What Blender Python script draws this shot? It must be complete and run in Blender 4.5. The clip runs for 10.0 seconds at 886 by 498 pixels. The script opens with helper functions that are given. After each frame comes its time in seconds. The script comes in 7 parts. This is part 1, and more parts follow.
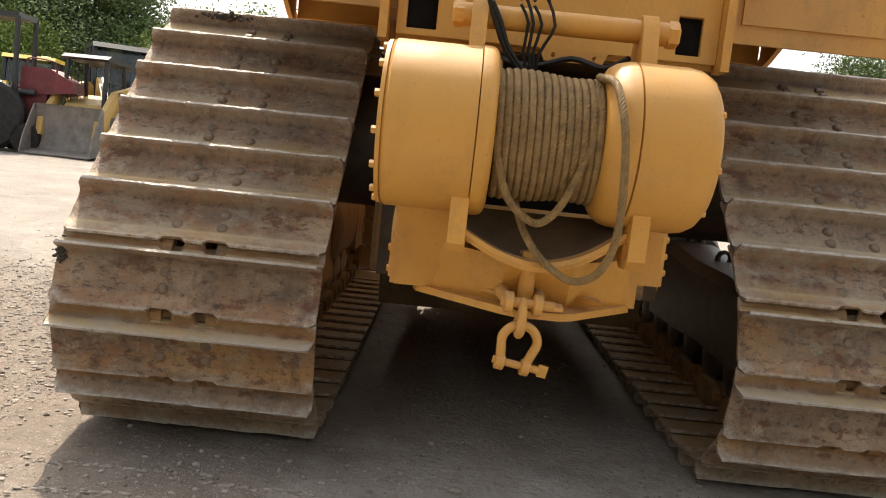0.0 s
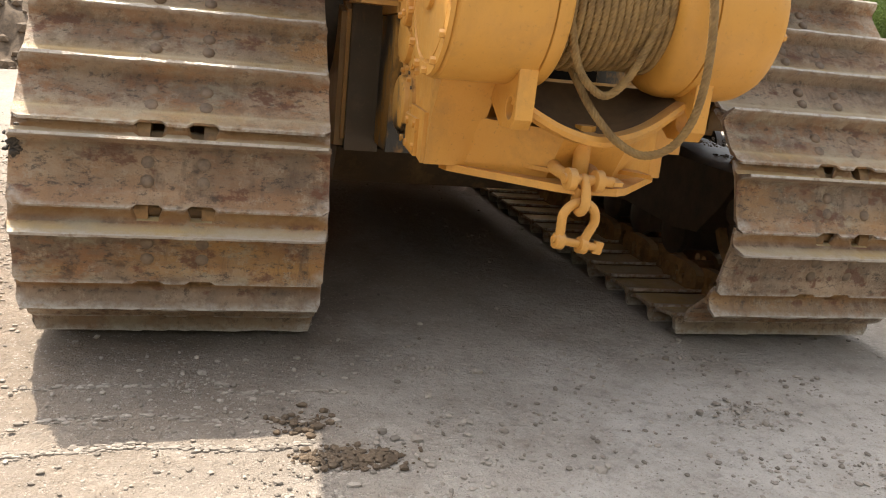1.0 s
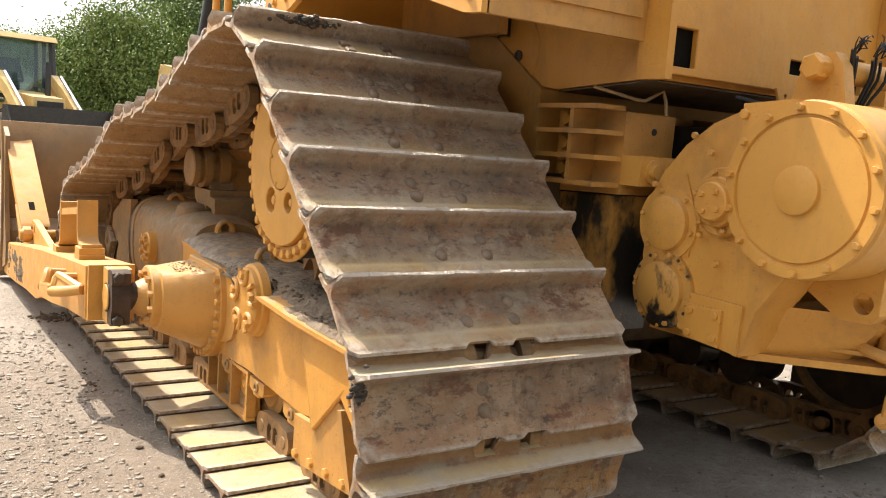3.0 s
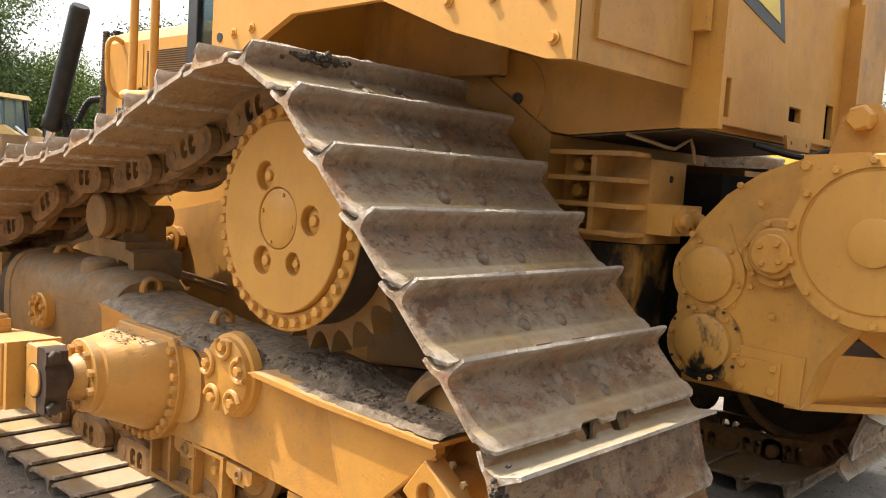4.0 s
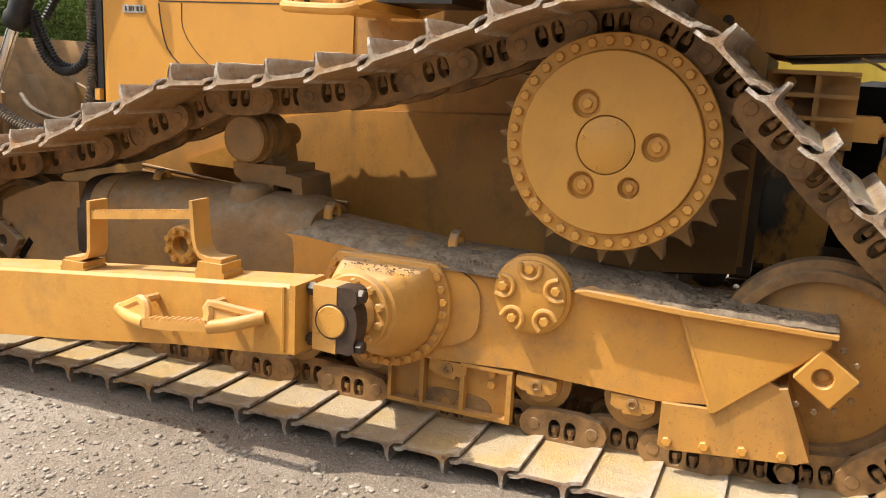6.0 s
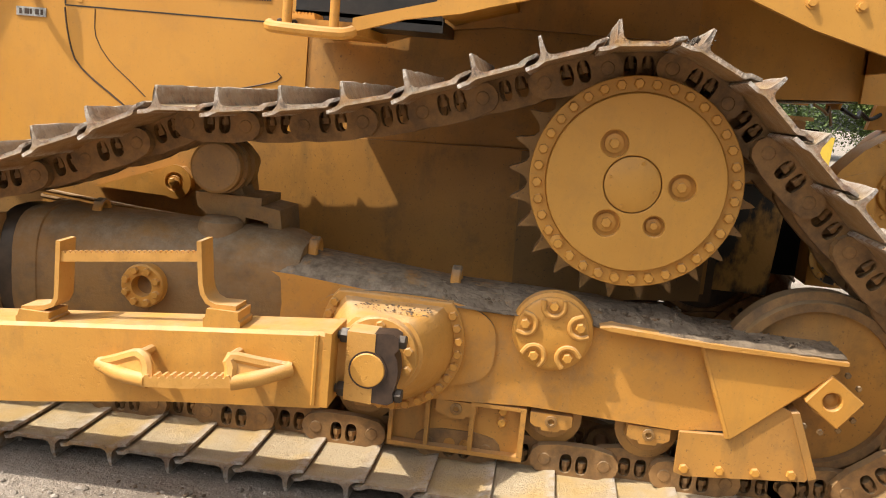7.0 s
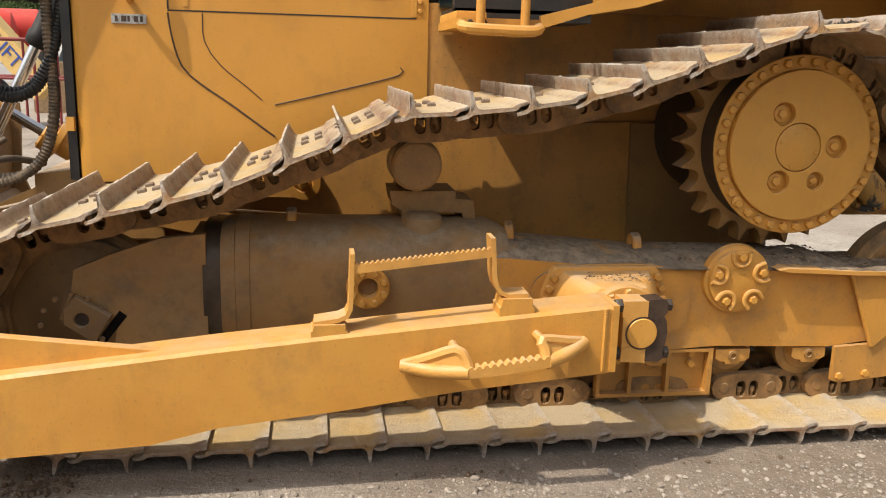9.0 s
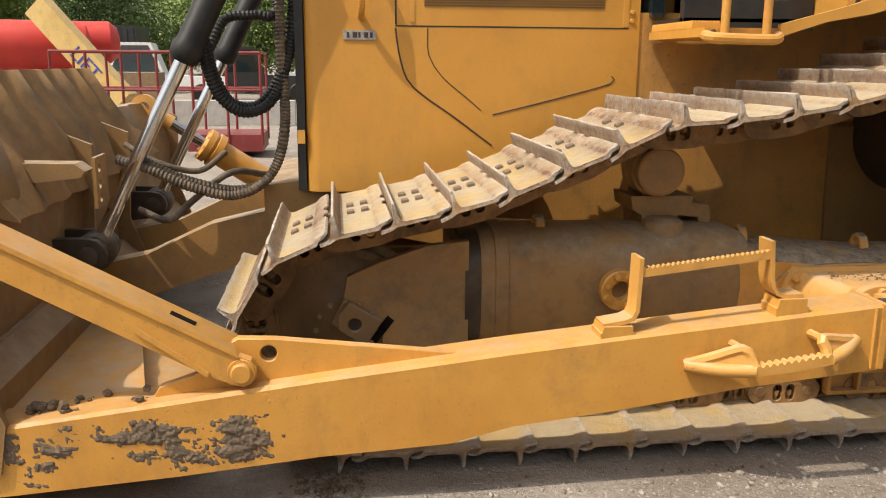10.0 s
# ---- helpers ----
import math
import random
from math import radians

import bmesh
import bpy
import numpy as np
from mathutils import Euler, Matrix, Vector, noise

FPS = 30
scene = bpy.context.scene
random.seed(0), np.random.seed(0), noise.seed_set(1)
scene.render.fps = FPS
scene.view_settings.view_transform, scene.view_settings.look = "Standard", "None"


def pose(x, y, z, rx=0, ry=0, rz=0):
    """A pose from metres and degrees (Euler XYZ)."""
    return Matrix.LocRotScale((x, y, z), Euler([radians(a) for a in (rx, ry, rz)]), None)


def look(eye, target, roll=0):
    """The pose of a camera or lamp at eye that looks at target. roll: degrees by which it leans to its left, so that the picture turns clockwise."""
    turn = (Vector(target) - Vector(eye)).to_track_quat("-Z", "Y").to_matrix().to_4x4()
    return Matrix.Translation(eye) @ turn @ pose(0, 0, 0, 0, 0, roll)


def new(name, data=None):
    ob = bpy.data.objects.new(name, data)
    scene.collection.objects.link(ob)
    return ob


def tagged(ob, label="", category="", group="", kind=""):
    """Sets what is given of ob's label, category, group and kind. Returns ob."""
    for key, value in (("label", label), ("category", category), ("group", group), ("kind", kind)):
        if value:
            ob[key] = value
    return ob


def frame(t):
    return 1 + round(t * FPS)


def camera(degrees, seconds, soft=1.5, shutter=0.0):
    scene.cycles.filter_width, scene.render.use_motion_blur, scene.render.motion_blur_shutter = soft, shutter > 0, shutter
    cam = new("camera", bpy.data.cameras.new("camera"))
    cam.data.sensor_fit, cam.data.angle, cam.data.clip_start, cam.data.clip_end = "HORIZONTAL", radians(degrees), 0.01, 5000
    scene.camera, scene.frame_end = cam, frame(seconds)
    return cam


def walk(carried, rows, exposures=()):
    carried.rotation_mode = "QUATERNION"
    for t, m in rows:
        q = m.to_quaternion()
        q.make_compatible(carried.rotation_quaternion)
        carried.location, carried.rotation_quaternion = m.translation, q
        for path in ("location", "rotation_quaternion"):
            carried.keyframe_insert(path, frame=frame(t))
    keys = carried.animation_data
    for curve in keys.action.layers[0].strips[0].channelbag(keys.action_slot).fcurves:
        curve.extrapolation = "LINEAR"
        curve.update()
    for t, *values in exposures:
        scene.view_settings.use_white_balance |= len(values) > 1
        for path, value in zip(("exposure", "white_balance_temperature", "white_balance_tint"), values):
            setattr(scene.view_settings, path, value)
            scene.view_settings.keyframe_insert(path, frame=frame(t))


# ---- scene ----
cam = camera(55.2, 10.0, 1.05)
PATH = [
    (0, (-0.248, -4.851, 1.151), (-0.254, -2.863, 0.926), 5.9),
    (0.3, (-0.466, -4.849, 1.149), (-0.257, -2.877, 0.883), 7.1),
    (0.5, (-0.578, -4.831, 1.139), (-0.245, -2.886, 0.814), 7.4),
    (0.8, (-0.799, -4.713, 1.084), (-0.341, -2.817, 0.639), 6.2),
    (1, (-0.977, -4.598, 1.114), (-0.473, -2.729, 0.612), 5.7),
    (1.3, (-1.272, -4.542, 1.048), (-0.692, -2.687, 0.574), 6.5),
    (1.5, (-1.446, -4.491, 1.091), (-0.81, -2.654, 0.621), 7.1),
    (1.8, (-1.618, -4.38, 1.192), (-0.839, -2.583, 0.788), 6.3),
    (2, (-1.751, -4.257, 1.169), (-0.884, -2.494, 0.797), 4.6),
    (2.2, (-1.909, -4.103, 1.193), (-0.988, -2.366, 0.825), 3.3),
    (2.5, (-2.118, -3.924, 1.224), (-1.145, -2.21, 0.881), 3.2),
    (2.7, (-2.273, -3.847, 1.205), (-1.275, -2.144, 0.882), 4.2),
    (3, (-2.494, -3.719, 1.28), (-1.405, -2.06, 1.032), 4.3),
    (3.2, (-2.573, -3.636, 1.33), (-1.4, -2.029, 1.126), 3.6),
    (4.3, (-3.102, -2.808, 1.317), (-1.544, -1.573, 1.104), 4.5),
    (4.5, (-3.24, -2.689, 1.339), (-1.623, -1.546, 1.061), 5.0),
    (4.8, (-3.415, -2.433, 1.303), (-1.731, -1.427, 0.914), 4.3),
    (5, (-3.557, -2.232, 1.308), (-1.847, -1.293, 0.865), 3.3),
    (5.2, (-3.69, -2.09, 1.335), (-1.963, -1.186, 0.889), 2.3),
    (5.5, (-3.9, -1.848, 1.349), (-2.144, -0.998, 0.911), 2.0),
    (5.8, (-4.055, -1.61, 1.393), (-2.278, -0.795, 0.968), 2.1),
    (6, (-4.11, -1.442, 1.385), (-2.302, -0.695, 0.968), 3.0),
    (6.2, (-4.084, -1.244, 1.387), (-2.25, -0.578, 0.948), 3.6),
    (7.3, (-4.316, -0.313, 1.414), (-2.356, -0.197, 1.034), 5.3),
    (7.5, (-4.348, -0.113, 1.376), (-2.396, -0.044, 0.945), 5.2),
    (7.8, (-4.352, 0.144, 1.388), (-2.41, 0.15, 0.91), 5.2),
    (8, (-4.403, 0.274, 1.398), (-2.458, 0.209, 0.94), 4.7),
    (8.2, (-4.47, 0.433, 1.426), (-2.521, 0.254, 1.017), 4.3),
    (8.5, (-4.51, 0.613, 1.474), (-2.564, 0.311, 1.126), 2.8),
    (8.8, (-4.54, 0.857, 1.481), (-2.606, 0.524, 1.097), 1.7),
    (9, (-4.474, 1.064, 1.46), (-2.544, 0.763, 1.029), 1.6),
    (9.3, (-4.477, 1.349, 1.479), (-2.548, 1.084, 1.022), 1.2),
    (9.5, (-4.471, 1.524, 1.47), (-2.541, 1.258, 1.017), 1.0),
    (9.8, (-4.503, 1.8, 1.494), (-2.568, 1.525, 1.068), 0.6),
    (10, (-4.469, 1.965, 1.485), (-2.531, 1.718, 1.056), 0.4),
]
EXPOSURES = [(0, 1.12), (0.5, 1.34), (1, 1.5), (1.5, 1.56), (2.0, 1.52), (2.5, 1.44), (3.2, 1.3), (4.4, 1.18), (5.5, 1.0), (7.5, 0.78), (8.5, 0.58), (10, 0.46)]
walk(cam, [(t, look(eye, target, roll)) for t, eye, target, roll in PATH], [(t, e, 6700, 10) for t, e in EXPOSURES])

# ---- world, sun and sky ----
SUN_WAY = Vector((-0.272, 0.612, 1.0)).normalized()
world = bpy.data.worlds.new("world")
scene.world = world
world.use_nodes = True
wn = world.node_tree.nodes
sky = wn.new("ShaderNodeTexSky")
sky.sky_type, sky.sun_disc = "NISHITA", False
sky.sun_elevation = math.asin(SUN_WAY.z)
sky.sun_rotation = math.atan2(SUN_WAY.x, SUN_WAY.y)
sky.air_density, sky.dust_density, sky.ozone_density = 1.2, 4.0, 1.0
wn["Background"].inputs[1].default_value = 0.15
haze = wn.new("ShaderNodeHueSaturation")          # a hazy, whitish summer sky
haze.inputs["Saturation"].default_value = 0.3
world.node_tree.links.new(sky.outputs[0], haze.inputs["Color"])
world.node_tree.links.new(haze.outputs[0], wn["Background"].inputs[0])
sun_data = bpy.data.lights.new("sun", "SUN")
sun_data.energy, sun_data.angle, sun_data.color = 3.05, radians(0.6), (1.0, 0.91, 0.78)
sun = new("sun", sun_data)
sun.matrix_basis = look((0, 0, 30), Vector((0, 0, 30)) - SUN_WAY)

# ---- materials ----


class Mat:
    """A small builder of node materials."""

    def __init__(self, name):
        self.m = bpy.data.materials.new(name)
        self.m.use_nodes = True
        self.t = self.m.node_tree
        self.b = self.t.nodes["Principled BSDF"]
        add = self.t.nodes.new("ShaderNodeVectorMath")
        add.operation = "MULTIPLY_ADD"
        self.t.links.new(self.t.nodes.new("ShaderNodeObjectInfo").outputs["Location"], add.inputs[0])
        add.inputs[1].default_value = (3.7, 3.7, 3.7)
        self.t.links.new(self.t.nodes.new("ShaderNodeTexCoord").outputs["Object"], add.inputs[2])
        self.coord = add.outputs[0]

    def noise(self, scale, detail=4.0, rough=0.6, stretch=None, world_space=True):
        n = self.t.nodes.new("ShaderNodeTexNoise")
        n.inputs["Scale"].default_value, n.inputs["Detail"].default_value, n.inputs["Roughness"].default_value = scale, detail, rough
        src = self.coord
        if stretch:
            mp = self.t.nodes.new("ShaderNodeMapping")
            mp.inputs["Scale"].default_value = stretch
            self.t.links.new(src, mp.inputs[0])
            src = mp.outputs[0]
        self.t.links.new(src, n.inputs["Vector"])
        return n.outputs["Fac"]

    def ramp(self, fac, lo, hi, a=0.0, b=1.0):
        n = self.t.nodes.new("ShaderNodeMapRange")
        for i, v in enumerate((lo, hi, a, b), 1):
            n.inputs[i].default_value = v
        self.t.links.new(fac, n.inputs[0])
        return n.outputs[0]

    def mix(self, fac, a, b):
        n = self.t.nodes.new("ShaderNodeMix")
        n.data_type = "RGBA"
        for sock, v in ((n.inputs[0], fac), (n.inputs[6], a), (n.inputs[7], b)):
            if isinstance(v, tuple):
                sock.default_value = (*v, 1)
            elif isinstance(v, (int, float)):
                sock.default_value = v
            else:
                self.t.links.new(v, sock)
        return n.outputs[2]

    def math(self, op, a, b):
        n = self.t.nodes.new("ShaderNodeMath")
        n.operation = op
        for sock, v in zip(n.inputs, (a, b)):
            if isinstance(v, (int, float)):
                sock.default_value = v
            else:
                self.t.links.new(v, sock)
        return n.outputs[0]

    def up(self, lo=0.3, hi=0.9):
        g = self.t.nodes.new("ShaderNodeNewGeometry")
        s = self.t.nodes.new("ShaderNodeSeparateXYZ")
        self.t.links.new(g.outputs["Normal"], s.inputs[0])
        return self.ramp(s.outputs[2], lo, hi)

    def random(self):
        return self.t.nodes.new("ShaderNodeObjectInfo").outputs["Random"]

    def island(self):
        return self.t.nodes.new("ShaderNodeNewGeometry").outputs["Random Per Island"]

    def done(self, color, rough=0.6, metal=0.0, bumps=(), spec=0.5):
        def put(v, sock):
            if isinstance(v, tuple):
                sock.default_value = (*v, 1)
            elif isinstance(v, (int, float)):
                sock.default_value = v
            else:
                self.t.links.new(v, sock)
        put(color, self.b.inputs["Base Color"])
        put(rough, self.b.inputs["Roughness"])
        put(metal, self.b.inputs["Metallic"])
        put(spec, self.b.inputs["Specular IOR Level"])
        last = None
        for height, dist, strength in bumps:
            n = self.t.nodes.new("ShaderNodeBump")
            n.inputs["Distance"].default_value, n.inputs["Strength"].default_value = dist, strength
            self.t.links.new(height, n.inputs["Height"])
            if last:
                self.t.links.new(last, n.inputs["Normal"])
            last = n.outputs[0]
        if last:
            self.t.links.new(last, self.b.inputs["Normal"])
        return self.m


def make_paint(name, base, deep, dust=0.35, dirt=0.25, bump=0.5):
    """Brushed-over machine paint with dust on what faces up and grime in blotches."""
    k = Mat(name)
    c = k.mix(k.ramp(k.noise(2.3, 3), 0.35, 0.7), base, deep)
    c = k.mix(k.math("MULTIPLY", k.ramp(k.noise(38, 4, 0.7), 0.62, 0.8), 0.35), c, tuple(v * 0.6 for v in deep))
    c = k.mix(k.math("MULTIPLY", k.ramp(k.noise(5.5, 6, 0.72), 0.52, 0.72), dirt), c, (0.16, 0.10, 0.05))
    c = k.mix(k.math("MULTIPLY", k.ramp(k.noise(7, 6, 0.7, (1, 1, 0.28)), 0.52, 0.7), dirt * 1.1), c, (0.25, 0.145, 0.05))
    c = k.mix(k.math("MULTIPLY", k.ramp(k.noise(75, 4, 0.7), 0.60, 0.70), dirt * 1.3), c, (0.12, 0.075, 0.035))
    c = k.mix(k.math("MULTIPLY", k.math("MULTIPLY", k.up(0.35, 0.95), k.ramp(k.noise(9, 5), 0.3, 0.65)), dust), c, (0.42, 0.35, 0.26))
    r = k.ramp(k.noise(14, 4), 0.3, 0.7, 0.42, 0.62)
    pits = k.math("MULTIPLY", k.ramp(k.noise(42, 4, 0.65), 0.58, 0.74), k.ramp(k.noise(3.1, 4, 0.6), 0.50, 0.66))
    c = k.mix(k.math("MULTIPLY", pits, 0.12), c, tuple(v * 0.55 for v in deep))
    return k.done(c, r, 0, ((k.noise(140, 4, 0.6), 0.002, bump * 0.5), (k.ramp(pits, 0, 1, 1, 0), 0.0045, bump * 0.8), (k.noise(26, 3, 0.5), 0.004, bump * 0.6), (k.noise(9, 3, 0.5), 0.010, bump * 0.35)))


PAINT = make_paint("yellow_paint", (0.60, 0.298, 0.055), (0.52, 0.238, 0.038), 0.45, 0.28, 0.6)
PAINT_SMOOTH = make_paint("yellow_panel_paint", (0.565, 0.28, 0.05), (0.515, 0.247, 0.041), 0.25, 0.2, 0.2)
HOOD_PAINT = make_paint("hood_yellow_paint", (0.52, 0.25, 0.038), (0.475, 0.22, 0.031), 0.2, 0.18, 0.2)
PAINT_PALE = make_paint("dusty_yellow_paint", (0.60, 0.31, 0.075), (0.54, 0.26, 0.05), 0.6, 0.2, 0.9)
# grimy paint; on the drive case its dark tone stands in for shade
PAINT_DIRTY_SHADED = make_paint("grimy_and_shaded_yellow_paint", (0.34, 0.18, 0.052), (0.23, 0.132, 0.05), 0.8, 0.7)
YOKE_PAINT = make_paint("soiled_yellow_paint", (0.30, 0.165, 0.055), (0.17, 0.105, 0.05), 0.7, 0.75, 0.8)
# dark blotchy paint: old grease, and shade put into the colour
GREASE_SHADE = make_paint("paint_grease_and_shade", (0.10, 0.06, 0.026), (0.045, 0.03, 0.018), 0.1, 0.6, 0.3)


PAINT_GRIME = make_paint("worn_yellow_paint", (0.52, 0.255, 0.055), (0.38, 0.19, 0.05), 0.4, 0.55, 0.25)


def make_smear(name, lo, hi):
    k = Mat(name)
    c = k.mix(k.ramp(k.noise(3, 3), 0.35, 0.7), (0.50, 0.25, 0.05), (0.38, 0.185, 0.04))
    spot = k.ramp(k.noise(5.5, 5, 0.65, (1, 1, 0.6)), lo, hi)
    return k.done(k.mix(spot, c, (0.022, 0.018, 0.014)), k.ramp(spot, 0, 1, 0.5, 0.3), 0, ((k.noise(60, 4), 0.004, 0.5),))


GREASE_SMEAR = make_smear("paint_smeared_with_grease", 0.53, 0.60)
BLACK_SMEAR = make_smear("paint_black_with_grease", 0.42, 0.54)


def make_frame_paint():
    k = Mat("roller_frame_paint")
    c = k.mix(k.ramp(k.noise(2.0, 3), 0.35, 0.7), (0.58, 0.275, 0.05), (0.50, 0.225, 0.038))
    c = k.mix(k.math("MULTIPLY", k.ramp(k.noise(6, 6, 0.7), 0.48, 0.68), 0.45), c, (0.22, 0.14, 0.07))
    c = k.mix(k.math("MULTIPLY", k.ramp(k.noise(4, 6, 0.7, (1, 1, 0.4)), 0.5, 0.66), 0.4), c, (0.30, 0.21, 0.12))
    c = k.mix(k.math("MULTIPLY", k.ramp(k.noise(70, 4, 0.7), 0.60, 0.70), 0.4), c, (0.12, 0.075, 0.035))
    soil = k.mix(k.ramp(k.noise(24, 5, 0.7), 0.35, 0.65), (0.125, 0.092, 0.064), (0.31, 0.25, 0.18))
    c = k.mix(k.math("MULTIPLY", k.up(0.25, 0.6), k.ramp(k.noise(7, 6, 0.7), 0.25, 0.45)), c, soil)
    return k.done(c, 0.65, 0, ((k.noise(80, 5, 0.7), 0.004, 0.4), (k.noise(18, 5, 0.6), 0.010, 0.3)))


FRAME_PAINT = make_frame_paint()


def make_dusty():
    """Old yellow paint under streaks and patches of grey dust."""
    k = Mat("dust_covered_paint")
    c = k.mix(k.ramp(k.noise(2.0, 4), 0.35, 0.7), (0.32, 0.168, 0.048), (0.215, 0.12, 0.044))
    c = k.mix(k.math("MULTIPLY", k.ramp(k.noise(6, 6, 0.7), 0.48, 0.66), 0.6), c, (0.10, 0.07, 0.042))
    grey = k.mix(k.ramp(k.noise(22, 5, 0.7), 0.35, 0.65), (0.19, 0.145, 0.095), (0.31, 0.25, 0.175))
    patch = k.math("MULTIPLY", k.up(-0.15, 0.55), k.ramp(k.noise(5, 7, 0.72, (1, 1, 2.2)), 0.38, 0.60, 0.1, 0.85))
    c = k.mix(patch, c, grey)
    return k.done(c, 0.72, 0, ((k.noise(70, 5, 0.7), 0.005, 0.5), (k.noise(16, 5, 0.6), 0.012, 0.5)))


DUSTY = make_dusty()


def make_shoe():
    k = Mat("worn_track_steel")
    rnd = k.random()
    sep = k.t.nodes.new("ShaderNodeSeparateXYZ")
    k.t.links.new(k.t.nodes.new("ShaderNodeTexCoord").outputs["Object"], sep.inputs[0])
    base = k.mix(k.ramp(k.noise(3.0, 7, 0.72), 0.38, 0.60), (0.44, 0.322, 0.22), (0.205, 0.145, 0.10))
    rust = k.math("MULTIPLY", k.ramp(k.noise(5.0, 7, 0.75, (1, 2.0, 1)), 0.45, 0.57), k.ramp(rnd, 0.1, 0.9, 0.25, 1.0))
    base = k.mix(rust, base, (0.31, 0.15, 0.068))
    paint = k.math("MULTIPLY", k.ramp(k.noise(2.1, 5, 0.6, (0.6, 2, 1)), 0.50, 0.62), k.ramp(rnd, 0.3, 0.9, 0.0, 0.85))
    base = k.mix(paint, base, (0.44, 0.24, 0.075))
    base = k.mix(k.math("MULTIPLY", k.ramp(k.noise(13, 7, 0.8), 0.54, 0.64), 0.8), base, (0.45, 0.36, 0.26))
    streak = k.math("MULTIPLY", k.ramp(k.noise(9, 6, 0.75, (1, 0.22, 0.22)), 0.52, 0.62), k.ramp(k.noise(2.6, 4, 0.6), 0.4, 0.6, 0.15, 0.75))
    base = k.mix(streak, base, (0.12, 0.075, 0.05))
    base = k.mix(k.math("MULTIPLY", k.ramp(k.noise(26, 7, 0.8, (1, 1.8, 1)), 0.53, 0.61), 0.8), base, (0.06, 0.043, 0.032))
    base = k.mix(k.math("MULTIPLY", k.ramp(k.noise(9, 5, 0.65, (1, 1.4, 1)), 0.57, 0.63), 0.85), base, (0.15, 0.06, 0.03))
    base = k.mix(k.math("MULTIPLY", k.ramp(k.noise(5.3, 5, 0.7), 0.63, 0.70), 0.6), base, (0.045, 0.034, 0.026))
    base = k.mix(k.math("MULTIPLY", k.ramp(k.noise(4.4, 6, 0.7, (1, 1.6, 1)), 0.55, 0.66), k.ramp(rnd, 0.2, 0.8, 0.15, 0.7)), base, (0.40, 0.375, 0.28))
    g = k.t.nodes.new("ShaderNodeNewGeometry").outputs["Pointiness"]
    # concave creases go darker: crevice shade put into the colour
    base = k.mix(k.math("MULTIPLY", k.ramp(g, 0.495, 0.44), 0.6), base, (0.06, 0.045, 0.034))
    # packed brown dirt on the flanks of the bar
    bar = k.math("MULTIPLY", k.ramp(sep.outputs[2], 0.078, 0.096), k.ramp(k.noise(7, 5, 0.7), 0.25, 0.6, 0.9, 0.35))
    base = k.mix(bar, base, (0.27, 0.198, 0.135))
    # old yellow paint left on the underside
    under = k.math("MULTIPLY", k.ramp(sep.outputs[2], 0.0625, 0.0585), k.ramp(k.noise(3.5, 5, 0.65, (1, 2.5, 1)), 0.3, 0.65, 0.95, 0.45))
    base = k.mix(under, base, (0.37, 0.222, 0.088))
    # orange rust where one shoe slides under the next
    tail = k.math("MULTIPLY", k.ramp(sep.outputs[1], -0.100, -0.110), k.ramp(k.noise(9, 6, 0.75), 0.35, 0.62, 0.95, 0.3))
    base = k.mix(tail, base, (0.24, 0.118, 0.045))
    dust = k.math("MULTIPLY", k.up(0.74, 0.95), k.ramp(k.noise(12, 5), 0.2, 0.5, 0.55, 1.0))
    pale = k.mix(k.ramp(k.noise(3, 4), 0.45, 0.62), (0.46, 0.375, 0.25), (0.49, 0.345, 0.155))
    base = k.mix(dust, base, pale)
    tip = k.math("MULTIPLY", k.ramp(sep.outputs[2], 0.124, 0.132), k.ramp(k.noise(22, 6, 0.75), 0.36, 0.52, 0.1, 1.0))
    edge = k.math("MAXIMUM", k.math("MULTIPLY", k.ramp(g, 0.525, 0.59), k.ramp(k.noise(30, 4, 0.7), 0.35, 0.6)), tip)
    base = k.mix(k.math("MULTIPLY", edge, 0.85), base, (0.58, 0.54, 0.49))
    return k.done(base, k.math("SUBTRACT", k.ramp(k.noise(20, 4), 0.3, 0.7, 0.42, 0.78), k.math("MULTIPLY", edge, 0.15)), k.math("MULTIPLY", edge, 0.5),
                  ((k.noise(55, 7, 0.75), 0.010, 1.0), (k.noise(11, 6, 0.65), 0.016, 0.8)))


SHOE = make_shoe()


def make_chain():
    k = Mat("track_chain_steel")
    c = k.mix(k.ramp(k.noise(9, 6, 0.7), 0.4, 0.65), (0.30, 0.163, 0.06), (0.125, 0.073, 0.034))
    c = k.mix(k.math("MULTIPLY", k.up(0.4, 0.9), 0.6), c, (0.29, 0.22, 0.135))
    return k.done(c, 0.68, 0.0, ((k.noise(60, 5, 0.7), 0.004, 0.5),))


CHAIN = make_chain()


def make_plain(name, a, b, rough=0.5, metal=0.0, scale=12.0, bump=0.25, bscale=60.0, spec=0.5):
    k = Mat(name)
    return k.done(k.mix(k.ramp(k.noise(scale, 5, 0.65), 0.35, 0.68), a, b), rough, metal, ((k.noise(bscale, 4), 0.003, bump),), spec)


RUBBER = make_plain("black_rubber", (0.012, 0.012, 0.012), (0.028, 0.026, 0.024), 0.5, spec=0.25)
DIRTY_RUBBER = make_plain("dusty_hose_rubber", (0.05, 0.038, 0.026), (0.15, 0.105, 0.065), 0.7, 0, 25)
BLACK = make_plain("black_paint", (0.014, 0.014, 0.015), (0.03, 0.028, 0.026), 0.4)
BOLT_STEEL = make_plain("worn_bolt_steel", (0.21, 0.148, 0.10), (0.11, 0.078, 0.054), 0.65, 0.0, 30)
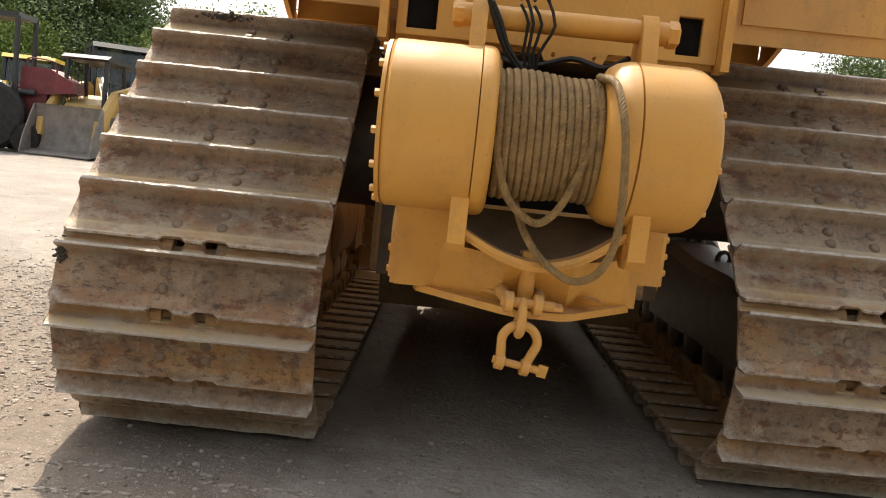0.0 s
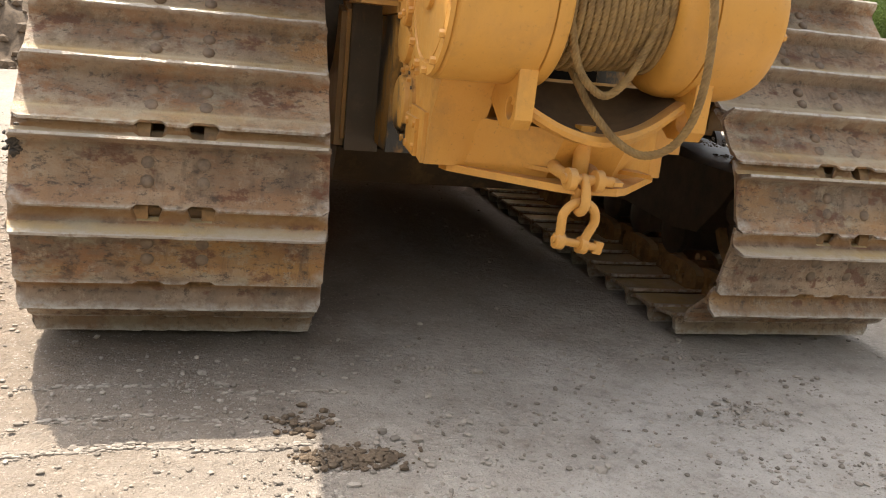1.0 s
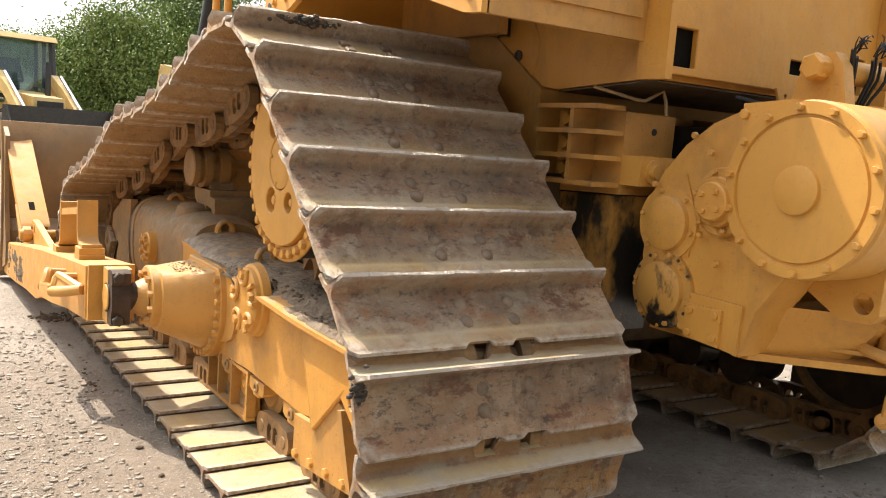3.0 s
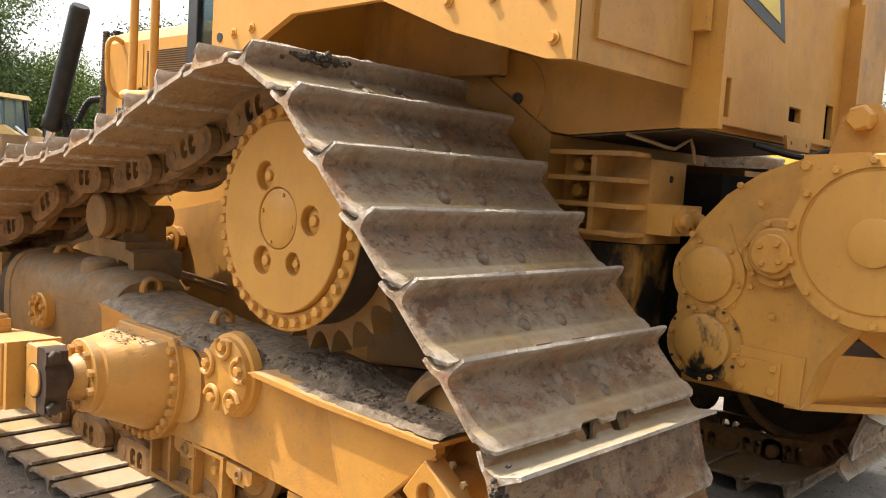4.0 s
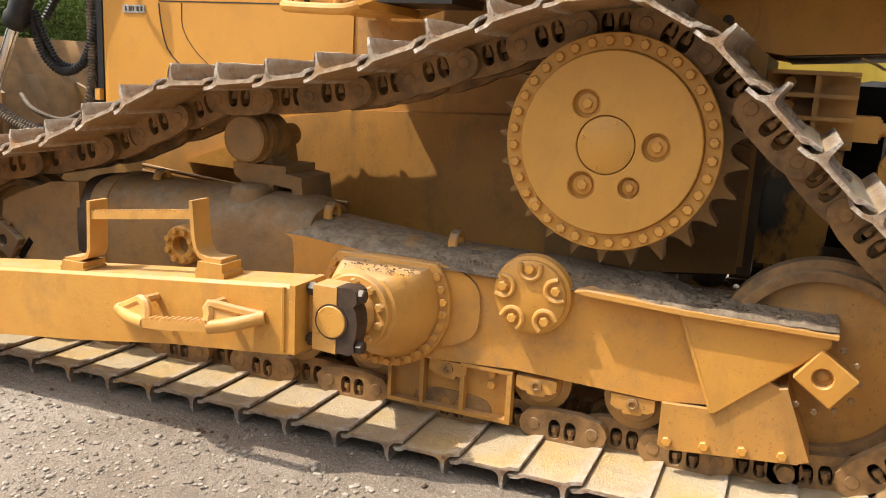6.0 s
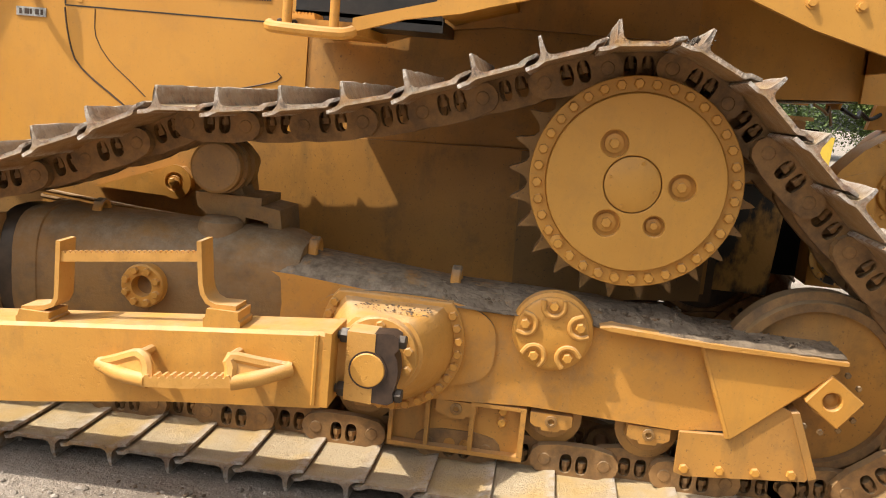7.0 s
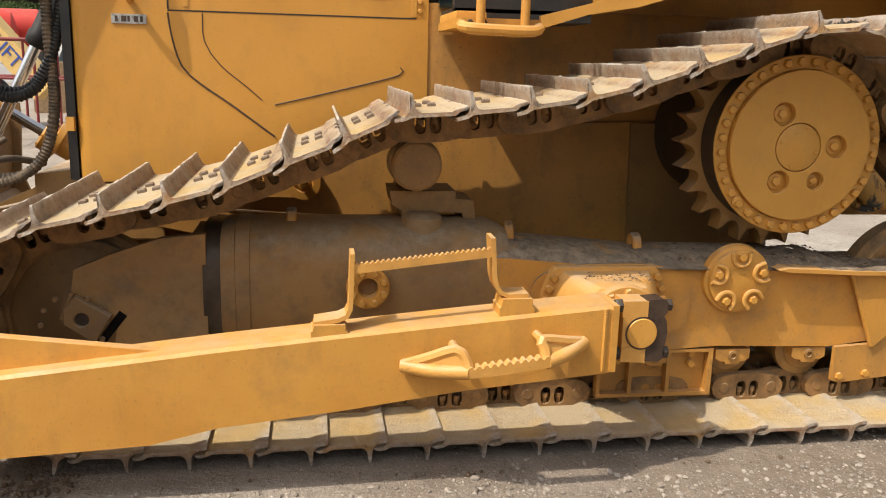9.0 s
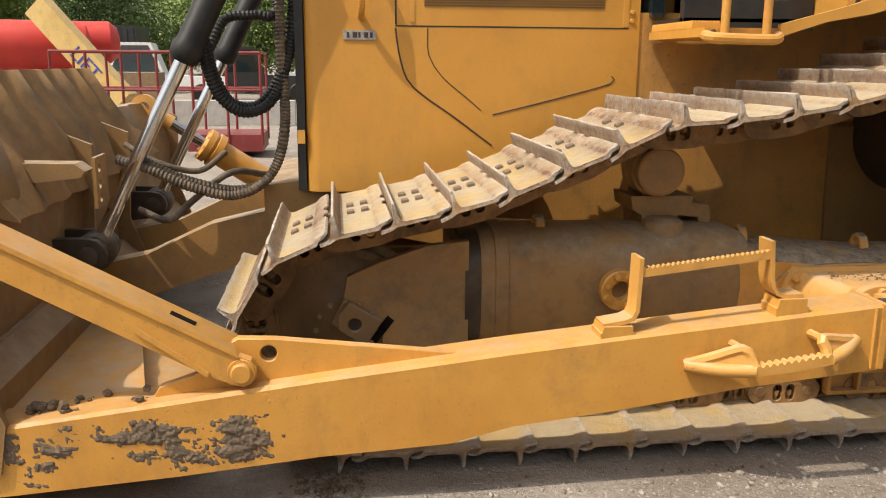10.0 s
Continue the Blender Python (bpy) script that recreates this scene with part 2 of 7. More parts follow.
# greasy iron; on the far track's parts it stands in for shade
DARK_IRON = make_plain("dark_iron_grease_and_shade", (0.035, 0.027, 0.02), (0.08, 0.055, 0.035), 0.5, 0.2)
# dull black that stands for deep shade in openings and behind parts
SHADE_BLACK = make_plain("painted_black_shade", (0.008, 0.007, 0.006), (0.014, 0.012, 0.01), 0.95, spec=0.05)
CHROME = make_plain("chrome_rod", (0.62, 0.62, 0.63), (0.5, 0.5, 0.51), 0.14, 1.0, 8, 0.03)
ROPE = make_plain("steel_rope", (0.29, 0.178, 0.062), (0.16, 0.095, 0.034), 0.7, 0.0, 30, 0.4, 200)
CLAMP = make_plain("brown_cast_clamp", (0.04, 0.024, 0.016), (0.08, 0.046, 0.028), 0.6, 0.1, 20)
MUD = make_plain("dried_mud", (0.165, 0.118, 0.078), (0.08, 0.058, 0.039), 0.95, 0, 20, 1.0, 70)
CRUST = make_plain("grey_soil_crust", (0.225, 0.175, 0.125), (0.10, 0.073, 0.05), 0.95, 0, 10, 1.0, 60)
WHITE = make_plain("white_paint", (0.76, 0.75, 0.72), (0.62, 0.6, 0.57), 0.5)
TIN = make_plain("bare_tin_plate", (0.55, 0.55, 0.54), (0.25, 0.24, 0.22), 0.4, 0.6, 60)


def make_glass(name, tint):
    k = Mat(name)
    k.b.inputs["Transmission Weight"].default_value = 0.85
    return k.done(tint, 0.05, 0.0)


GLASS = make_glass("cab_glass", (0.10, 0.145, 0.16))


def make_ground():
    k = Mat("gravel_yard_ground")
    c = k.mix(k.ramp(k.noise(0.55, 5, 0.6), 0.35, 0.68), (0.285, 0.248, 0.21), (0.35, 0.308, 0.263))
    c = k.mix(k.ramp(k.noise(2.4, 6, 0.7, (1, 0.6, 1)), 0.42, 0.7), c, (0.24, 0.208, 0.176))
    # damp, trodden patches and pale dust
    c = k.mix(k.math("MULTIPLY", k.ramp(k.noise(1.1, 5, 0.65), 0.55, 0.68), 0.55), c, (0.175, 0.155, 0.135))
    c = k.mix(k.math("MULTIPLY", k.ramp(k.noise(0.8, 6, 0.7, (1, 1.5, 1)), 0.55, 0.7), 0.6), c, (0.41, 0.365, 0.32))
    # brown churned soil beside the track; pale colour lifts the shade behind the machine
    sep = k.t.nodes.new("ShaderNodeSeparateXYZ")
    k.t.links.new(k.coord, sep.inputs[0])
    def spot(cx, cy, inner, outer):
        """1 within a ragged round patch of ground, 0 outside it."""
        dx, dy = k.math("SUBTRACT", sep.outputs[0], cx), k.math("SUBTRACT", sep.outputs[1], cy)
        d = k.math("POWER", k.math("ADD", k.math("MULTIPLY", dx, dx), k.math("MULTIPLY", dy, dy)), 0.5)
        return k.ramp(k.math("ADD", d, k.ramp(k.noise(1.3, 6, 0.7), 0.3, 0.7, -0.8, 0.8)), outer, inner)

    soil = k.mix(k.ramp(k.noise(7, 6, 0.75), 0.35, 0.65), (0.225, 0.178, 0.134), (0.135, 0.105, 0.08))
    c = k.mix(k.math("MULTIPLY", spot(-3.3, -1.3, 1.7, 3.4), 0.8), c, soil)
    # paler ground, fill light for the machine's shade put into the colour
    shade_lift = k.math("MULTIPLY", spot(0.9, -3.0, 0.7, 1.9), k.ramp(k.noise(3.2, 6, 0.7), 0.3, 0.6, 0.5, 1.0))
    c = k.mix(shade_lift, c, (0.49, 0.455, 0.41))
    # grit at three sizes
    c = k.mix(k.math("MULTIPLY", k.ramp(k.noise(22, 6, 0.7), 0.52, 0.68), 0.5), c, (0.18, 0.156, 0.134))
    c = k.mix(k.math("MULTIPLY", k.ramp(k.noise(85, 3, 0.6), 0.58, 0.70), 0.5), c, (0.52, 0.48, 0.43))
    c = k.mix(k.math("MULTIPLY", k.ramp(k.noise(150, 3, 0.6), 0.58, 0.70), 0.5), c, (0.17, 0.15, 0.13))
    return k.done(c, 0.95, 0, ((k.noise(160, 3, 0.6), 0.005, 0.8), (k.noise(40, 4, 0.6), 0.014, 0.8), (k.noise(9, 4, 0.5), 0.03, 0.5)), 0.15)


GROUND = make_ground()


def make_stone():
    k = Mat("gravel_stones")
    c = k.mix(k.island(), (0.18, 0.154, 0.128), (0.40, 0.355, 0.305))
    return k.done(c, 0.9, 0, ((k.noise(120, 4), 0.004, 0.5),), 0.2)


STONE = make_stone()


def make_leaf(name, a, b):
    k = Mat(name)
    k.b.inputs["Transmission Weight"].default_value = 0.0
    return k.done(k.mix(k.island(), a, b), 0.6, 0, (), 0.3)


LEAF = make_leaf("green_leaves", (0.085, 0.135, 0.03), (0.23, 0.30, 0.085))
LEAF_DARK = make_leaf("dark_leaves", (0.05, 0.09, 0.03), (0.14, 0.19, 0.06))
BARK = make_plain("bark", (0.09, 0.07, 0.05), (0.16, 0.13, 0.10), 0.9, 0, 14, 0.8)

# ---- mesh helpers ----


def part(name, bm, material, parent=None, label="", smooth=38.0, bevel=0.0):
    """Links a bmesh as one mesh object under a thing or a part."""
    if bevel:
        es = [e for e in bm.edges if len(e.link_faces) == 2 and e.calc_face_angle(0) > radians(40)]
        bmesh.ops.bevel(bm, geom=es, offset=bevel, segments=1, affect="EDGES", clamp_overlap=True)
    bmesh.ops.recalc_face_normals(bm, faces=bm.faces)
    lim = radians(smooth)
    for f in bm.faces:
        f.smooth = True
    for e in bm.edges:
        e.smooth = len(e.link_faces) == 2 and e.calc_face_angle(9.0) < lim
    me = bpy.data.meshes.new(name)
    bm.to_mesh(me)
    bm.free()
    me.materials.append(material)
    ob = new(name, me)
    ob.parent = parent
    if label:
        tagged(ob, label)
    return ob


def thing(name, label, category, at=(0, 0, 0), group="", kind=""):
    ob = new(name)
    ob.empty_display_size = 0.2
    ob.location = at
    return tagged(ob, label, category, group, kind)


def share(name, mesh, m, parent, label=""):
    ob = new(name, mesh)
    ob.parent = parent
    ob.matrix_basis = m
    if label:
        tagged(ob, label)
    return ob


def B():
    return bmesh.new()


def box(bm, x0, x1, y0, y1, z0, z1, m=None):
    vs = [bm.verts.new((x, y, z)) for x in (x0, x1) for y in (y0, y1) for z in (z0, z1)]
    for f in ((0, 1, 3, 2), (4, 6, 7, 5), (0, 4, 5, 1), (2, 3, 7, 6), (0, 2, 6, 4), (1, 5, 7, 3)):
        bm.faces.new([vs[i] for i in f])
    if m:
        for v in vs:
            v.co = m @ v.co
    return vs


def loops(bm, rings, closed=True, caps=True):
    """Skins rings of points of equal count."""
    rows = [[bm.verts.new(p) for p in r] for r in rings]
    n = len(rows[0])
    for a, b in zip(rows, rows[1:]):
        for i in range(n if closed else n - 1):
            j = (i + 1) % n
            bm.faces.new((a[i], a[j], b[j], b[i]))
    if caps and closed:
        bm.faces.new(rows[0][::-1])
        bm.faces.new(rows[-1])
    return rows


def prism(bm, pts, a0, a1, axis="x"):
    """A polygon pushed along an axis. x: pts are (y, z); y: (x, z); z: (x, y)."""
    def at(p, a):
        return {"x": (a, p[0], p[1]), "y": (p[0], a, p[1]), "z": (p[0], p[1], a)}[axis]
    loops(bm, [[at(p, a0) for p in pts], [at(p, a1) for p in pts]])


BALL = None


def crumbs(name, rows, material, parent=None, label=""):
    """Many small uneven lumps in one mesh: rows of (x, y, z, half sizes)."""
    global BALL
    if BALL is None:
        b = bmesh.new()
        bmesh.ops.create_icosphere(b, subdivisions=1, radius=1)
        BALL = ([v.co.copy() for v in b.verts], [[v.index for v in f.verts] for f in b.faces])
        b.free()
    rnd = random.Random(len(rows))
    verts, faces = [], []
    for x, y, z, sx, sy, sz in rows:
        n, a = len(verts), rnd.random() * math.tau
        for v in BALL[0]:
            k = rnd.uniform(0.75, 1.2)
            u, w = v.x * math.cos(a) - v.y * math.sin(a), v.x * math.sin(a) + v.y * math.cos(a)
            verts.append((x + sx * u * k, y + sy * w * k, z + sz * v.z * k))
        faces += [[n + i for i in f] for f in BALL[1]]
    me = bpy.data.meshes.new(name)
    me.from_pydata(verts, [], faces)
    me.materials.append(material)
    ob = new(name, me)
    ob.parent = parent
    return tagged(ob, label, kind="stuff")


def lathe(bm, centre, axis, profile, n=32, caps=True):
    """profile: (distance along axis, radius) rows."""
    c, ax = Vector(centre), Vector(axis).normalized()
    u = ax.orthogonal().normalized()
    w = ax.cross(u)
    loops(bm, [[c + ax * d + (u * math.cos(i * math.tau / n) + w * math.sin(i * math.tau / n)) * max(r, 1e-4) for i in range(n)] for d, r in profile], caps=caps)


def cyl(bm, p0, p1, r, r1=None, n=24):
    p0, p1 = Vector(p0), Vector(p1)
    d = (p1 - p0).length
    lathe(bm, p0, p1 - p0, [(0, r), (d, r if r1 is None else r1)], n)


def bolt(bm, p, axis, r=0.014, h=0.014):
    """A hexagon head."""
    lathe(bm, p, axis, [(0, r), (h * 0.8, r), (h, r * 0.82)], 6)


def catmull(pts, step=0.03):
    P = [Vector(p) for p in pts]
    P = [P[0] * 2 - P[1]] + P + [P[-1] * 2 - P[-2]]
    out = []
    for a, b, c, d in zip(P, P[1:], P[2:], P[3:]):
        k = max(2, int((c - b).length / step))
        for i in range(k):
            t = i / k
            out.append(0.5 * ((2 * b) + (c - a) * t + (2 * a - 5 * b + 4 * c - d) * t * t + (3 * b - a - 3 * c + d) * t ** 3))
    return out + [P[-2]]


def tube(bm, pts, r, n=10, step=0.03, lobes=0, twist=0.0, ribs=0.0, spline=True):
    """A tube along points; lobes and twist give a rope's lay, ribs a corrugated hose."""
    path = catmull(pts, step) if spline else [Vector(p) for p in pts]
    rings, up, run = [], None, 0.0
    for i, p in enumerate(path):
        t = (path[min(i + 1, len(path) - 1)] - path[max(i - 1, 0)]).normalized()
        up = (t.orthogonal() if up is None else up - t * up.dot(t)).normalized()
        side = t.cross(up)
        if i:
            run += (p - path[i - 1]).length
        ring = []
        for j in range(n):
            a = j * math.tau / n
            rr = r * (1 + (0.5 * (abs(math.cos(lobes / 2 * (a - run * twist))) - 0.6) if lobes else 0) + (ribs if i % 2 else 0))
            ring.append(p + (up * math.cos(a) + side * math.sin(a)) * rr)
        rings.append(ring)
    loops(bm, rings)


def circle(cx, cy, r, n=24, a0=0.0):
    return [(cx + r * math.cos(a0 + i * math.tau / n), cy + r * math.sin(a0 + i * math.tau / n)) for i in range(n)]


def holed(bm, outer, holes, a0, a1, axis="x"):
    """A plate with through holes."""
    def at(p, a):
        return {"x": (a, p[0], p[1]), "y": (p[0], a, p[1]), "z": (p[0], p[1], a)}[axis]
    t = bmesh.new()
    es = []
    for lp in [outer] + holes:
        vs = [t.verts.new(at(p, a0)) for p in lp]
        es += [t.edges.new((vs[i], vs[(i + 1) % len(vs)])) for i in range(len(vs))]
    bmesh.ops.triangle_fill(t, use_beauty=True, use_dissolve=False, edges=es)
    bmesh.ops.dissolve_limit(t, angle_limit=0.01, verts=t.verts, edges=[e for e in t.edges if len(e.link_faces) == 2])
    g = bmesh.ops.extrude_face_region(t, geom=t.faces[:] + t.edges[:] + t.verts[:])
    move = Vector(at((0, 0), a1)) - Vector(at((0, 0), a0))
    bmesh.ops.translate(t, vec=move, verts=[v for v in g["geom"] if isinstance(v, bmesh.types.BMVert)])
    bmesh.ops.recalc_face_normals(t, faces=t.faces)
    me = bpy.data.meshes.new("tmp")
    t.to_mesh(me)
    t.free()
    bm.from_mesh(me)
    bpy.data.meshes.remove(me)


CX = 0.06                     # the bulldozer's middle


def mir(x, side):
    """x on the left side, or its mirror on the right."""
    return x if side < 0 else 2 * CX - x

# ---- ground ----


def ground_height(x, y):
    d = math.hypot(x, y)
    flat = 0.0 if -1.9 < x < 2.0 and -2.4 < y < 2.6 else 1.0
    z = 0.022 * noise.noise(Vector((x * 0.9, y * 0.9, 0))) + 0.012 * noise.noise(Vector((x * 3.1, y * 3.1, 4)))
    z += 0.006 * noise.noise(Vector((x * 9, y * 9, 9)))
    return z * (0.25 + 0.75 * flat) - 0.004 + (0.4 * noise.noise(Vector((x * 0.03, y * 0.03, 2))) if d > 30 else 0.0)


bm = B()
rings, radius = [], 0.0005
while radius < 900:
    n = 220
    rings.append([(-1.8 + radius * math.cos(i * math.tau / n), -0.6 + radius * math.sin(i * math.tau / n)) for i in range(n)])
    radius += min(0.045 + radius * 0.03, 60)
loops(bm, [[(x, y, ground_height(x, y)) for x, y in r] for r in rings], caps=False)
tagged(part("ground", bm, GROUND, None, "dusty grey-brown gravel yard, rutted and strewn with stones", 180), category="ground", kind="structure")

# ---- the bulldozer ----
dozer = thing("bulldozer", "yellow-orange crawler bulldozer with wide worn steel tracks and a rear winch", "bulldozer", (0, 0, 0))
PITCH = 0.216
X_OUT, X_IN = -1.575, -0.66          # outer and inner edge of the track shoes
SPR, SPR_R = (-0.86, 1.17), 0.395    # sprocket
RID, RID_R = (-1.585, 0.50), 0.37     # rear idler
FID, FID_R = (1.94, 0.48), 0.35      # front idler


def arc(c, r, a0, a1, k=24):
    return [(c[0] + r * math.cos(radians(a0 + (a1 - a0) * i / k)), c[1] + r * math.sin(radians(a0 + (a1 - a0) * i / k))) for i in range(k + 1)]


# the line of the chain's pins, from the ground run to the front, over the top and down the rear
top_run = [(1.77, 0.868), (1.56, 0.91), (1.35, 0.965), (1.15, 1.045), (0.95, 1.125), (0.76, 1.212), (0.665, 1.225), (0.53, 1.228), (0.32, 1.25), (0.11, 1.282), (-0.10, 1.335), (-0.30, 1.40), (-0.49, 1.465)]
chain_line = [(RID[0], 0.13)] + arc(FID, FID_R, -90, 74) + [(p.x, p.y) for p in catmull([(y, z, 0) for y, z in top_run], 0.02)]
chain_line += arc(SPR, SPR_R, 70, 136) + arc(RID, RID_R, 136, 270)
line = [Vector(p) for p in chain_line]
run = [0.0]
for a, b in zip(line, line[1:]):
    run.append(run[-1] + (b - a).length)
COUNT = round(run[-1] / PITCH)
STEP = PITCH


def on_chain(s):
    s %= run[-1]
    i = int(np.searchsorted(run, s, "right")) - 1
    i = min(max(i, 0), len(line) - 2)
    return line[i].lerp(line[i + 1], (s - run[i]) / max(run[i + 1] - run[i], 1e-9))


PHASE = (0.089 - RID[0]) % STEP - STEP / 2


def chain_pose(k, x, offset=0.0):
    a, b = on_chain(PHASE + k * STEP), on_chain(PHASE + (k + 1) * STEP)
    mid, t = (a + b) / 2, (b - a).normalized()
    n = Vector((t.y, -t.x))
    if offset:
        mid = mid + n * offset
    rot = Matrix(((-1, 0, 0), (0, t.x, n.x), (0, t.y, n.y)))
    return Matrix.Translation((x, mid.x, mid.y)) @ rot.to_4x4()


def shoe_mesh(width, seed):
    """One single-bar track shoe: plate with a curled lip, its bar, and four bolt heads."""
    rnd = random.Random(seed)
    bm = B()
    h = width / 2
    prof = [(-0.152, 0.038), (-0.115, 0.044), (-0.090, 0.054), (0.056, 0.055), (0.064, 0.057), (0.073, 0.067), (0.098, 0.072), (0.113, 0.079),
            (0.108, 0.086), (0.094, 0.083), (0.070, 0.080), (0.058, 0.074), (0.046, 0.069), (-0.056, 0.069), (-0.071, 0.073), (-0.079, 0.084), (-0.083, 0.108), (-0.086, 0.134), (-0.095, 0.134), (-0.097, 0.104), (-0.099, 0.078), (-0.106, 0.066), (-0.118, 0.056), (-0.152, 0.050)]
    cols = [-h, -0.41, -0.34, -0.26, -0.19, -0.124, -0.108, -0.046, -0.030, 0.0, 0.030, 0.046, 0.108, 0.124, 0.19, 0.26, 0.34, 0.41, h]
    rings = []
    for x in cols:
        end, notch = abs(x) > h - 0.001, 0.04 < abs(x) < 0.12
        ring = []
        for s, n in prof:
            e = 0.0
            if end:
                e = 0.013 if n > 0.12 else (0.020 if s > 0.105 else 0.0)
            wear = (rnd.random() - 0.5) * 0.006 if n > 0.12 else (rnd.random() - 0.5) * 0.002
            ring.append((x - math.copysign(e, x), -0.106 if notch and s < -0.107 and n < 0.07 else min(s, 0.097) if notch else s, n + wear))
        rings.append(ring)
    loops(bm, rings)
    me = bpy.data.meshes.new("track_shoe")
    bmesh.ops.recalc_face_normals(bm, faces=bm.faces)
    for f in bm.faces:
        f.smooth = True
    for e in bm.edges:
        e.smooth = e.calc_face_angle(9.0) < radians(30)
    bm.to_mesh(me)
    bm.free()
    me.materials.append(SHOE)
    return me


def bolt_mesh(high):
    bm = B()
    lathe(bm, (0, 0, 0.064), (0, 0, 1), [(0, 0.022), (0.004, 0.0215), (high * 0.7, 0.018), (high, 0.011)], 8)
    me = bpy.data.meshes.new("bolt")
    for f in bm.faces:
        f.smooth = True
    bm.to_mesh(me)
    bm.free()
    me.materials.append(BOLT_STEEL)
    return me


def link_mesh():
    """One chain link: a plate with two round ends, two windows and the nuts that show in them."""
    bm = B()
    out = [(0.108 + 0.054 * math.cos(a), 0.054 * math.sin(a)) for a in [radians(v) for v in (-90, -60, -30, 0, 30, 60, 90)]]
    out += [(0.05, 0.058), (-0.05, 0.058)]
    out += [(-0.108 + 0.054 * math.cos(a), 0.054 * math.sin(a)) for a in [radians(v) for v in (90, 120, 150, 180, 210, 240, 270)]]
    out += [(-0.06, -0.062), (0.06, -0.062)]
    holes = [[(c + 0.0225 * math.copysign(abs(math.cos(a)) ** 0.7, math.cos(a)), 0.008 + 0.038 * math.copysign(abs(math.sin(a)) ** 0.8, math.sin(a))) for a in [i * math.tau / 12 for i in range(12)]] for c in (-0.029, 0.029)]
    holed(bm, out, holes, -0.020, 0.020)
    for s in (-0.108, 0.108):
        lathe(bm, (0, s, 0), (1, 0, 0), [(-0.0235, 0.014), (-0.0235, 0.021), (-0.020, 0.024), (0.020, 0.024), (0.0235, 0.021), (0.0235, 0.014)], 12)
        lathe(bm, (0, s, 0), (1, 0, 0), [(-0.0225, 0.010), (0.0225, 0.010)], 8)
    for s in (-0.029, 0.029):
        cyl(bm, (0, s, 0.058), (0, s, 0.020), 0.010, n=8)
        cyl(bm, (0, s, 0.022), (0, s, 0.002), 0.0165, n=6)
    me = bpy.data.meshes.new("track_link")
    bmesh.ops.recalc_face_normals(bm, faces=bm.faces)
    bm.to_mesh(me)
    bm.free()
    me.materials.append(CHAIN)
    return me


SHOES = [shoe_mesh(X_IN - X_OUT, 5 + i) for i in range(5)]
LINK, SHOE_BOLTS = link_mesh(), [bolt_mesh(h) for h in (0.020, 0.015, 0.010, 0.008)]


def pin_mesh():
    bm = B()
    cyl(bm, (-0.150, 0, 0), (0.150, 0, 0), 0.030, n=10)
    me = bpy.data.meshes.new("pin")
    bm.to_mesh(me)
    bm.free()
    me.materials.append(CHAIN)
    return me


PIN = pin_mesh()


def square_bolt_mesh():
    bm = B()
    prism(bm, [(-0.017, -0.015), (0.017, -0.015), (0.017, 0.015), (-0.017, 0.015)], 0.066, 0.083, "z")
    bmesh.ops.bevel(bm, geom=[e for e in bm.edges if min(v.co.z for v in e.verts) > 0.08], offset=0.004, segments=1, affect="EDGES")
    bmesh.ops.recalc_face_normals(bm, faces=bm.faces)
    me = bpy.data.meshes.new("bolt")
    bm.to_mesh(me)
    bm.free()
    me.materials.append(BOLT_STEEL)
    return me


SQUARE_BOLT = square_bolt_mesh()


def track(side):
    xc = mir((X_OUT + X_IN) / 2, side)
    t = new("track")
    t.parent = dozer
    tagged(t, "wide crawler track of worn brown steel shoes")
    rnd = random.Random(side + 9)
    for k in range(COUNT):
        p = on_chain(PHASE + k * STEP)
        share("pin", PIN, Matrix.Translation((xc, p.x, p.y)), t)
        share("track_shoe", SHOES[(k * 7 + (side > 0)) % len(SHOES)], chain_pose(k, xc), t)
        low = on_chain(PHASE + (k + 0.5) * STEP).y < 0.9
        for bx, bs in ((-0.08, -0.03), (-0.08, 0.026), (0.08, -0.03), (0.08, 0.026)):
            m = chain_pose(k, xc)
            if m[2][2] > 0.8:
                share("bolt", SQUARE_BOLT, m @ pose(bx, bs, 0), t)
            else:
                share("bolt", SHOE_BOLTS[rnd.choice((1, 2, 2)) if low else rnd.choice((0, 1, 1, 2))], m @ pose(bx, bs, 0, 0, 0, (k * 37) % 60), t)
        for sx in (-1, 1):
            share("track_link", LINK, chain_pose(k, xc + sx * (0.120 + (0.023 if k % 2 else -0.023))), t)
    return t


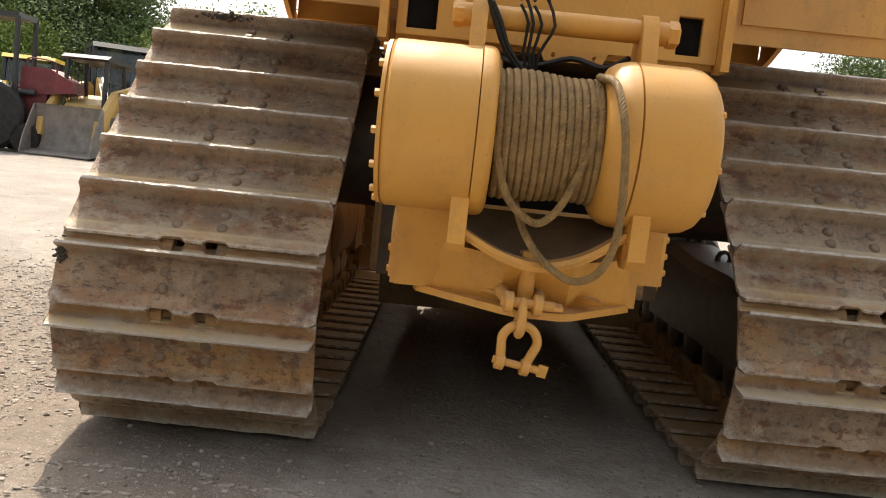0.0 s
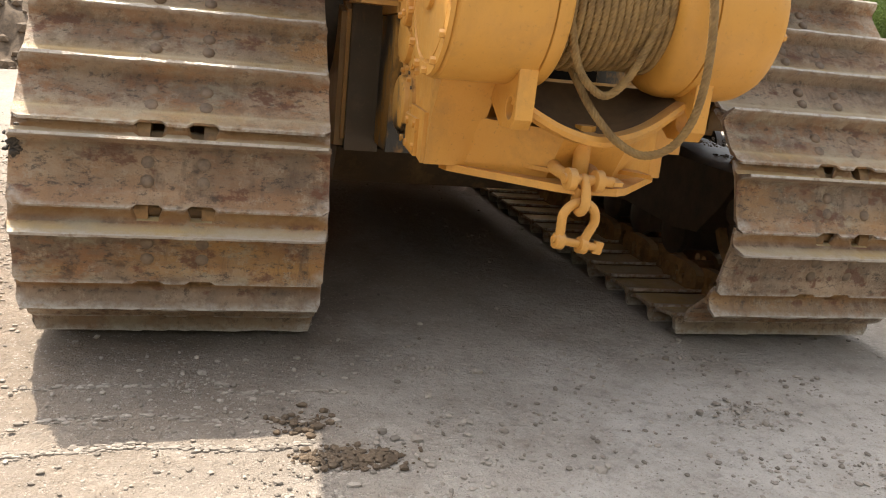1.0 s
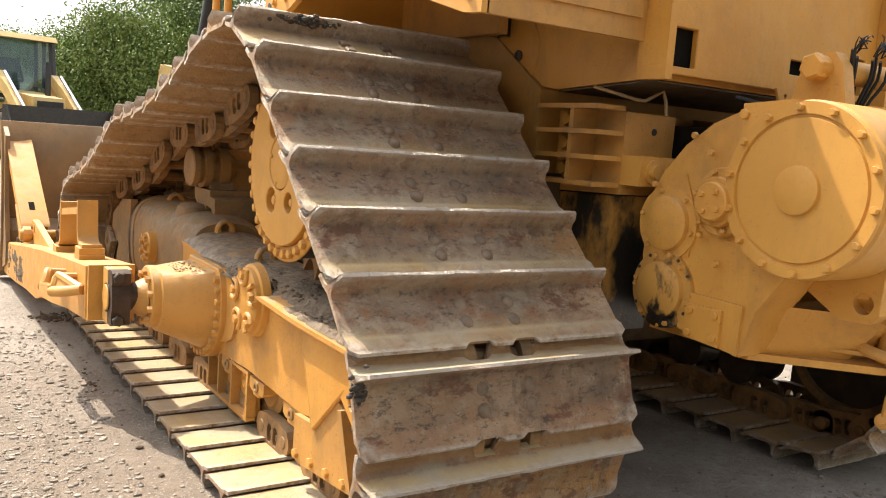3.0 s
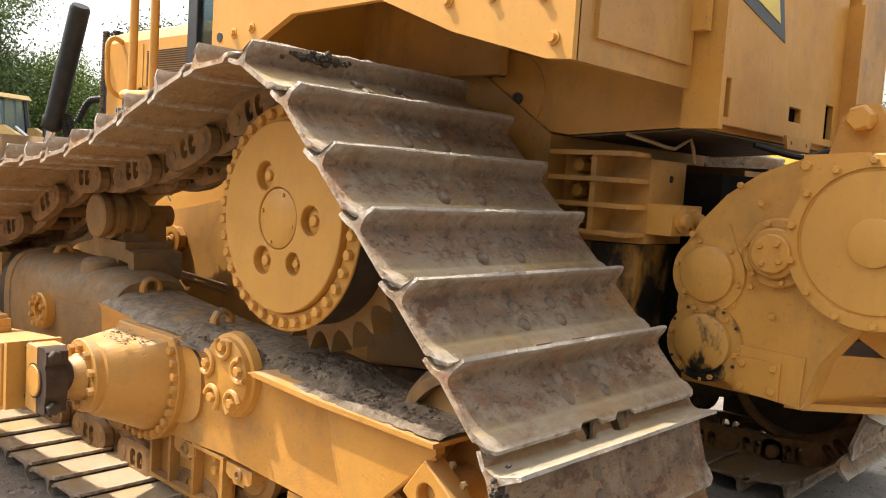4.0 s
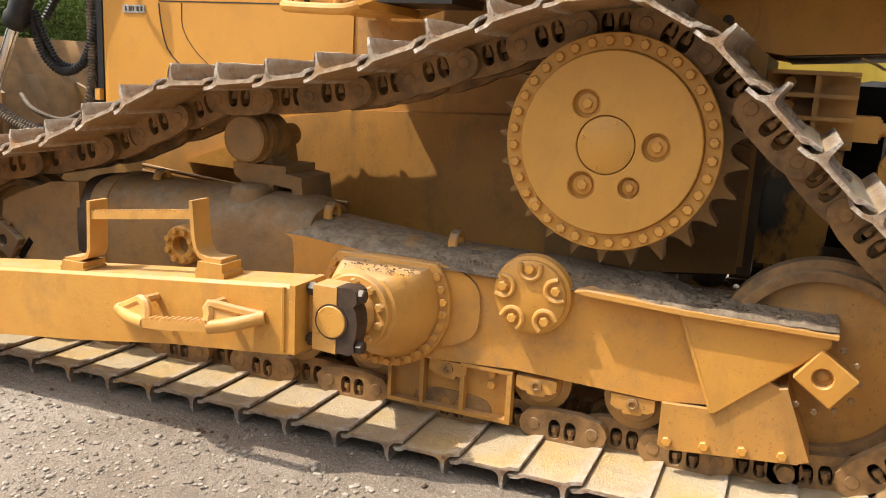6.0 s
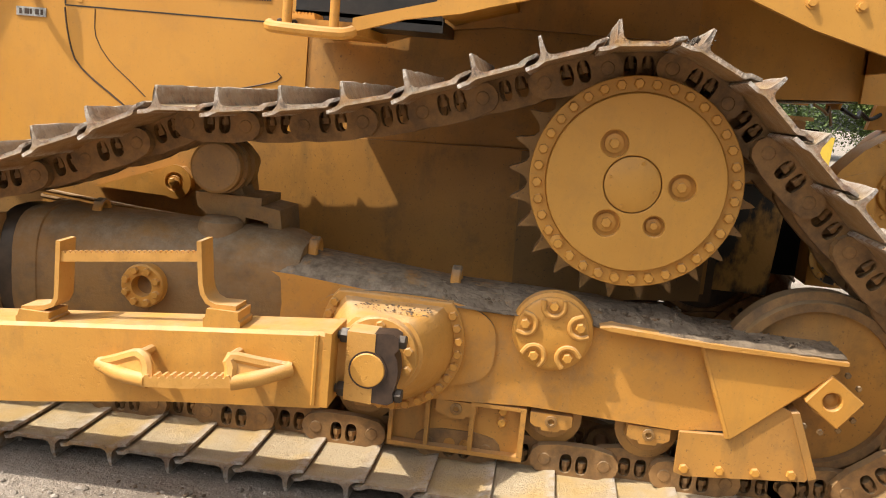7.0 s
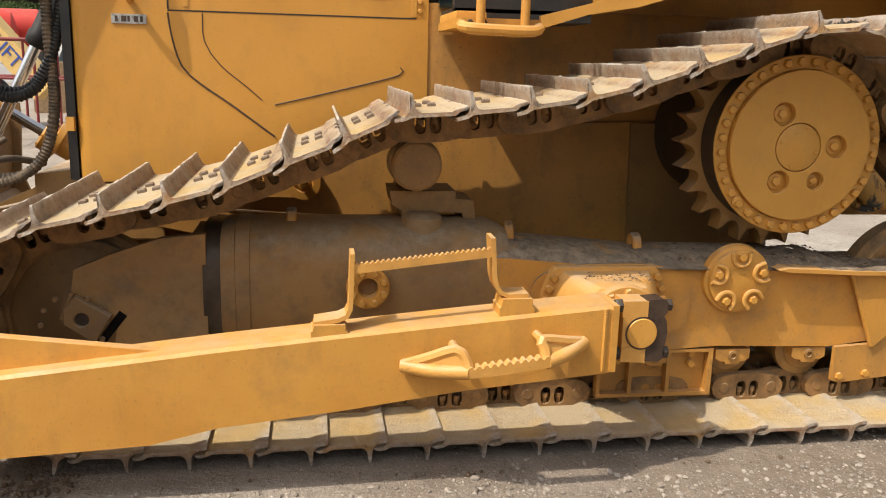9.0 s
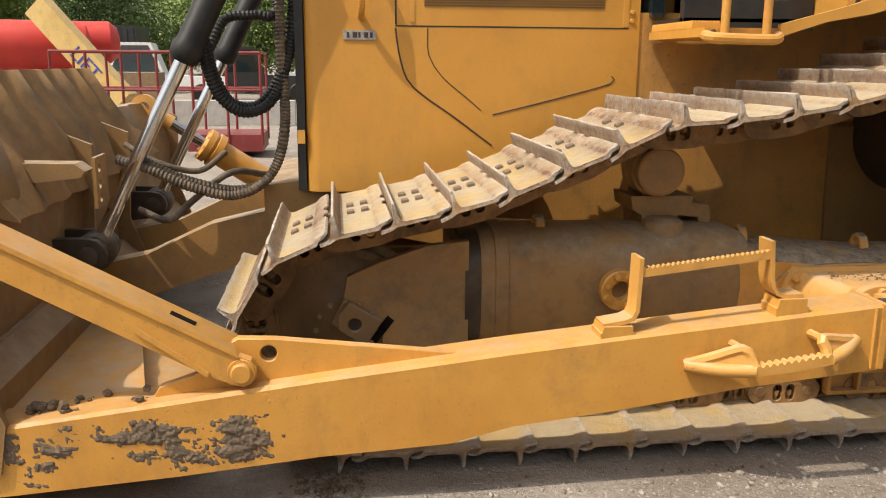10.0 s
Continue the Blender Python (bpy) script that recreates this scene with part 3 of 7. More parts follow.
def sprocket(side):
    X = lambda v: mir(v, side)
    ax = (side, 0, 0)
    bm = B()
    teeth = 25
    ring = []
    for i in range(teeth):
        for f, r in ((0.0, 0.438), (0.07, 0.424), (0.15, 0.400), (0.28, 0.379), (0.5, 0.368), (0.72, 0.379), (0.85, 0.400), (0.93, 0.424)):
            a = (i + f) * math.tau / teeth
            ring.append((SPR[0] + r * math.cos(a), SPR[1] + r * math.sin(a)))
    holed(bm, ring, [circle(*SPR, 0.30, 30)], X(-1.075), X(-1.165))
    s = part("sprocket", bm, PAINT_DIRTY_SHADED, dozer, "toothed drive sprocket, brown with old grease", 35)
    bm = B()
    c = (X(-0.55), *SPR)
    lathe(bm, c, ax, [(0, 0.30), (0.42, 0.30), (0.46, 0.345), (0.735, 0.345), (0.74, 0.354), (0.752, 0.354)], 64)
    part("hub", bm, DARK_IRON, s, "hub side black with grease")
    bm = B()
    cy, cz = SPR
    wells = [(-0.775, 1.296, 0.046), (-1.014, 1.170, 0.046), (-0.780, 1.026, 0.046), (-0.939, 1.031, 0.036)]
    holed(bm, circle(cy, cz, 0.300, 64), [circle(y, z, r, 22) for y, z, r in wells] + [circle(-0.85, 1.165, 0.098, 36)], X(-1.302), X(-1.334))
    holed(bm, circle(cy, cz, 0.358, 64), [circle(cy, cz, 0.302, 64)], X(-1.300), X(-1.311))
    cyl(bm, (X(-1.295), cy, cz), (X(-1.3035), cy, cz), 0.33, n=48)
    lathe(bm, (X(-1.303), -0.85, 1.165), ax, [(0, 0.094), (0.027, 0.094), (0.030, 0.090)], 36)
    cover = part("hub_cover", bm, PAINT_SMOOTH, s, "round yellow hub cover ringed with bolts", 38, 0.003)
    for a in (15, 110, 195, 290):
        bm = B()
        bolt(bm, (X(-1.333), -0.85 + 0.080 * math.cos(radians(a)), 1.165 + 0.080 * math.sin(radians(a))), ax, 0.007, 0.005)
        part("bolt", bm, PAINT, s)
    for y, z, r in wells:
        bm = B()
        lathe(bm, (X(-1.303), y, z), ax, [(0, r * 0.72), (0.008, r * 0.72), (0.010, r * 0.6)], 20)
        bolt(bm, (X(-1.311), y, z), ax, r * 0.42, 0.014)
        part("plug", bm, PAINT, s)
    for i in range(36):
        a = (i + 0.5) * math.tau / 36
        bm = B()
        bolt(bm, (X(-1.309), cy + 0.331 * math.cos(a), cz + 0.331 * math.sin(a)), ax, 0.018, 0.019)
        part("bolt", bm, PAINT, s)
    bm = B()
    bolt(bm, (X(-1.309), -0.62, 0.945), ax, 0.024, 0.012)
    part("plug", bm, PAINT, s)
    return s


def idler(c, r, side, name_label):
    X = lambda v: mir(v, side)
    bm = B()
    rim = r - 0.055
    lathe(bm, (X(-1.2), *c), (-side, 0, 0), [(0, rim - 0.035), (0, rim - 0.004), (0.008, rim), (0.035, rim), (0.045, rim + 0.028), (0.115, rim + 0.028), (0.125, rim), (0.152, rim), (0.16, rim - 0.004), (0.16, rim - 0.035), (0, rim - 0.035)], 64, False)
    w = part("idler", bm, CHAIN, dozer, name_label)
    bm = B()
    lathe(bm, (X(-1.19), *c), (-side, 0, 0), [(0.0, 0.06), (0.0, 0.10), (0.02, 0.13), (0.028, rim - 0.03), (0.11, rim - 0.03), (0.12, 0.13), (0.14, 0.10), (0.14, 0.06)], 48)
    # far discs are dark: shade put into the colour
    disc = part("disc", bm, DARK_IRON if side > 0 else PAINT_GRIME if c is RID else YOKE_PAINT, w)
    for i in range(12):
        a = i * math.tau / 12
        bm = B()
        bolt(bm, (X(-1.325), c[0] + 0.113 * math.cos(a), c[1] + 0.113 * math.sin(a)), (side, 0, 0), 0.011, 0.012)
        part("bolt", bm, YOKE_PAINT, disc)
    return w


def rot2(pts, c, deg):
    k, s = math.cos(radians(deg)), math.sin(radians(deg))
    return [(c[0] + y * k - z * s, c[1] + y * s + z * k) for y, z in pts]


def soil_crust(parent):
    """A cracked crust of dried soil along the top of the roller frame."""
    verts, faces, deep = [], [], {}
    ny, nx = 150, 34
    for iy in range(ny):
        for ix in range(nx):
            y, x = -1.62 + iy * 0.0098, -1.372 + ix * 0.0088
            p = Vector((x, y, 0))
            g = 0.5 * noise.noise(p * 7) + 0.4 * noise.noise(p * 22 + Vector((3, 1, 5))) + 0.25 * noise.noise(p * 60)
            g += 0.30 if y < -1.08 else 0.18
            g -= 2.5 * max(0.0, -1.335 - x) / 0.04 if y > -1.0 else 1.2 * max(0.0, -1.36 - x) / 0.02
            ease = min(1.0, max(0.0, (y + 1.16) / 0.12))
            inside = min(1.0, max(0.0, (x + 1.318) / 0.12))
            top = 0.662 + ease * (0.003 + 0.045 * inside ** 0.7 + max(0.0, y + 0.80) * 0.016)
            deep[iy, ix] = g
            verts.append((x, y, top + 0.020 * max(0.0, min(g, 0.9))))
    for iy in range(ny - 1):
        for ix in range(nx - 1):
            q = [(iy, ix), (iy + 1, ix), (iy + 1, ix + 1), (iy, ix + 1)]
            if max(deep[c] for c in q) > 0.04:
                faces.append([c[0] * nx + c[1] for c in q])
    me = bpy.data.meshes.new("soil_crust")
    me.from_pydata(verts, [], faces)
    me.materials.append(CRUST)
    ob = new("soil_crust", me)
    ob.parent = parent
    tagged(ob, "cracked crust of grey-brown soil", kind="stuff")


def roller_frame(side):
    X = lambda v: mir(v, side)
    ax = (side, 0, 0)
    # rear box with a sloped, rounded top
    bm = B()
    prof = [(-1.30, 0.345), (-1.10, 0.32), (-0.59, 0.335), (-0.16, 0.31), (0.45, 0.30), (0.45, 0.72), (0.30, 0.715), (-0.26, 0.665), (-0.80, 0.655), (-1.16, 0.645), (-1.57, 0.648), (-1.45, 0.49)]
    topi = [(y, z) for y, z in prof]
    rings = []
    for x, dz in ((-1.318, 0.0), (-1.30, 0.022), (-1.24, 0.05), (-1.12, 0.062), (-1.0, 0.05), (-0.95, 0.0)):
        rings.append([(X(x), y, z + (dz if z > 0.6 and y > -1.1 else dz * 0.35 if z > 0.6 else 0)) for y, z in topi])
    loops(bm, rings)
    # far side all in dark iron: shade between the tracks put into colour
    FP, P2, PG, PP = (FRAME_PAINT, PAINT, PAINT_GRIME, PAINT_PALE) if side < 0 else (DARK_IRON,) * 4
    f = part("roller_frame", bm, FP, dozer, "yellow track roller frame caked with grey soil on top" if side < 0 else "track roller frame, painted dark for the shade between the tracks", 30)
    # front tube
    bm = B()
    n = 28
    cz, rz, rx, xc = 0.60, 0.245, 0.21, -1.12
    def ringat(y, k):
        return [(X(xc + k * rx * (abs(math.cos(a)) ** 0.65) * (1 if math.cos(a) > 0 else -1)), y, cz + k * rz * (abs(math.sin(a)) ** 0.65) * (1 if math.sin(a) > 0 else -1)) for a in [i * math.tau / n for i in range(n)]]
    loops(bm, [ringat(0.30, 0.86), ringat(0.36, 0.97), ringat(0.42, 1), ringat(1.36, 1), ringat(1.405, 0.97), ringat(1.425, 0.92)])
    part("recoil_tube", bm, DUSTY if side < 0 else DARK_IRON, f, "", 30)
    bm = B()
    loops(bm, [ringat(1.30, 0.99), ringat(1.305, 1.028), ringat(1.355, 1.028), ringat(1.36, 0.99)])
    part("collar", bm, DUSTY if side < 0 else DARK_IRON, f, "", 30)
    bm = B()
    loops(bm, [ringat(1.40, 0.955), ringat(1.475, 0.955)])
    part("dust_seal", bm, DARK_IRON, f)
    # front yoke that carries the idler
    bm = B()
    yoke = [(1.462, 0.36), (1.462, 0.815), (1.62, 0.80), (1.80, 0.74), (1.93, 0.685), (1.945, 0.60), (1.99, 0.50), (1.89, 0.43), (1.82, 0.475), (1.79, 0.50), (1.80, 0.40), (1.78, 0.34)]
    prism(bm, yoke, X(-1.315), X(-1.275))
    box(bm, X(-1.274), X(-0.966), 1.475, 1.52, 0.36, 0.80)
    box(bm, X(-0.965), X(-0.925), 1.475, 1.9, 0.36, 0.72)
    part("yoke", bm, DUSTY, f, "", 30, 0.004)
    bm = B()
    cyl(bm, (X(-1.33), 1.90, 0.49), (X(-0.92), 1.90, 0.49), 0.045, n=20)
    part("axle", bm, YOKE_PAINT, f)
    bm = B()
    holed(bm, [(1.968, 0.545), (1.925, 0.594), (1.80, 0.515), (1.865, 0.412), (1.968, 0.485)], [circle(1.905, 0.503, 0.026, 14)], X(-1.317), X(-1.352))
    part("axle_block", bm, YOKE_PAINT, f, "", 30, 0.004)
    # black sheet on the plate, painted shade of a slot
    bm = B()
    prism(bm, [(1.778, 0.528), (1.752, 0.506), (1.838, 0.395), (1.868, 0.405)], X(-1.3145), X(-1.3165))
    part("slot", bm, SHADE_BLACK, f, "slot in the yoke plate, its shade a black sheet")
    bm = B()
    cyl(bm, (X(-1.30), 1.905, 0.503), (X(-1.335), 1.905, 0.503), 0.026, n=14)
    part("axle_end", bm, DARK_IRON, f)
    # rear guard with its bent plate, flange and lower skirt
    bm = B()
    prism(bm, [(-1.156, 0.648), (-1.285, 0.326), (-1.605, 0.618), (-1.60, 0.648)], X(-1.321), X(-1.355))
    part("guard", bm, P2, f, "", 30, 0.004)
    bm = B()
    tube(bm, [(X(-1.345), -1.156, 0.645), (X(-1.345), -1.283, 0.33)], 0.012, 8, 0.2)
    tube(bm, [(X(-1.345), -1.283, 0.33), (X(-1.345), -1.60, 0.615)], 0.010, 8, 0.2)
    part("weld_bead", bm, P2, f)
    bm = B()
    prism(bm, [(-0.80, 0.672), (-0.84, 0.664), (-1.16, 0.648), (-1.62, 0.643), (-1.62, 0.656), (-1.16, 0.664), (-0.84, 0.680)], X(-1.385), X(-1.20))
    part("flange", bm, PP, f, "", 30, 0.002)
    bm = B()
    prism(bm, [(-1.12, 0.325), (-1.12, 0.175), (-1.155, 0.165), (-1.56, 0.205), (-1.575, 0.23), (-1.475, 0.45), (-1.44, 0.465), (-1.285, 0.335)], X(-1.322), X(-1.343))
    prism(bm, [(-1.565, 0.22), (-1.59, 0.23), (-1.50, 0.455), (-1.475, 0.45)], X(-1.20), X(-1.362))
    sk = part("skirt", bm, PG, f, "", 30, 0.003)
    for y, z in ((-1.15, 0.195), (-1.27, 0.205), (-1.39, 0.215), (-1.51, 0.225)):
        bm = B()
        bolt(bm, (X(-1.342), y, z), ax, 0.017, 0.014)
        part("bolt", bm, P2, f)
    bm = B()
    holed(bm, rot2([(-0.078, -0.064), (0.066, -0.064), (0.066, 0.062), (-0.078, 0.062)], (-1.597, 0.514), 36), [circle(-1.593, 0.512, 0.031, 16)], X(-1.30), X(-1.372))
    part("axle_block", bm, P2, f, "", 30, 0.004)
    bm = B()
    lathe(bm, (X(-1.335), -1.593, 0.512), ax, [(0, 0.030), (0.006, 0.022), (0.012, 0.012)], 16)
    cyl(bm, (X(-1.34), *RID), (X(-0.93), *RID), 0.055, n=20)
    part("axle", bm, PG, f)
    # round cap with five bolts in horseshoe guards
    bm = B()
    c = (X(-1.31), -0.642, 0.626)
    lathe(bm, c, ax, [(0, 0.145), (0.03, 0.140), (0.035, 0.128), (0.052, 0.126), (0.058, 0.118)], 48)
    part("cap", bm, P2, f, "round yellow pivot cap with five bolts")
    for i in range(5):
        a = radians(88) + i * math.tau / 5
        y, z = c[1] + 0.100 * math.cos(a), c[2] + 0.100 * math.sin(a)
        bm = B()
        pts = [(X(-1.372), y + 0.037 * math.cos(a + t), z + 0.037 * math.sin(a + t)) for t in [radians(v) for v in range(100, 261, 20)]]
        pts = [(X(-1.372), pts[0][1] + 0.026 * math.cos(a), pts[0][2] + 0.026 * math.sin(a))] + pts + [(X(-1.372), pts[-1][1] + 0.026 * math.cos(a), pts[-1][2] + 0.026 * math.sin(a))]
        tube(bm, pts, 0.0095, 8, 0.012)
        part("bolt_guard", bm, PP, f)
        bm = B()
        bolt(bm, (X(-1.366), y, z), ax, 0.018, 0.02)
        part("bolt", bm, P2, f)
    # small ring flange on the tube
    bm = B()
    lathe(bm, (X(-1.315), 0.862, 0.615), ax, [(0, 0.082), (0.05, 0.082), (0.056, 0.076), (0.056, 0.040), (0.01, 0.036)], 36)
    part("ring_flange", bm, P2, f)
    bm = B()
    cyl(bm, (X(-1.30), 0.862, 0.615), (X(-1.322), 0.862, 0.615), 0.035, n=20)
    part("hole", bm, DARK_IRON, f)
    for i in range(8):
        a = (i + 0.5) * math.tau / 8
        bm = B()
        bolt(bm, (X(-1.370), 0.862 + 0.063 * math.cos(a), 0.615 + 0.063 * math.sin(a)), ax, 0.0145, 0.018)
        part("bolt", bm, P2, f)
    # stubby lifting lugs on the top
    for y, z in ((-0.27, 0.725), (1.15, 0.83), (0.28, 0.775)):
        bm = B()
        lug = [(X(-1.14 + u), z + w) for u, w in ((-0.052, -0.05), (-0.046, 0.02), (-0.030, 0.047), (0, 0.060), (0.030, 0.047), (0.046, 0.02), (0.052, -0.05))]
        holed(bm, lug, [circle(X(-1.14), z + 0.014, 0.024, 12)], y - 0.019, y + 0.019, "y")
        part("lifting_lug", bm, FP, f, "", 30, 0.006)
    # pivot drum for the push arm, on its raised pad
    bm = B()
    py, pz = -0.078, 0.535
    pad = []
    for i in range(40):
        a = i * math.tau / 40
        ca, sa = math.cos(a), math.sin(a)
        pad.append((-0.115 + 0.335 * math.copysign(abs(ca) ** 0.7, ca), 0.532 + 0.163 * math.copysign(abs(sa) ** 0.6, sa)))
    prism(bm, pad, X(-1.310), X(-1.331))
    part("pad", bm, FP, f, "", 30, 0.007)

    def barrel(x, r, dz=0.0, top=9.0):
        return [(X(x), py + r * math.cos(a), min(pz + dz + r * math.sin(a), top)) for a in [i * math.tau / 56 for i in range(56)]]
    bm = B()
    loops(bm, [barrel(-1.315, 0.264, -0.005, 0.69), barrel(-1.350, 0.262, -0.005, 0.688), barrel(-1.354, 0.258, -0.005, 0.684), barrel(-1.356, 0.226, -0.005, 0.672), barrel(-1.366, 0.222, -0.005, 0.670),
               barrel(-1.45, 0.188, 0.0, 0.664), barrel(-1.545, 0.150, 0.003, 0.658), barrel(-1.556, 0.146, 0.004, 0.655), barrel(-1.560, 0.133, 0.005), barrel(-1.590, 0.132, 0.005), barrel(-1.594, 0.127, 0.005), barrel(-1.596, 0.09, 0.005)])
    part("pivot_drum", bm, PP, f, "stout yellow pivot drum with bolted flanges", 30)
    for i in range(32):
        a = (i + 0.5) * math.tau / 32
        y, z = py + 0.243 * math.cos(a), pz - 0.005 + 0.243 * math.sin(a)
        if z < 0.672:
            bm = B()
            bolt(bm, (X(-1.353), y, z), ax, 0.0165, 0.020)
            part("bolt", bm, P2, f)
    for i in range(10):
        a = (i + 0.55) * math.tau / 10
        bm = B()
        bolt(bm, (X(-1.594), py + 0.107 * math.cos(a), pz + 0.005 + 0.107 * math.sin(a)), ax, 0.016, 0.018)
        part("bolt", bm, PP, f)
    bm = B()
    lathe(bm, (X(-1.60), py, pz), ax, [(0, 0.085), (0.03, 0.07), (0.06, 0.055), (0.10, 0.06)], 28)
    part("ball_neck", bm, PP, f)
    # soil heaps that lie on the frame
    rnd = random.Random(4)
    rows = []
    for i in range(500):
        y = rnd.uniform(-1.58, -0.2) if i % 3 else rnd.gauss(-1.25, 0.2)
        s = 0.0015 + 0.0065 * rnd.random() ** 3
        rows.append((X(rnd.uniform(-1.33, -1.06)), y, (0.705 if y > -1.1 else 0.672) + 0.4 * s, s * rnd.uniform(0.8, 1.8), s * rnd.uniform(0.8, 1.8), s * 0.8))
    for i in range(160):
        s = 0.0012 + 0.003 * rnd.random() ** 2
        rows.append((X(rnd.uniform(-1.50, -1.34)), py + rnd.uniform(-0.15, 0.12), pz + 0.132 + 0.3 * s, s * 1.6, s * 1.6, s * 0.6))
    crumbs("soil", rows, MUD, f, "crumbs of dark dried soil")
    if side < 0:
        soil_crust(f)
    return f


def track_rollers(side):
    X = lambda v: mir(v, side)
    for i in range(8):
        y = -1.02 + i * 0.345 - (0.0 if i else 0.0)
        bm = B()
        lathe(bm, (X(-1.26), y, 0.285), (-side, 0, 0), [(0, 0.055), (0, 0.078), (0.01, 0.082), (0.018, 0.112), (0.045, 0.112), (0.05, 0.094), (0.23, 0.094), (0.235, 0.112), (0.262, 0.112), (0.27, 0.08), (0.28, 0.055)], 36)
        # far rollers and brackets painted dark in place of shade
        r = part("track_roller", bm, PAINT_DIRTY_SHADED if side < 0 else DARK_IRON, dozer, "", 30)
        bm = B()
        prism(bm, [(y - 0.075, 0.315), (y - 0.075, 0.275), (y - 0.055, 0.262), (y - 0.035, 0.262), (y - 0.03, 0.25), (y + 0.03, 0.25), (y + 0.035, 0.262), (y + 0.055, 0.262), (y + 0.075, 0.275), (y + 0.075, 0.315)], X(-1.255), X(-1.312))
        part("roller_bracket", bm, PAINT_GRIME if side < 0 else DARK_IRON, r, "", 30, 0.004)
        bm = B()
        lathe(bm, (X(-1.310), y, 0.287), (side, 0, 0), [(0, 0.022), (0.008, 0.022), (0.010, 0.012), (0.002, 0.010)], 16)
        part("plug", bm, PAINT_DIRTY_SHADED, r)
    # box guard between two rollers
    bm = B()
    prism(bm, [(-0.575, 0.325), (-0.575, 0.125), (-0.09, 0.135), (-0.09, 0.31)], X(-1.255), X(-1.275))
    g = part("roller_guard", bm, PAINT_GRIME, dozer, "boxed yellow track roller guard", 30, 0.003)
    for y0, y1, z0, z1 in ((-0.585, -0.565, 0.135, 0.307), (-0.40, -0.383, 0.135, 0.307), (-0.235, -0.22, 0.135, 0.299), (-0.10, -0.085, 0.135, 0.299), (-0.585, -0.383, 0.308, 0.322), (-0.235, -0.085, 0.30, 0.314), (-0.585, -0.085, 0.118, 0.134)):
        bm = B()
        box(bm, X(-1.276), X(-1.316), y0, y1, z0, z1)
        part("rib", bm, PAINT_GRIME, g, "", 30, 0.003)
    for y, z in ((-0.50, 0.295), (-0.50, 0.25), (-0.16, 0.285)):
        bm = B()
        bolt(bm, (X(-1.275), y, z), (side, 0, 0), 0.018, 0.025)
        part("bolt", bm, PAINT, g)


def carrier_roller(side):
    X = lambda v: mir(v, side)
    bm = B()
    c = (X(-1.215), 0.665, 1.062)
    lathe(bm, c, (-side, 0, 0), [(0, 0.088), (0.006, 0.098), (0.035, 0.10), (0.04, 0.082), (0.06, 0.082), (0.064, 0.105), (0.10, 0.105), (0.104, 0.082), (0.14, 0.082), (0.144, 0.105), (0.19, 0.105), (0.2, 0.08), (0.23, 0.07), (0.23, 0.05), (0.36, 0.05)], 40)
    r = part("carrier_roller", bm, PAINT_DIRTY_SHADED, dozer, "round carrier roller under the top run of the track", 30)
    bm = B()
    prism(bm, [(0.765, 0.955), (0.50, 0.955), (0.50, 0.925), (0.425, 0.915), (0.41, 0.80), (0.46, 0.78), (0.47, 0.865), (0.56, 0.875), (0.57, 0.80), (0.71, 0.80), (0.715, 0.875), (0.755, 0.90)], X(-1.15), X(-0.92))
    prism(bm, [(0.705, 0.955), (0.58, 0.955), (0.60, 1.0), (0.63, 1.025), (0.70, 1.025)], X(-1.12), X(-1.0))
    part("bracket", bm, DUSTY, r, "", 30, 0.005)
    bm = B()
    lathe(bm, (X(-1.19), 0.64, 0.775), (0, 0, 1), [(0, 0.09), (0.05, 0.088), (0.085, 0.08), (0.10, 0.06)], 24)
    part("pedestal", bm, DUSTY, r)
    bm = B()
    prism(bm, [(0.60, 0.95), (0.62, 1.08), (0.70, 1.08), (0.73, 0.95)], X(-1.0), X(-0.90))
    part("arm", bm, PAINT_DIRTY_SHADED, r, "", 30, 0.004)
    return r


for side in (-1, 1):
    track(side)
    sprocket(side)
    idler(RID, RID_R, side, "rear idler wheel with a grimy yellow disc")
    idler(FID, FID_R, side, "front idler wheel, brown with dirt")
    roller_frame(side)
    track_rollers(side)
    carrier_roller(side)


def caked_mud(label, centre, spread, n, seed):
    rnd = random.Random(seed)
    rows = []
    for i in range(n):
        s = 0.003 + 0.009 * rnd.random() ** 2
        rows.append(tuple(rnd.gauss(c, w) for c, w in zip(centre, spread)) + (s * 1.3, s, s))
    crumbs("caked_mud", rows, DARK_MUD, dozer, label)


DARK_MUD = make_plain("black_greasy_mud", (0.03, 0.024, 0.019), (0.06, 0.046, 0.034), 0.7, 0, 30, 0.8, 90)
caked_mud("black greasy mud stuck to a shoe's end", (-1.562, -1.978, 0.676), (0.010, 0.004, 0.020), 70, 31)
caked_mud("black greasy mud lying in the topmost shoe", (-1.31, -1.005, 1.648), (0.045, 0.012, 0.006), 150, 32)

# ---- push arm, brace and blade ----
def serrated(y0, z0, y1, z1, up=0.012, n=14):
    """The top edge of a toothed tread between two points, as (y, z) rows."""
    rows = []
    for i in range(n):
        for f, h in ((0.1, 0), (0.35, up), (0.65, up), (0.9, 0)):
            t = (i + f) / n
            rows.append((y0 + (y1 - y0) * t, z0 + (z1 - z0) * t + h))
    return rows


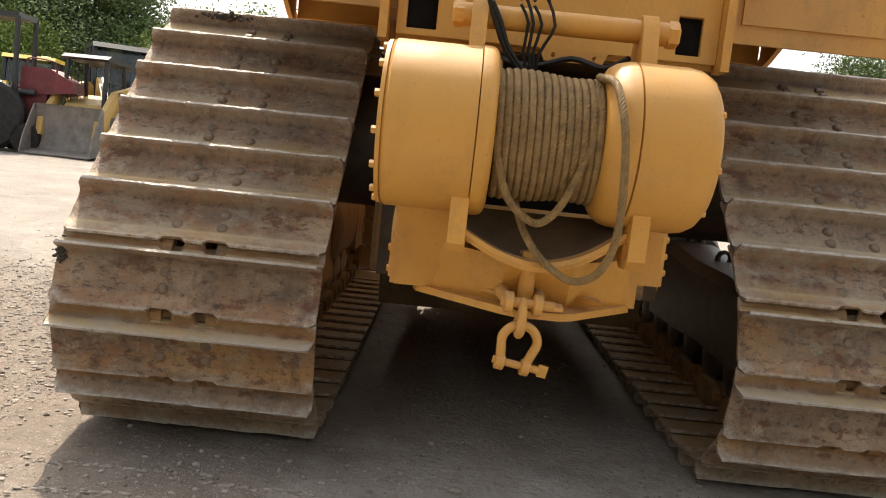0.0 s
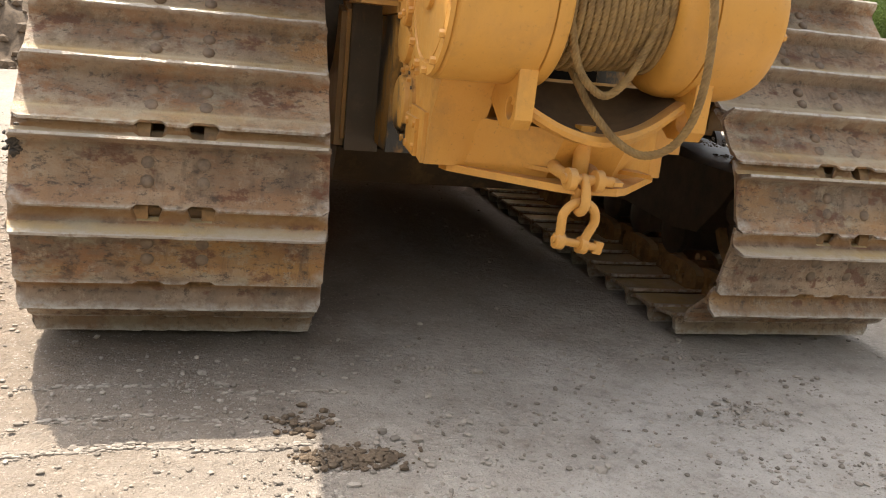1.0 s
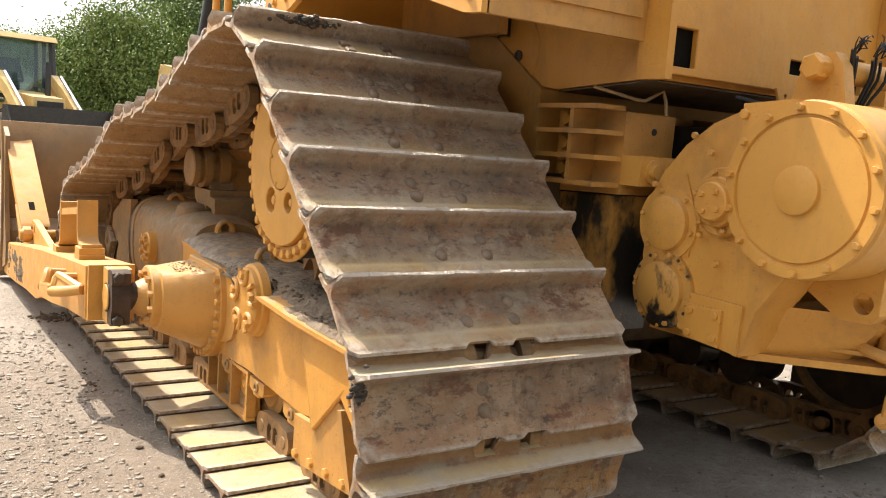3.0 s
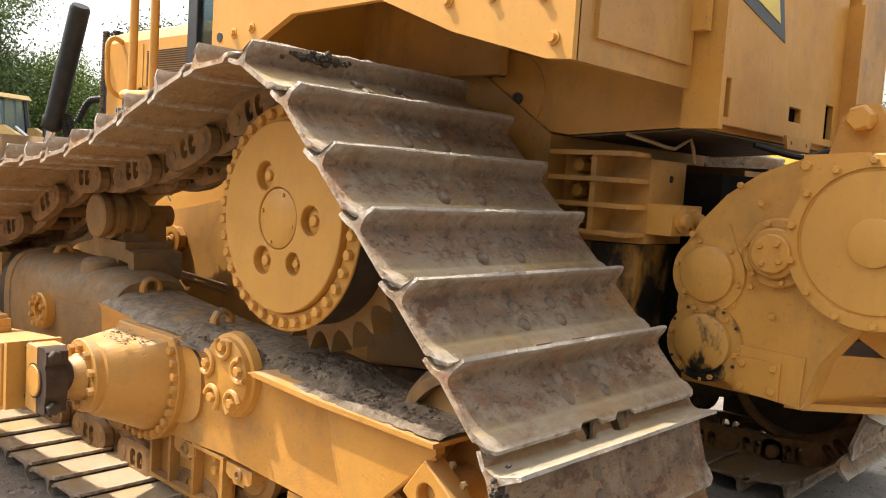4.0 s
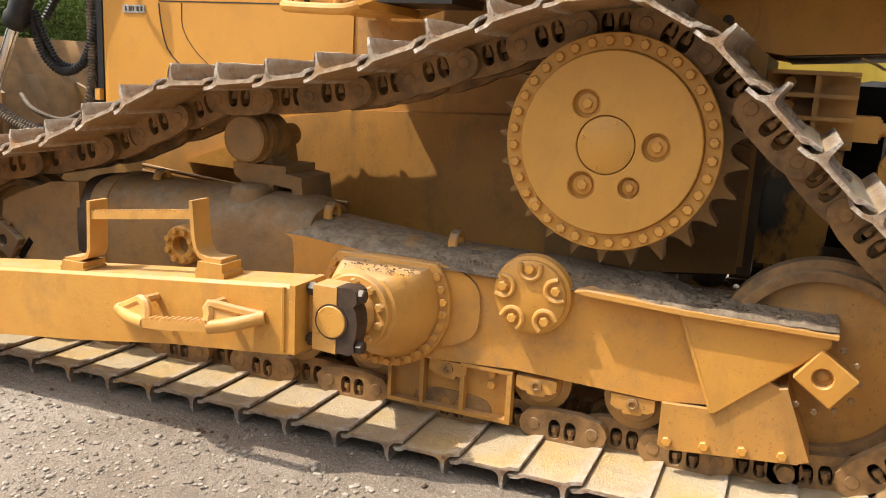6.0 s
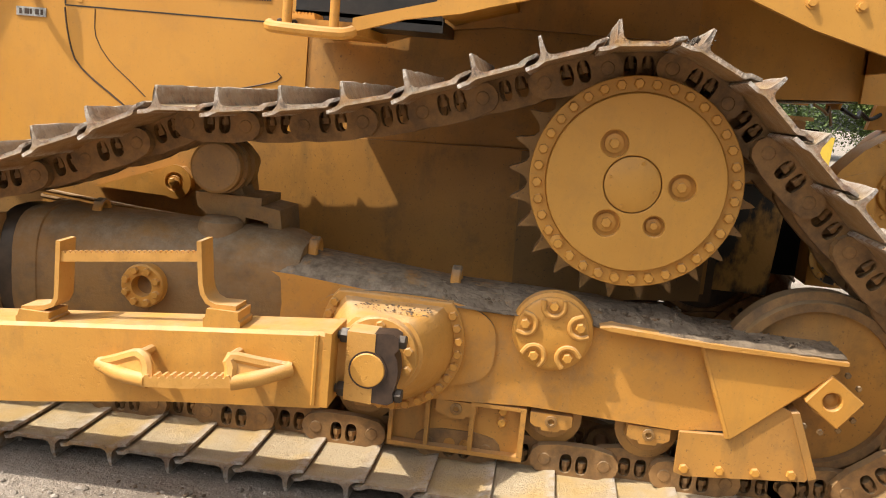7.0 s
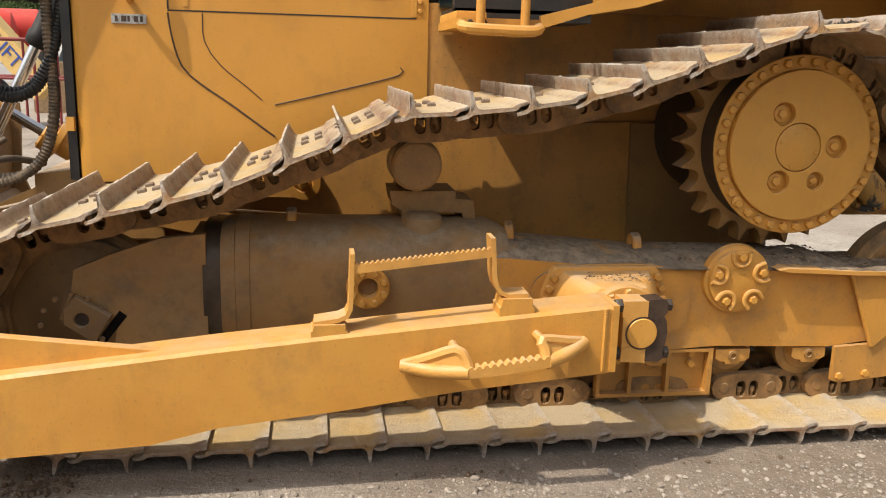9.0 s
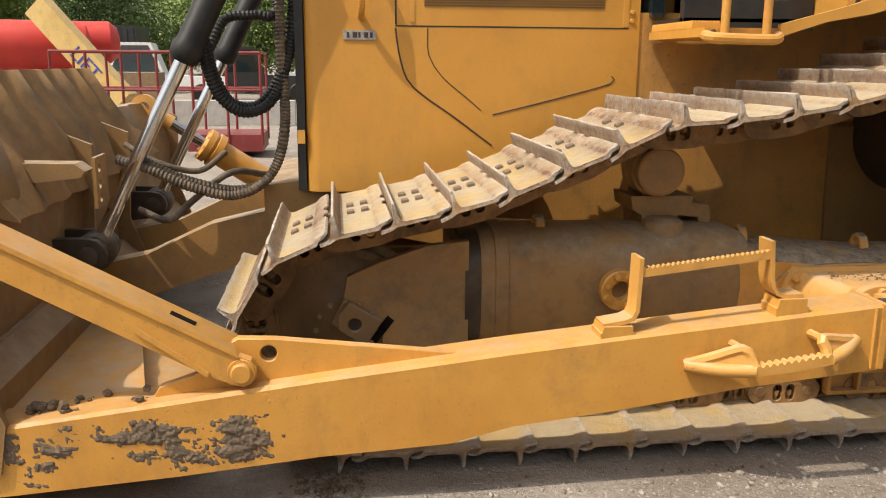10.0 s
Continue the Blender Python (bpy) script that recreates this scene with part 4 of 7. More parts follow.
def push_arm(side):
    X = lambda v: mir(v, side)
    rows = [(0.035, 0.425, 0.655), (0.06, 0.415, 0.66), (0.55, 0.368, 0.615), (1.0, 0.305, 0.572), (1.38, 0.262, 0.535), (1.6, 0.21, 0.51), (2.04, 0.185, 0.462), (2.5, 0.14, 0.405), (3.05, 0.10, 0.34), (3.25, 0.09, 0.31)]
    bm = B()
    loops(bm, [[(X(-1.80), y, b), (X(-1.80), y, t - 0.012), (X(-1.79), y, t), (X(-1.63), y, t), (X(-1.62), y, t - 0.012), (X(-1.62), y, b)] for y, b, t in rows])
    a = part("push_arm", bm, PAINT, dozer, "long yellow box-section push arm, mud on its front end", 25, 0.006)
    bm = B()
    box(bm, X(-1.804), X(-1.616), 0.028, 0.05, 0.421, 0.660)
    tube(bm, [(X(-1.801), 0.075, 0.425), (X(-1.801), 0.075, 0.65)], 0.008, 6, 0.3)
    part("end_plate", bm, PAINT, a, "", 30, 0.005)
    # pivot block, brown clamp and pin
    bm = B()
    prism(bm, [(-0.008, 0.437), (-0.098, 0.432), (-0.098, 0.66), (-0.008, 0.66)], X(-1.752), X(-1.655))
    prism(bm, [(0.036, 0.455), (-0.02, 0.455), (-0.02, 0.645), (0.036, 0.645)], X(-1.715), X(-1.66))
    part("pivot_block", bm, PAINT_PALE, a, "", 30, 0.006)
    bm = B()
    cl = [(-0.093, 0.437), (-0.15, 0.435), (-0.168, 0.447), (-0.164, 0.475), (-0.172, 0.505), (-0.176, 0.545), (-0.170, 0.585), (-0.160, 0.603), (-0.172, 0.618), (-0.170, 0.655), (-0.150, 0.666), (-0.093, 0.662), (-0.093, 0.605)]
    cl += [(-0.08 + 0.062 * math.cos(t), 0.545 + 0.062 * math.sin(t)) for t in [radians(v) for v in (105, 135, 180, 225, 255)]]
    prism(bm, cl, X(-1.750), X(-1.676))
    part("clamp", bm, CLAMP, a, "dark brown cast pin clamp", 50, 0.02)
    for z in (0.462, 0.638):
        bm = B()
        cyl(bm, (X(-1.725), 0.026, z), (X(-1.725), -0.185, z), 0.014, n=10)
        bolt(bm, (X(-1.725), -0.170, z), (0, -1, 0), 0.024, 0.022)
        bolt(bm, (X(-1.725), -0.008, z), (0, 1, 0), 0.026, 0.026)
        part("clamp_bolt", bm, DARK_IRON, a)
    bm = B()
    lathe(bm, (X(-1.62), -0.08, 0.543), (side, 0, 0), [(0, 0.055), (0.136, 0.055), (0.139, 0.052)], 28)
    part("pin", bm, PAINT, a)
    bm = B()
    lathe(bm, (X(-1.62), -0.08, 0.543), (side, 0, 0), [(0.02, 0.061), (0.1345, 0.061), (0.1345, 0.05)], 28)
    part("bush", bm, CLAMP, a)
    # toothed foot rung on the arm's side: two webbed wedges and the bar between
    bm = B()
    for P, T, E in (((0.775, 0.466), (0.606, 0.540), (0.566, 0.472)), ((0.150, 0.534), (0.318, 0.568), (0.306, 0.500))):
        p, t, e = Vector((X(-1.805), *P)), Vector((X(-1.875), *T)), Vector((X(-1.905), *E))
        tube(bm, [p, p.lerp(e, 0.5) + Vector((X(-0.012), 0, -0.004)), e], 0.024, 10, 0.02)
        tube(bm, [p, p.lerp(t, 0.5), t, t.lerp(e, 0.4) + Vector((0, (e.y - t.y) * 0.3, 0)), e], 0.020, 8, 0.02)
        tube(bm, [t, t + Vector((X(0.075), 0, -0.004))], 0.015, 8, 0.03)
        c = (p + t + e) / 3
        web = [c.lerp(v, 1.0) for v in (p, t, e)]
        loops(bm, [[v + Vector((X(0.016), 0, 0)) for v in web], [v + Vector((X(-0.012), 0, 0)) for v in web]])
    prism(bm, [(0.575, 0.456), (0.44, 0.468), (0.295, 0.490)] + serrated(0.295, 0.519, 0.575, 0.484, 0.009, 11), X(-1.922), X(-1.886))
    part("foot_rung", bm, PAINT_PALE, a, "toothed yellow foot rung", 38)
    # step on top of the arm: a bent strip each side and one toothed bar
    bm = B()
    for path in (((0.940, 0.842), (0.944, 0.70), (0.946, 0.655), (0.958, 0.630), (0.985, 0.618), (1.065, 0.606)), ((0.474, 0.893), (0.464, 0.76), (0.456, 0.728), (0.440, 0.704), (0.412, 0.692), (0.345, 0.694))):
        pts = [Vector((0, y, z)) for y, z in path]
        left, right = [], []
        for i, v in enumerate(pts):
            d = (pts[min(i + 1, len(pts) - 1)] - pts[max(i - 1, 0)]).normalized()
            n = Vector((0, -d.z, d.y)) * 0.0075
            left.append((v.y + n.y, v.z + n.z))
            right.append((v.y - n.y, v.z - n.z))
        prism(bm, left + right[::-1], X(-1.778), X(-1.688))
    prism(bm, [(0.936, 0.774), (0.474, 0.828)] + serrated(0.474, 0.855, 0.936, 0.802, 0.006, 26), X(-1.773), X(-1.752))
    part("step", bm, PAINT_PALE, a, "bent plate step with a toothed tread", 40, 0.0015)
    for y, z, h in ((1.015, 0.560, 0.046), (0.385, 0.622, 0.064)):
        bm = B()
        prism(bm, [(y - 0.058, z - 0.012), (y - 0.060, z + h * 0.5), (y - 0.052, z + h * 0.55), (y - 0.052, z + h), (y + 0.05, z + h), (y + 0.056, z + h * 0.55), (y + 0.062, z + h * 0.5), (y + 0.060, z - 0.015)], X(-1.79), X(-1.68))
        part("step_foot", bm, PAINT, a, "", 30, 0.003)
    # web plate that takes the brace
    bm = B()
    holed(bm, [(1.53, 0.49), (1.56, 0.513), (2.18, 0.585), (2.30, 0.590), (2.37, 0.545), (2.44, 0.47), (2.56, 0.43), (2.60, 0.36), (1.9, 0.38)], [circle(2.20, 0.535, 0.028, 16)], X(-1.735), X(-1.695))
    part("web_plate", bm, PAINT, a, "", 30, 0.003)
    if side < 0:
        rnd = random.Random(8)
        verts, faces, grid = [], [], {}
        for iy in range(190):
            for iz in range(48):
                y, z = 2.06 + iy * 0.0053, 0.10 + iz * 0.0053
                g = 0.6 * noise.noise(Vector((y * 5.5, z * 12, 1.7))) + 0.5 * noise.noise(Vector((y * 17, z * 34, 5))) + 0.35 * noise.noise(Vector((y * 80, z * 80, 3)))
                g += 0.55 * math.exp(-((y - 2.30) / 0.09) ** 2 - ((z - 0.26) / 0.07) ** 2) + 0.5 * math.exp(-((y - 2.56) / 0.10) ** 2 - ((z - 0.28) / 0.08) ** 2) + 0.3 * math.exp(-((y - 2.95) / 0.12) ** 2) - 0.24 - 2.4 * max(0, 2.26 - y) - 0.5 * max(0, abs(z - 0.26) - 0.06) / 0.1
                grid[iy, iz] = (g, len(verts))
                verts.append((X(-1.7995) - 0.016 * max(0.0, min(g, 0.6)), y, z))
        for iy in range(189):
            for iz in range(47):
                q = [grid[iy, iz], grid[iy + 1, iz], grid[iy + 1, iz + 1], grid[iy, iz + 1]]
                y, z = verts[q[0][1]][1:]
                low, high = 0.10 + max(0, 3.05 - y) * 0.075, 0.34 + (3.05 - y) * 0.121 - 0.03
                if max(v[0] for v in q) > 0 and low < z < high:
                    faces.append([v[1] for v in q])
        me = bpy.data.meshes.new("mud")
        me.from_pydata(verts, [], faces)
        me.materials.append(MUD)
        ob = new("mud", me)
        ob.parent = a
        tagged(ob, "dried mud stuck to the arm", kind="stuff")
        rows = []
        for cy, cx, n in ((2.86, -1.74, 26), (2.80, -1.66, 6), (2.95, -1.70, 40), (2.62, -1.72, 4), (2.45, -1.70, 3)):
            for i in range(n):
                s = 0.003 + 0.018 * rnd.random() ** 2
                rows.append((rnd.gauss(cx, 0.014), rnd.gauss(cy, 0.018), 0.362 - (cy - 2.86) * 0.12 + s * rnd.uniform(0.2, 1.4), s, s, s * 0.8))
        crumbs("clod", rows, MUD, a, "mud clods lying on the arm")
    if side > 0:
        return a
    # brace up to the blade
    d = Vector((0, 0.82, 0.455)).normalized()
    n = Vector((0, -d.z, d.y))
    p0 = Vector((0, 2.285, 0.492))
    def quad(s, w):
        p = p0 + d * s + n * w
        return (p.y, p.z)
    bm = B()
    prism(bm, [quad(0, -0.05), quad(0.10, -0.058), quad(1.25, -0.058), quad(1.25, 0.032), quad(0.10, 0.040), quad(0, 0.048)] + [(p0.y + 0.05 * math.cos(t), p0.z + 0.05 * math.sin(t)) for t in [radians(v) for v in (130, 165, 200, 235, 265)]], X(-1.79), X(-1.745))
    prism(bm, [quad(0.03, 0.044), quad(1.25, 0.034), quad(1.25, 0.050), quad(0.06, 0.058)], X(-1.80), X(-1.63))
    prism(bm, [quad(0.10, -0.058), quad(1.25, -0.058), quad(1.25, 0.032), quad(0.10, 0.040)], X(-1.665), X(-1.63))
    br = part("brace", bm, PAINT, dozer, "slanting yellow channel brace from arm to blade", 30, 0.003)
    bm = B()
    prism(bm, [quad(0.09, -0.06), quad(0.36, -0.025), quad(0.36, -0.01), quad(0.09, -0.045)], X(-1.802), X(-1.785))
    part("rib", bm, PAINT, br)
    # black sheet on the flange, painted shade of a slot
    bm = B()
    prism(bm, [quad(0.20, 0.057), quad(0.29, 0.056), quad(0.29, 0.0585), quad(0.20, 0.0595)], X(-1.735), X(-1.700))
    part("slot", bm, SHADE_BLACK, br, "slot in the flange, its shade a black sheet")
    bm = B()
    lathe(bm, (X(-1.80), p0.y, p0.z), (side, 0, 0), [(-0.2, 0.034), (0.008, 0.034), (0.012, 0.029)], 24)
    lathe(bm, (X(-1.79), p0.y, p0.z), (side, 0, 0), [(0, 0.046), (0.006, 0.044)], 24)
    part("brace_pin", bm, PAINT, br)
    return a


for side in (-1, 1):
    push_arm(side)

BL = (-1.83, 1.95)
bm = B()
prof = [(3.42, 0.03), (3.28, 0.10), (3.20, 0.35), (3.18, 0.62), (3.20, 0.90), (3.26, 1.10), (3.32, 1.205), (3.36, 1.205), (3.31, 1.08), (3.25, 0.90), (3.23, 0.62), (3.25, 0.36), (3.33, 0.12), (3.46, 0.03)]
rnd = random.Random(3)
cols = 40
rings = []
for i in range(cols):
    x = BL[0] + (BL[1] - BL[0]) * i / (cols - 1)
    rings.append([(x, y - (0.03 + 0.02 * math.sin(x * 17) if z > 0.88 and j < 7 else 0) + rnd.uniform(-0.004, 0.004), z) for j, (y, z) in enumerate(prof)])
loops(bm, rings)
blade = part("blade", bm, YOKE_PAINT, dozer, "broad yellow dozer blade, its back muddy and dull", 40)
bm = B()
prism(bm, [(3.16, 0.15), (3.08, 0.22), (3.08, 0.42), (3.16, 0.50), (3.26, 0.5), (3.26, 0.15)], BL[0] + 0.05, BL[1] - 0.05)
part("lower_beam", bm, YOKE_PAINT, blade, "", 30, 0.006)
for x in (-1.80, -0.30, 0.42, 1.92):
    bm = B()
    prism(bm, [(3.26, 0.12), (3.05, 0.18), (3.02, 0.35), (3.12, 0.62), (3.10, 0.95), (3.10, 1.10), (3.30, 1.18)], x - 0.015, x + 0.015)
    part("rib", bm, YOKE_PAINT, blade, "", 30, 0.003)
bm = B()
prism(bm, [(3.25, 1.0), (2.97, 1.03), (2.95, 1.055), (2.99, 1.085), (3.25, 1.09)], -0.98, -0.86)
part("lug", bm, YOKE_PAINT, blade, "", 30, 0.006)
bm = B()
holed(bm, [(-0.70, 0.86), (-0.52, 0.86), (-0.52, 1.08), (-0.70, 1.08)], [circle(-0.64, 1.03, 0.02, 10), circle(-0.64, 0.96, 0.02, 10), circle(-0.64, 0.90, 0.02, 10)], 2.985, 3.0, "y")
part("hole_plate", bm, PAINT_DIRTY_SHADED, blade)

# corrugated, mud-caked extension above the blade's middle
bm = B()
rings = []
for i in range(61):
    u = i / 60
    x = -1.25 + 2.62 * u
    h = 0.46 * min(1.0, u / 0.16, (1 - u) / 0.2)
    w = 0.035 * math.sin(x * 21) + 0.012 * math.sin(x * 47)
    rings.append([(x, 3.13 + w * 0.4, 0.90), (x, 3.22 + w, 0.98 + h * 0.35), (x, 3.34 + w, 0.98 + h * 0.75), (x, 3.40 + w * 0.6, 0.98 + h), (x, 3.43 + w * 0.6, 0.98 + h), (x, 3.42, 0.98 + h * 0.6), (x, 3.36, 0.96)])
loops(bm, rings)
part("blade_top", bm, make_plain("brown_caked_steel", (0.30, 0.168, 0.062), (0.17, 0.10, 0.045), 0.75, 0, 7, 0.8, 40), blade, "ribbed upper blade edge caked with brown mud", 60)

# lift cylinders, one on each side of the nose
for side, name in ((-1, "a"), (1, "b")):
    X = lambda v: mir(v, side)
    bm = B()
    lo, mid, hi = Vector((X(-0.62), 3.03, 0.66)), Vector((X(-0.62), 2.605, 1.50)), Vector((X(-0.62), 2.25, 2.20))
    cyl(bm, lo, mid, 0.032, n=24)
    c = part("lift_cylinder", bm, CHROME, dozer, "hydraulic lift cylinder with a bright chrome rod")
    bm = B()
    lathe(bm, mid, hi - mid, [(-0.02, 0.05), (0.0, 0.066), (0.05, 0.070), (0.07, 0.060), (0.8, 0.060), (0.82, 0.05)], 28)
    part("barrel", bm, RUBBER, c, "black cylinder barrel")
    bm = B()
    lathe(bm, lo + Vector((-0.07, 0, 0)), (1, 0, 0), [(0, 0.04), (0, 0.075), (0.02, 0.085), (0.12, 0.085), (0.14, 0.075), (0.14, 0.04)], 20)
    for x in (-0.13, 0.085):
        prism(bm, [(lo.y + 0.075 * math.cos(t), lo.z + 0.075 * math.sin(t)) for t in [radians(v) for v in range(90, 271, 30)]] + [(lo.y + 0.22, lo.z - 0.10), (lo.y + 0.22, lo.z + 0.08)], lo.x + x, lo.x + x + 0.045)
    lathe(bm, lo + Vector((-0.155, 0, 0)), (1, 0, 0), [(0, 0.03), (0.004, 0.045), (0.31, 0.045), (0.314, 0.03)], 16)
    part("rod_eye", bm, DARK_IRON, c)

# tilt cylinder from the far push arm up to the blade, and the lug that takes its rod
a, b = Vector((1.84, 2.30, 0.51)), Vector((1.60, 3.25, 1.175))
d = (b - a).normalized()
bm = B()
lathe(bm, a, d, [(0, 0.04), (0.02, 0.075), (0.10, 0.075), (0.11, 0.092), (0.60, 0.092), (0.61, 0.125), (0.655, 0.125), (0.66, 0.105), (0.675, 0.105), (0.68, 0.12), (0.725, 0.12), (0.735, 0.05)], 28)
tc = part("tilt_cylinder", bm, PAINT, dozer, "stubby yellow tilt cylinder with a bolted gland")
for i in range(8):
    t = i * math.tau / 8
    u = d.orthogonal().normalized()
    bm = B()
    bolt(bm, a + d * 0.72 + (u * math.cos(t) + d.cross(u) * math.sin(t)) * 0.098, d, 0.013, 0.016)
    part("bolt", bm, PAINT, tc)
bm = B()
cyl(bm, a + d * 0.72, b - d * 0.14, 0.036, n=16)
part("rod", bm, CHROME, tc)
bm = B()
cyl(bm, b - d * 0.20, b - d * 0.08, 0.055, 0.045, 16)
holed(bm, circle(3.25, 1.175, 0.088, 24), [circle(3.25, 1.175, 0.038, 16)], 1.56, 1.62)
prism(bm, [(3.19, 1.12), (3.36, 0.96), (3.36, 1.14), (3.29, 1.25)], 1.562, 1.618)
part("eye", bm, PAINT_PALE, tc, "", 30)

# centre frame between nose and blade
for sx, x0, x1 in ((-1, -0.46, -0.34), (1, 0.46, 0.58)):
    bm = B()
    loops(bm, [[(x0, y, z), (x1, y, z), (x1, y, z + h), (x0, y, z + h)] for y, z, h in ((1.5, 0.62, 0.2), (2.2, 0.60, 0.22), (2.55, 0.50, 0.24), (2.85, 0.40, 0.2), (3.2, 0.35, 0.18))])
    part("cross_frame", bm, PAINT_DIRTY_SHADED, dozer, "", 40, 0.006)
bm = B()
prism(bm, [(2.55, 0.20), (2.62, 0.24), (3.2, 0.30), (3.2, 0.22), (2.7, 0.12), (2.55, 0.12)], -1.62, -0.60)
prism(bm, [(-1.62, 2.66), (-1.41, 2.68), (-0.80, 2.82), (-0.60, 3.1), (-1.62, 3.15)], 0.26, 0.32, "z")
part("cross_frame", bm, PAINT_PALE, dozer, "dusty yellow frame plate behind the blade", 40, 0.006)

# hoses at the nose
def hose(pts, r=0.024, mat=RUBBER, ribs=0.24, step=0.0085):
    bm = B()
    tube(bm, pts, r * 0.80, 12, step, ribs=ribs)
    return part("hydraulic_hose", bm, mat, dozer, "", 22)


hose([(-0.45, 2.10, 2.1), (-0.46, 2.13, 1.75), (-0.48, 2.17, 1.50), (-0.50, 2.25, 1.31), (-0.52, 2.37, 1.26), (-0.54, 2.47, 1.33), (-0.56, 2.52, 1.46), (-0.58, 2.53, 1.58)], 0.026)
hose([(-0.42, 2.12, 2.1), (-0.42, 2.15, 1.7), (-0.43, 2.20, 1.46), (-0.45, 2.30, 1.30), (-0.49, 2.42, 1.30), (-0.52, 2.49, 1.42), (-0.56, 2.52, 1.58)], 0.024)
hose([(-0.42, 2.20, 2.1), (-0.43, 2.22, 1.72), (-0.44, 2.31, 1.69), (-0.46, 2.44, 1.67), (-0.50, 2.51, 1.54)], 0.024)
hose([(-0.47, 2.20, 2.1), (-0.48, 2.20, 1.6), (-0.50, 2.19, 1.2), (-0.53, 2.26, 0.98), (-0.56, 2.42, 0.89), (-0.60, 2.62, 0.94), (-0.62, 2.78, 1.02), (-0.58, 2.92, 1.06)], 0.024, DIRTY_RUBBER)
hose([(-0.40, 2.21, 2.1), (-0.42, 2.21, 1.6), (-0.44, 2.20, 1.2), (-0.48, 2.27, 0.97), (-0.52, 2.42, 0.91), (-0.58, 2.64, 0.97), (-0.60, 2.80, 1.05)], 0.022, DIRTY_RUBBER)
hose([(-0.30, 2.3, 0.95), (-0.45, 2.45, 0.98), (-0.52, 2.62, 0.86), (-0.56, 2.72, 0.78), (-0.5, 2.86, 0.82)], 0.020, DIRTY_RUBBER, 0.0, 0.03)
hose([(-0.2, 2.5, 1.05), (-0.3, 2.62, 0.97), (-0.35, 2.8, 1.02), (-0.3, 2.95, 1.10)], 0.018, DIRTY_RUBBER, 0.0, 0.03)

# ---- engine hood, nose and main frame ----
bm = B()
R = 0.07
corner = [(-0.53 + R - R * math.cos(t), 2.10 - R + R * math.sin(t)) for t in [radians(v) for v in (0, 22, 45, 68, 90)]]
plan = corner + [(2 * CX - x, y) for x, y in reversed(corner)] + [(2 * CX + 0.53, 0.545), (-0.53, 0.545)]
loops(bm, [[(x, y, z + (0.012 if z < 1 else 0)) for x, y in plan] for z in (0.885, 0.90, 1.655)])
hood = part("hood", bm, HOOD_PAINT, dozer, "smooth yellow engine hood side with curved panel seams", 30, 0.004)
bm = B()
for x0, x1 in ((-0.5314, -0.527), (2 * CX + 0.527, 2 * CX + 0.5318)):
    for y0, y1, z0, z1 in ((0.60, 1.686, 1.644, 1.650), (1.680, 1.688, 1.652, 2.0)):
        box(bm, x0, x1, y0, y1, z0, z1)
        part("seam", bm, BLACK, hood)
        bm = B()
bm.free()
bm = B()
loops(bm, [[(CX + (x - CX) * k, y, z) for x, y in plan] for z, k in ((1.655, 1), (2.0, 1), (2.06, 0.93), (2.08, 0.85))])
part("upper_panel", bm, HOOD_PAINT, hood, "", 30, 0.004)
bm = B()
for yy in np.arange(0.72, 1.56, 0.012):
    for zz in np.arange(1.735, 1.93, 0.012):
        box(bm, -0.5345, -0.5302, yy, yy + 0.007, zz, zz + 0.007)
part("grille", bm, DARK_IRON, hood, "fine perforated grille")
bm = B()
# curved seams in the lower panel
tube(bm, [(-0.531, 1.686, 1.637), (-0.531, 1.673, 1.538), (-0.531, 1.635, 1.412), (-0.531, 1.557, 1.336), (-0.531, 1.425, 1.246), (-0.531, 1.236, 1.107)], 0.004, 6, 0.04)
tube(bm, [(-0.531, 1.235, 1.25), (-0.531, 0.95, 1.32), (-0.531, 0.675, 1.395), (-0.531, 0.67, 1.43)], 0.003, 6, 0.04)
part("seam", bm, CLAMP, hood)
bm = B()
tube(bm, [(-0.531, 1.54, 1.64), (-0.531, 1.535, 1.52), (-0.531, 1.47, 1.42), (-0.531, 1.36, 1.33), (-0.531, 1.29, 1.27)], 0.0025, 5, 0.04)
part("scratch", bm, CLAMP, hood)
bm = B()
box(bm, -0.536, -0.529, 1.775, 1.92, 1.585, 1.625)
part("plate", bm, TIN, hood, "small worn tin plate with illegible marks", 30, 0.002)
bm = B()
for i, w in enumerate((0.012, 0.022, 0.01, 0.018, 0.012)):
    box(bm, -0.5375, -0.5358, 1.905 - i * 0.026 - w, 1.905 - i * 0.026, 1.593, 1.617)
part("mark", bm, CLAMP, hood)
bm = B()
tube(bm, [(-0.528, 1.86, 2.0), (-0.58, 1.86, 2.02), (-0.62, 1.855, 1.98), (-0.625, 1.845, 1.86), (-0.62, 1.84, 1.75), (-0.585, 1.84, 1.70), (-0.528, 1.84, 1.682)], 0.015, 10, 0.03)
part("latch", bm, PAINT, hood)
bm = B()
prism(bm, [(1.62, 1.665), (1.62, 1.98), (1.60, 1.98), (1.60, 1.665)], -0.534, -0.529)
part("strip", bm, PAINT_SMOOTH, hood)
bm = B()
box(bm, -0.534, -0.528, 0.60, 0.625, 1.655, 1.98)
part("strip", bm, PAINT_SMOOTH, hood)
bm = B()
for z in (1.68, 1.72):
    bolt(bm, (-0.531, 0.585, z), (-1, 0, 0), 0.011, 0.008)
part("bolt", bm, PAINT, hood)
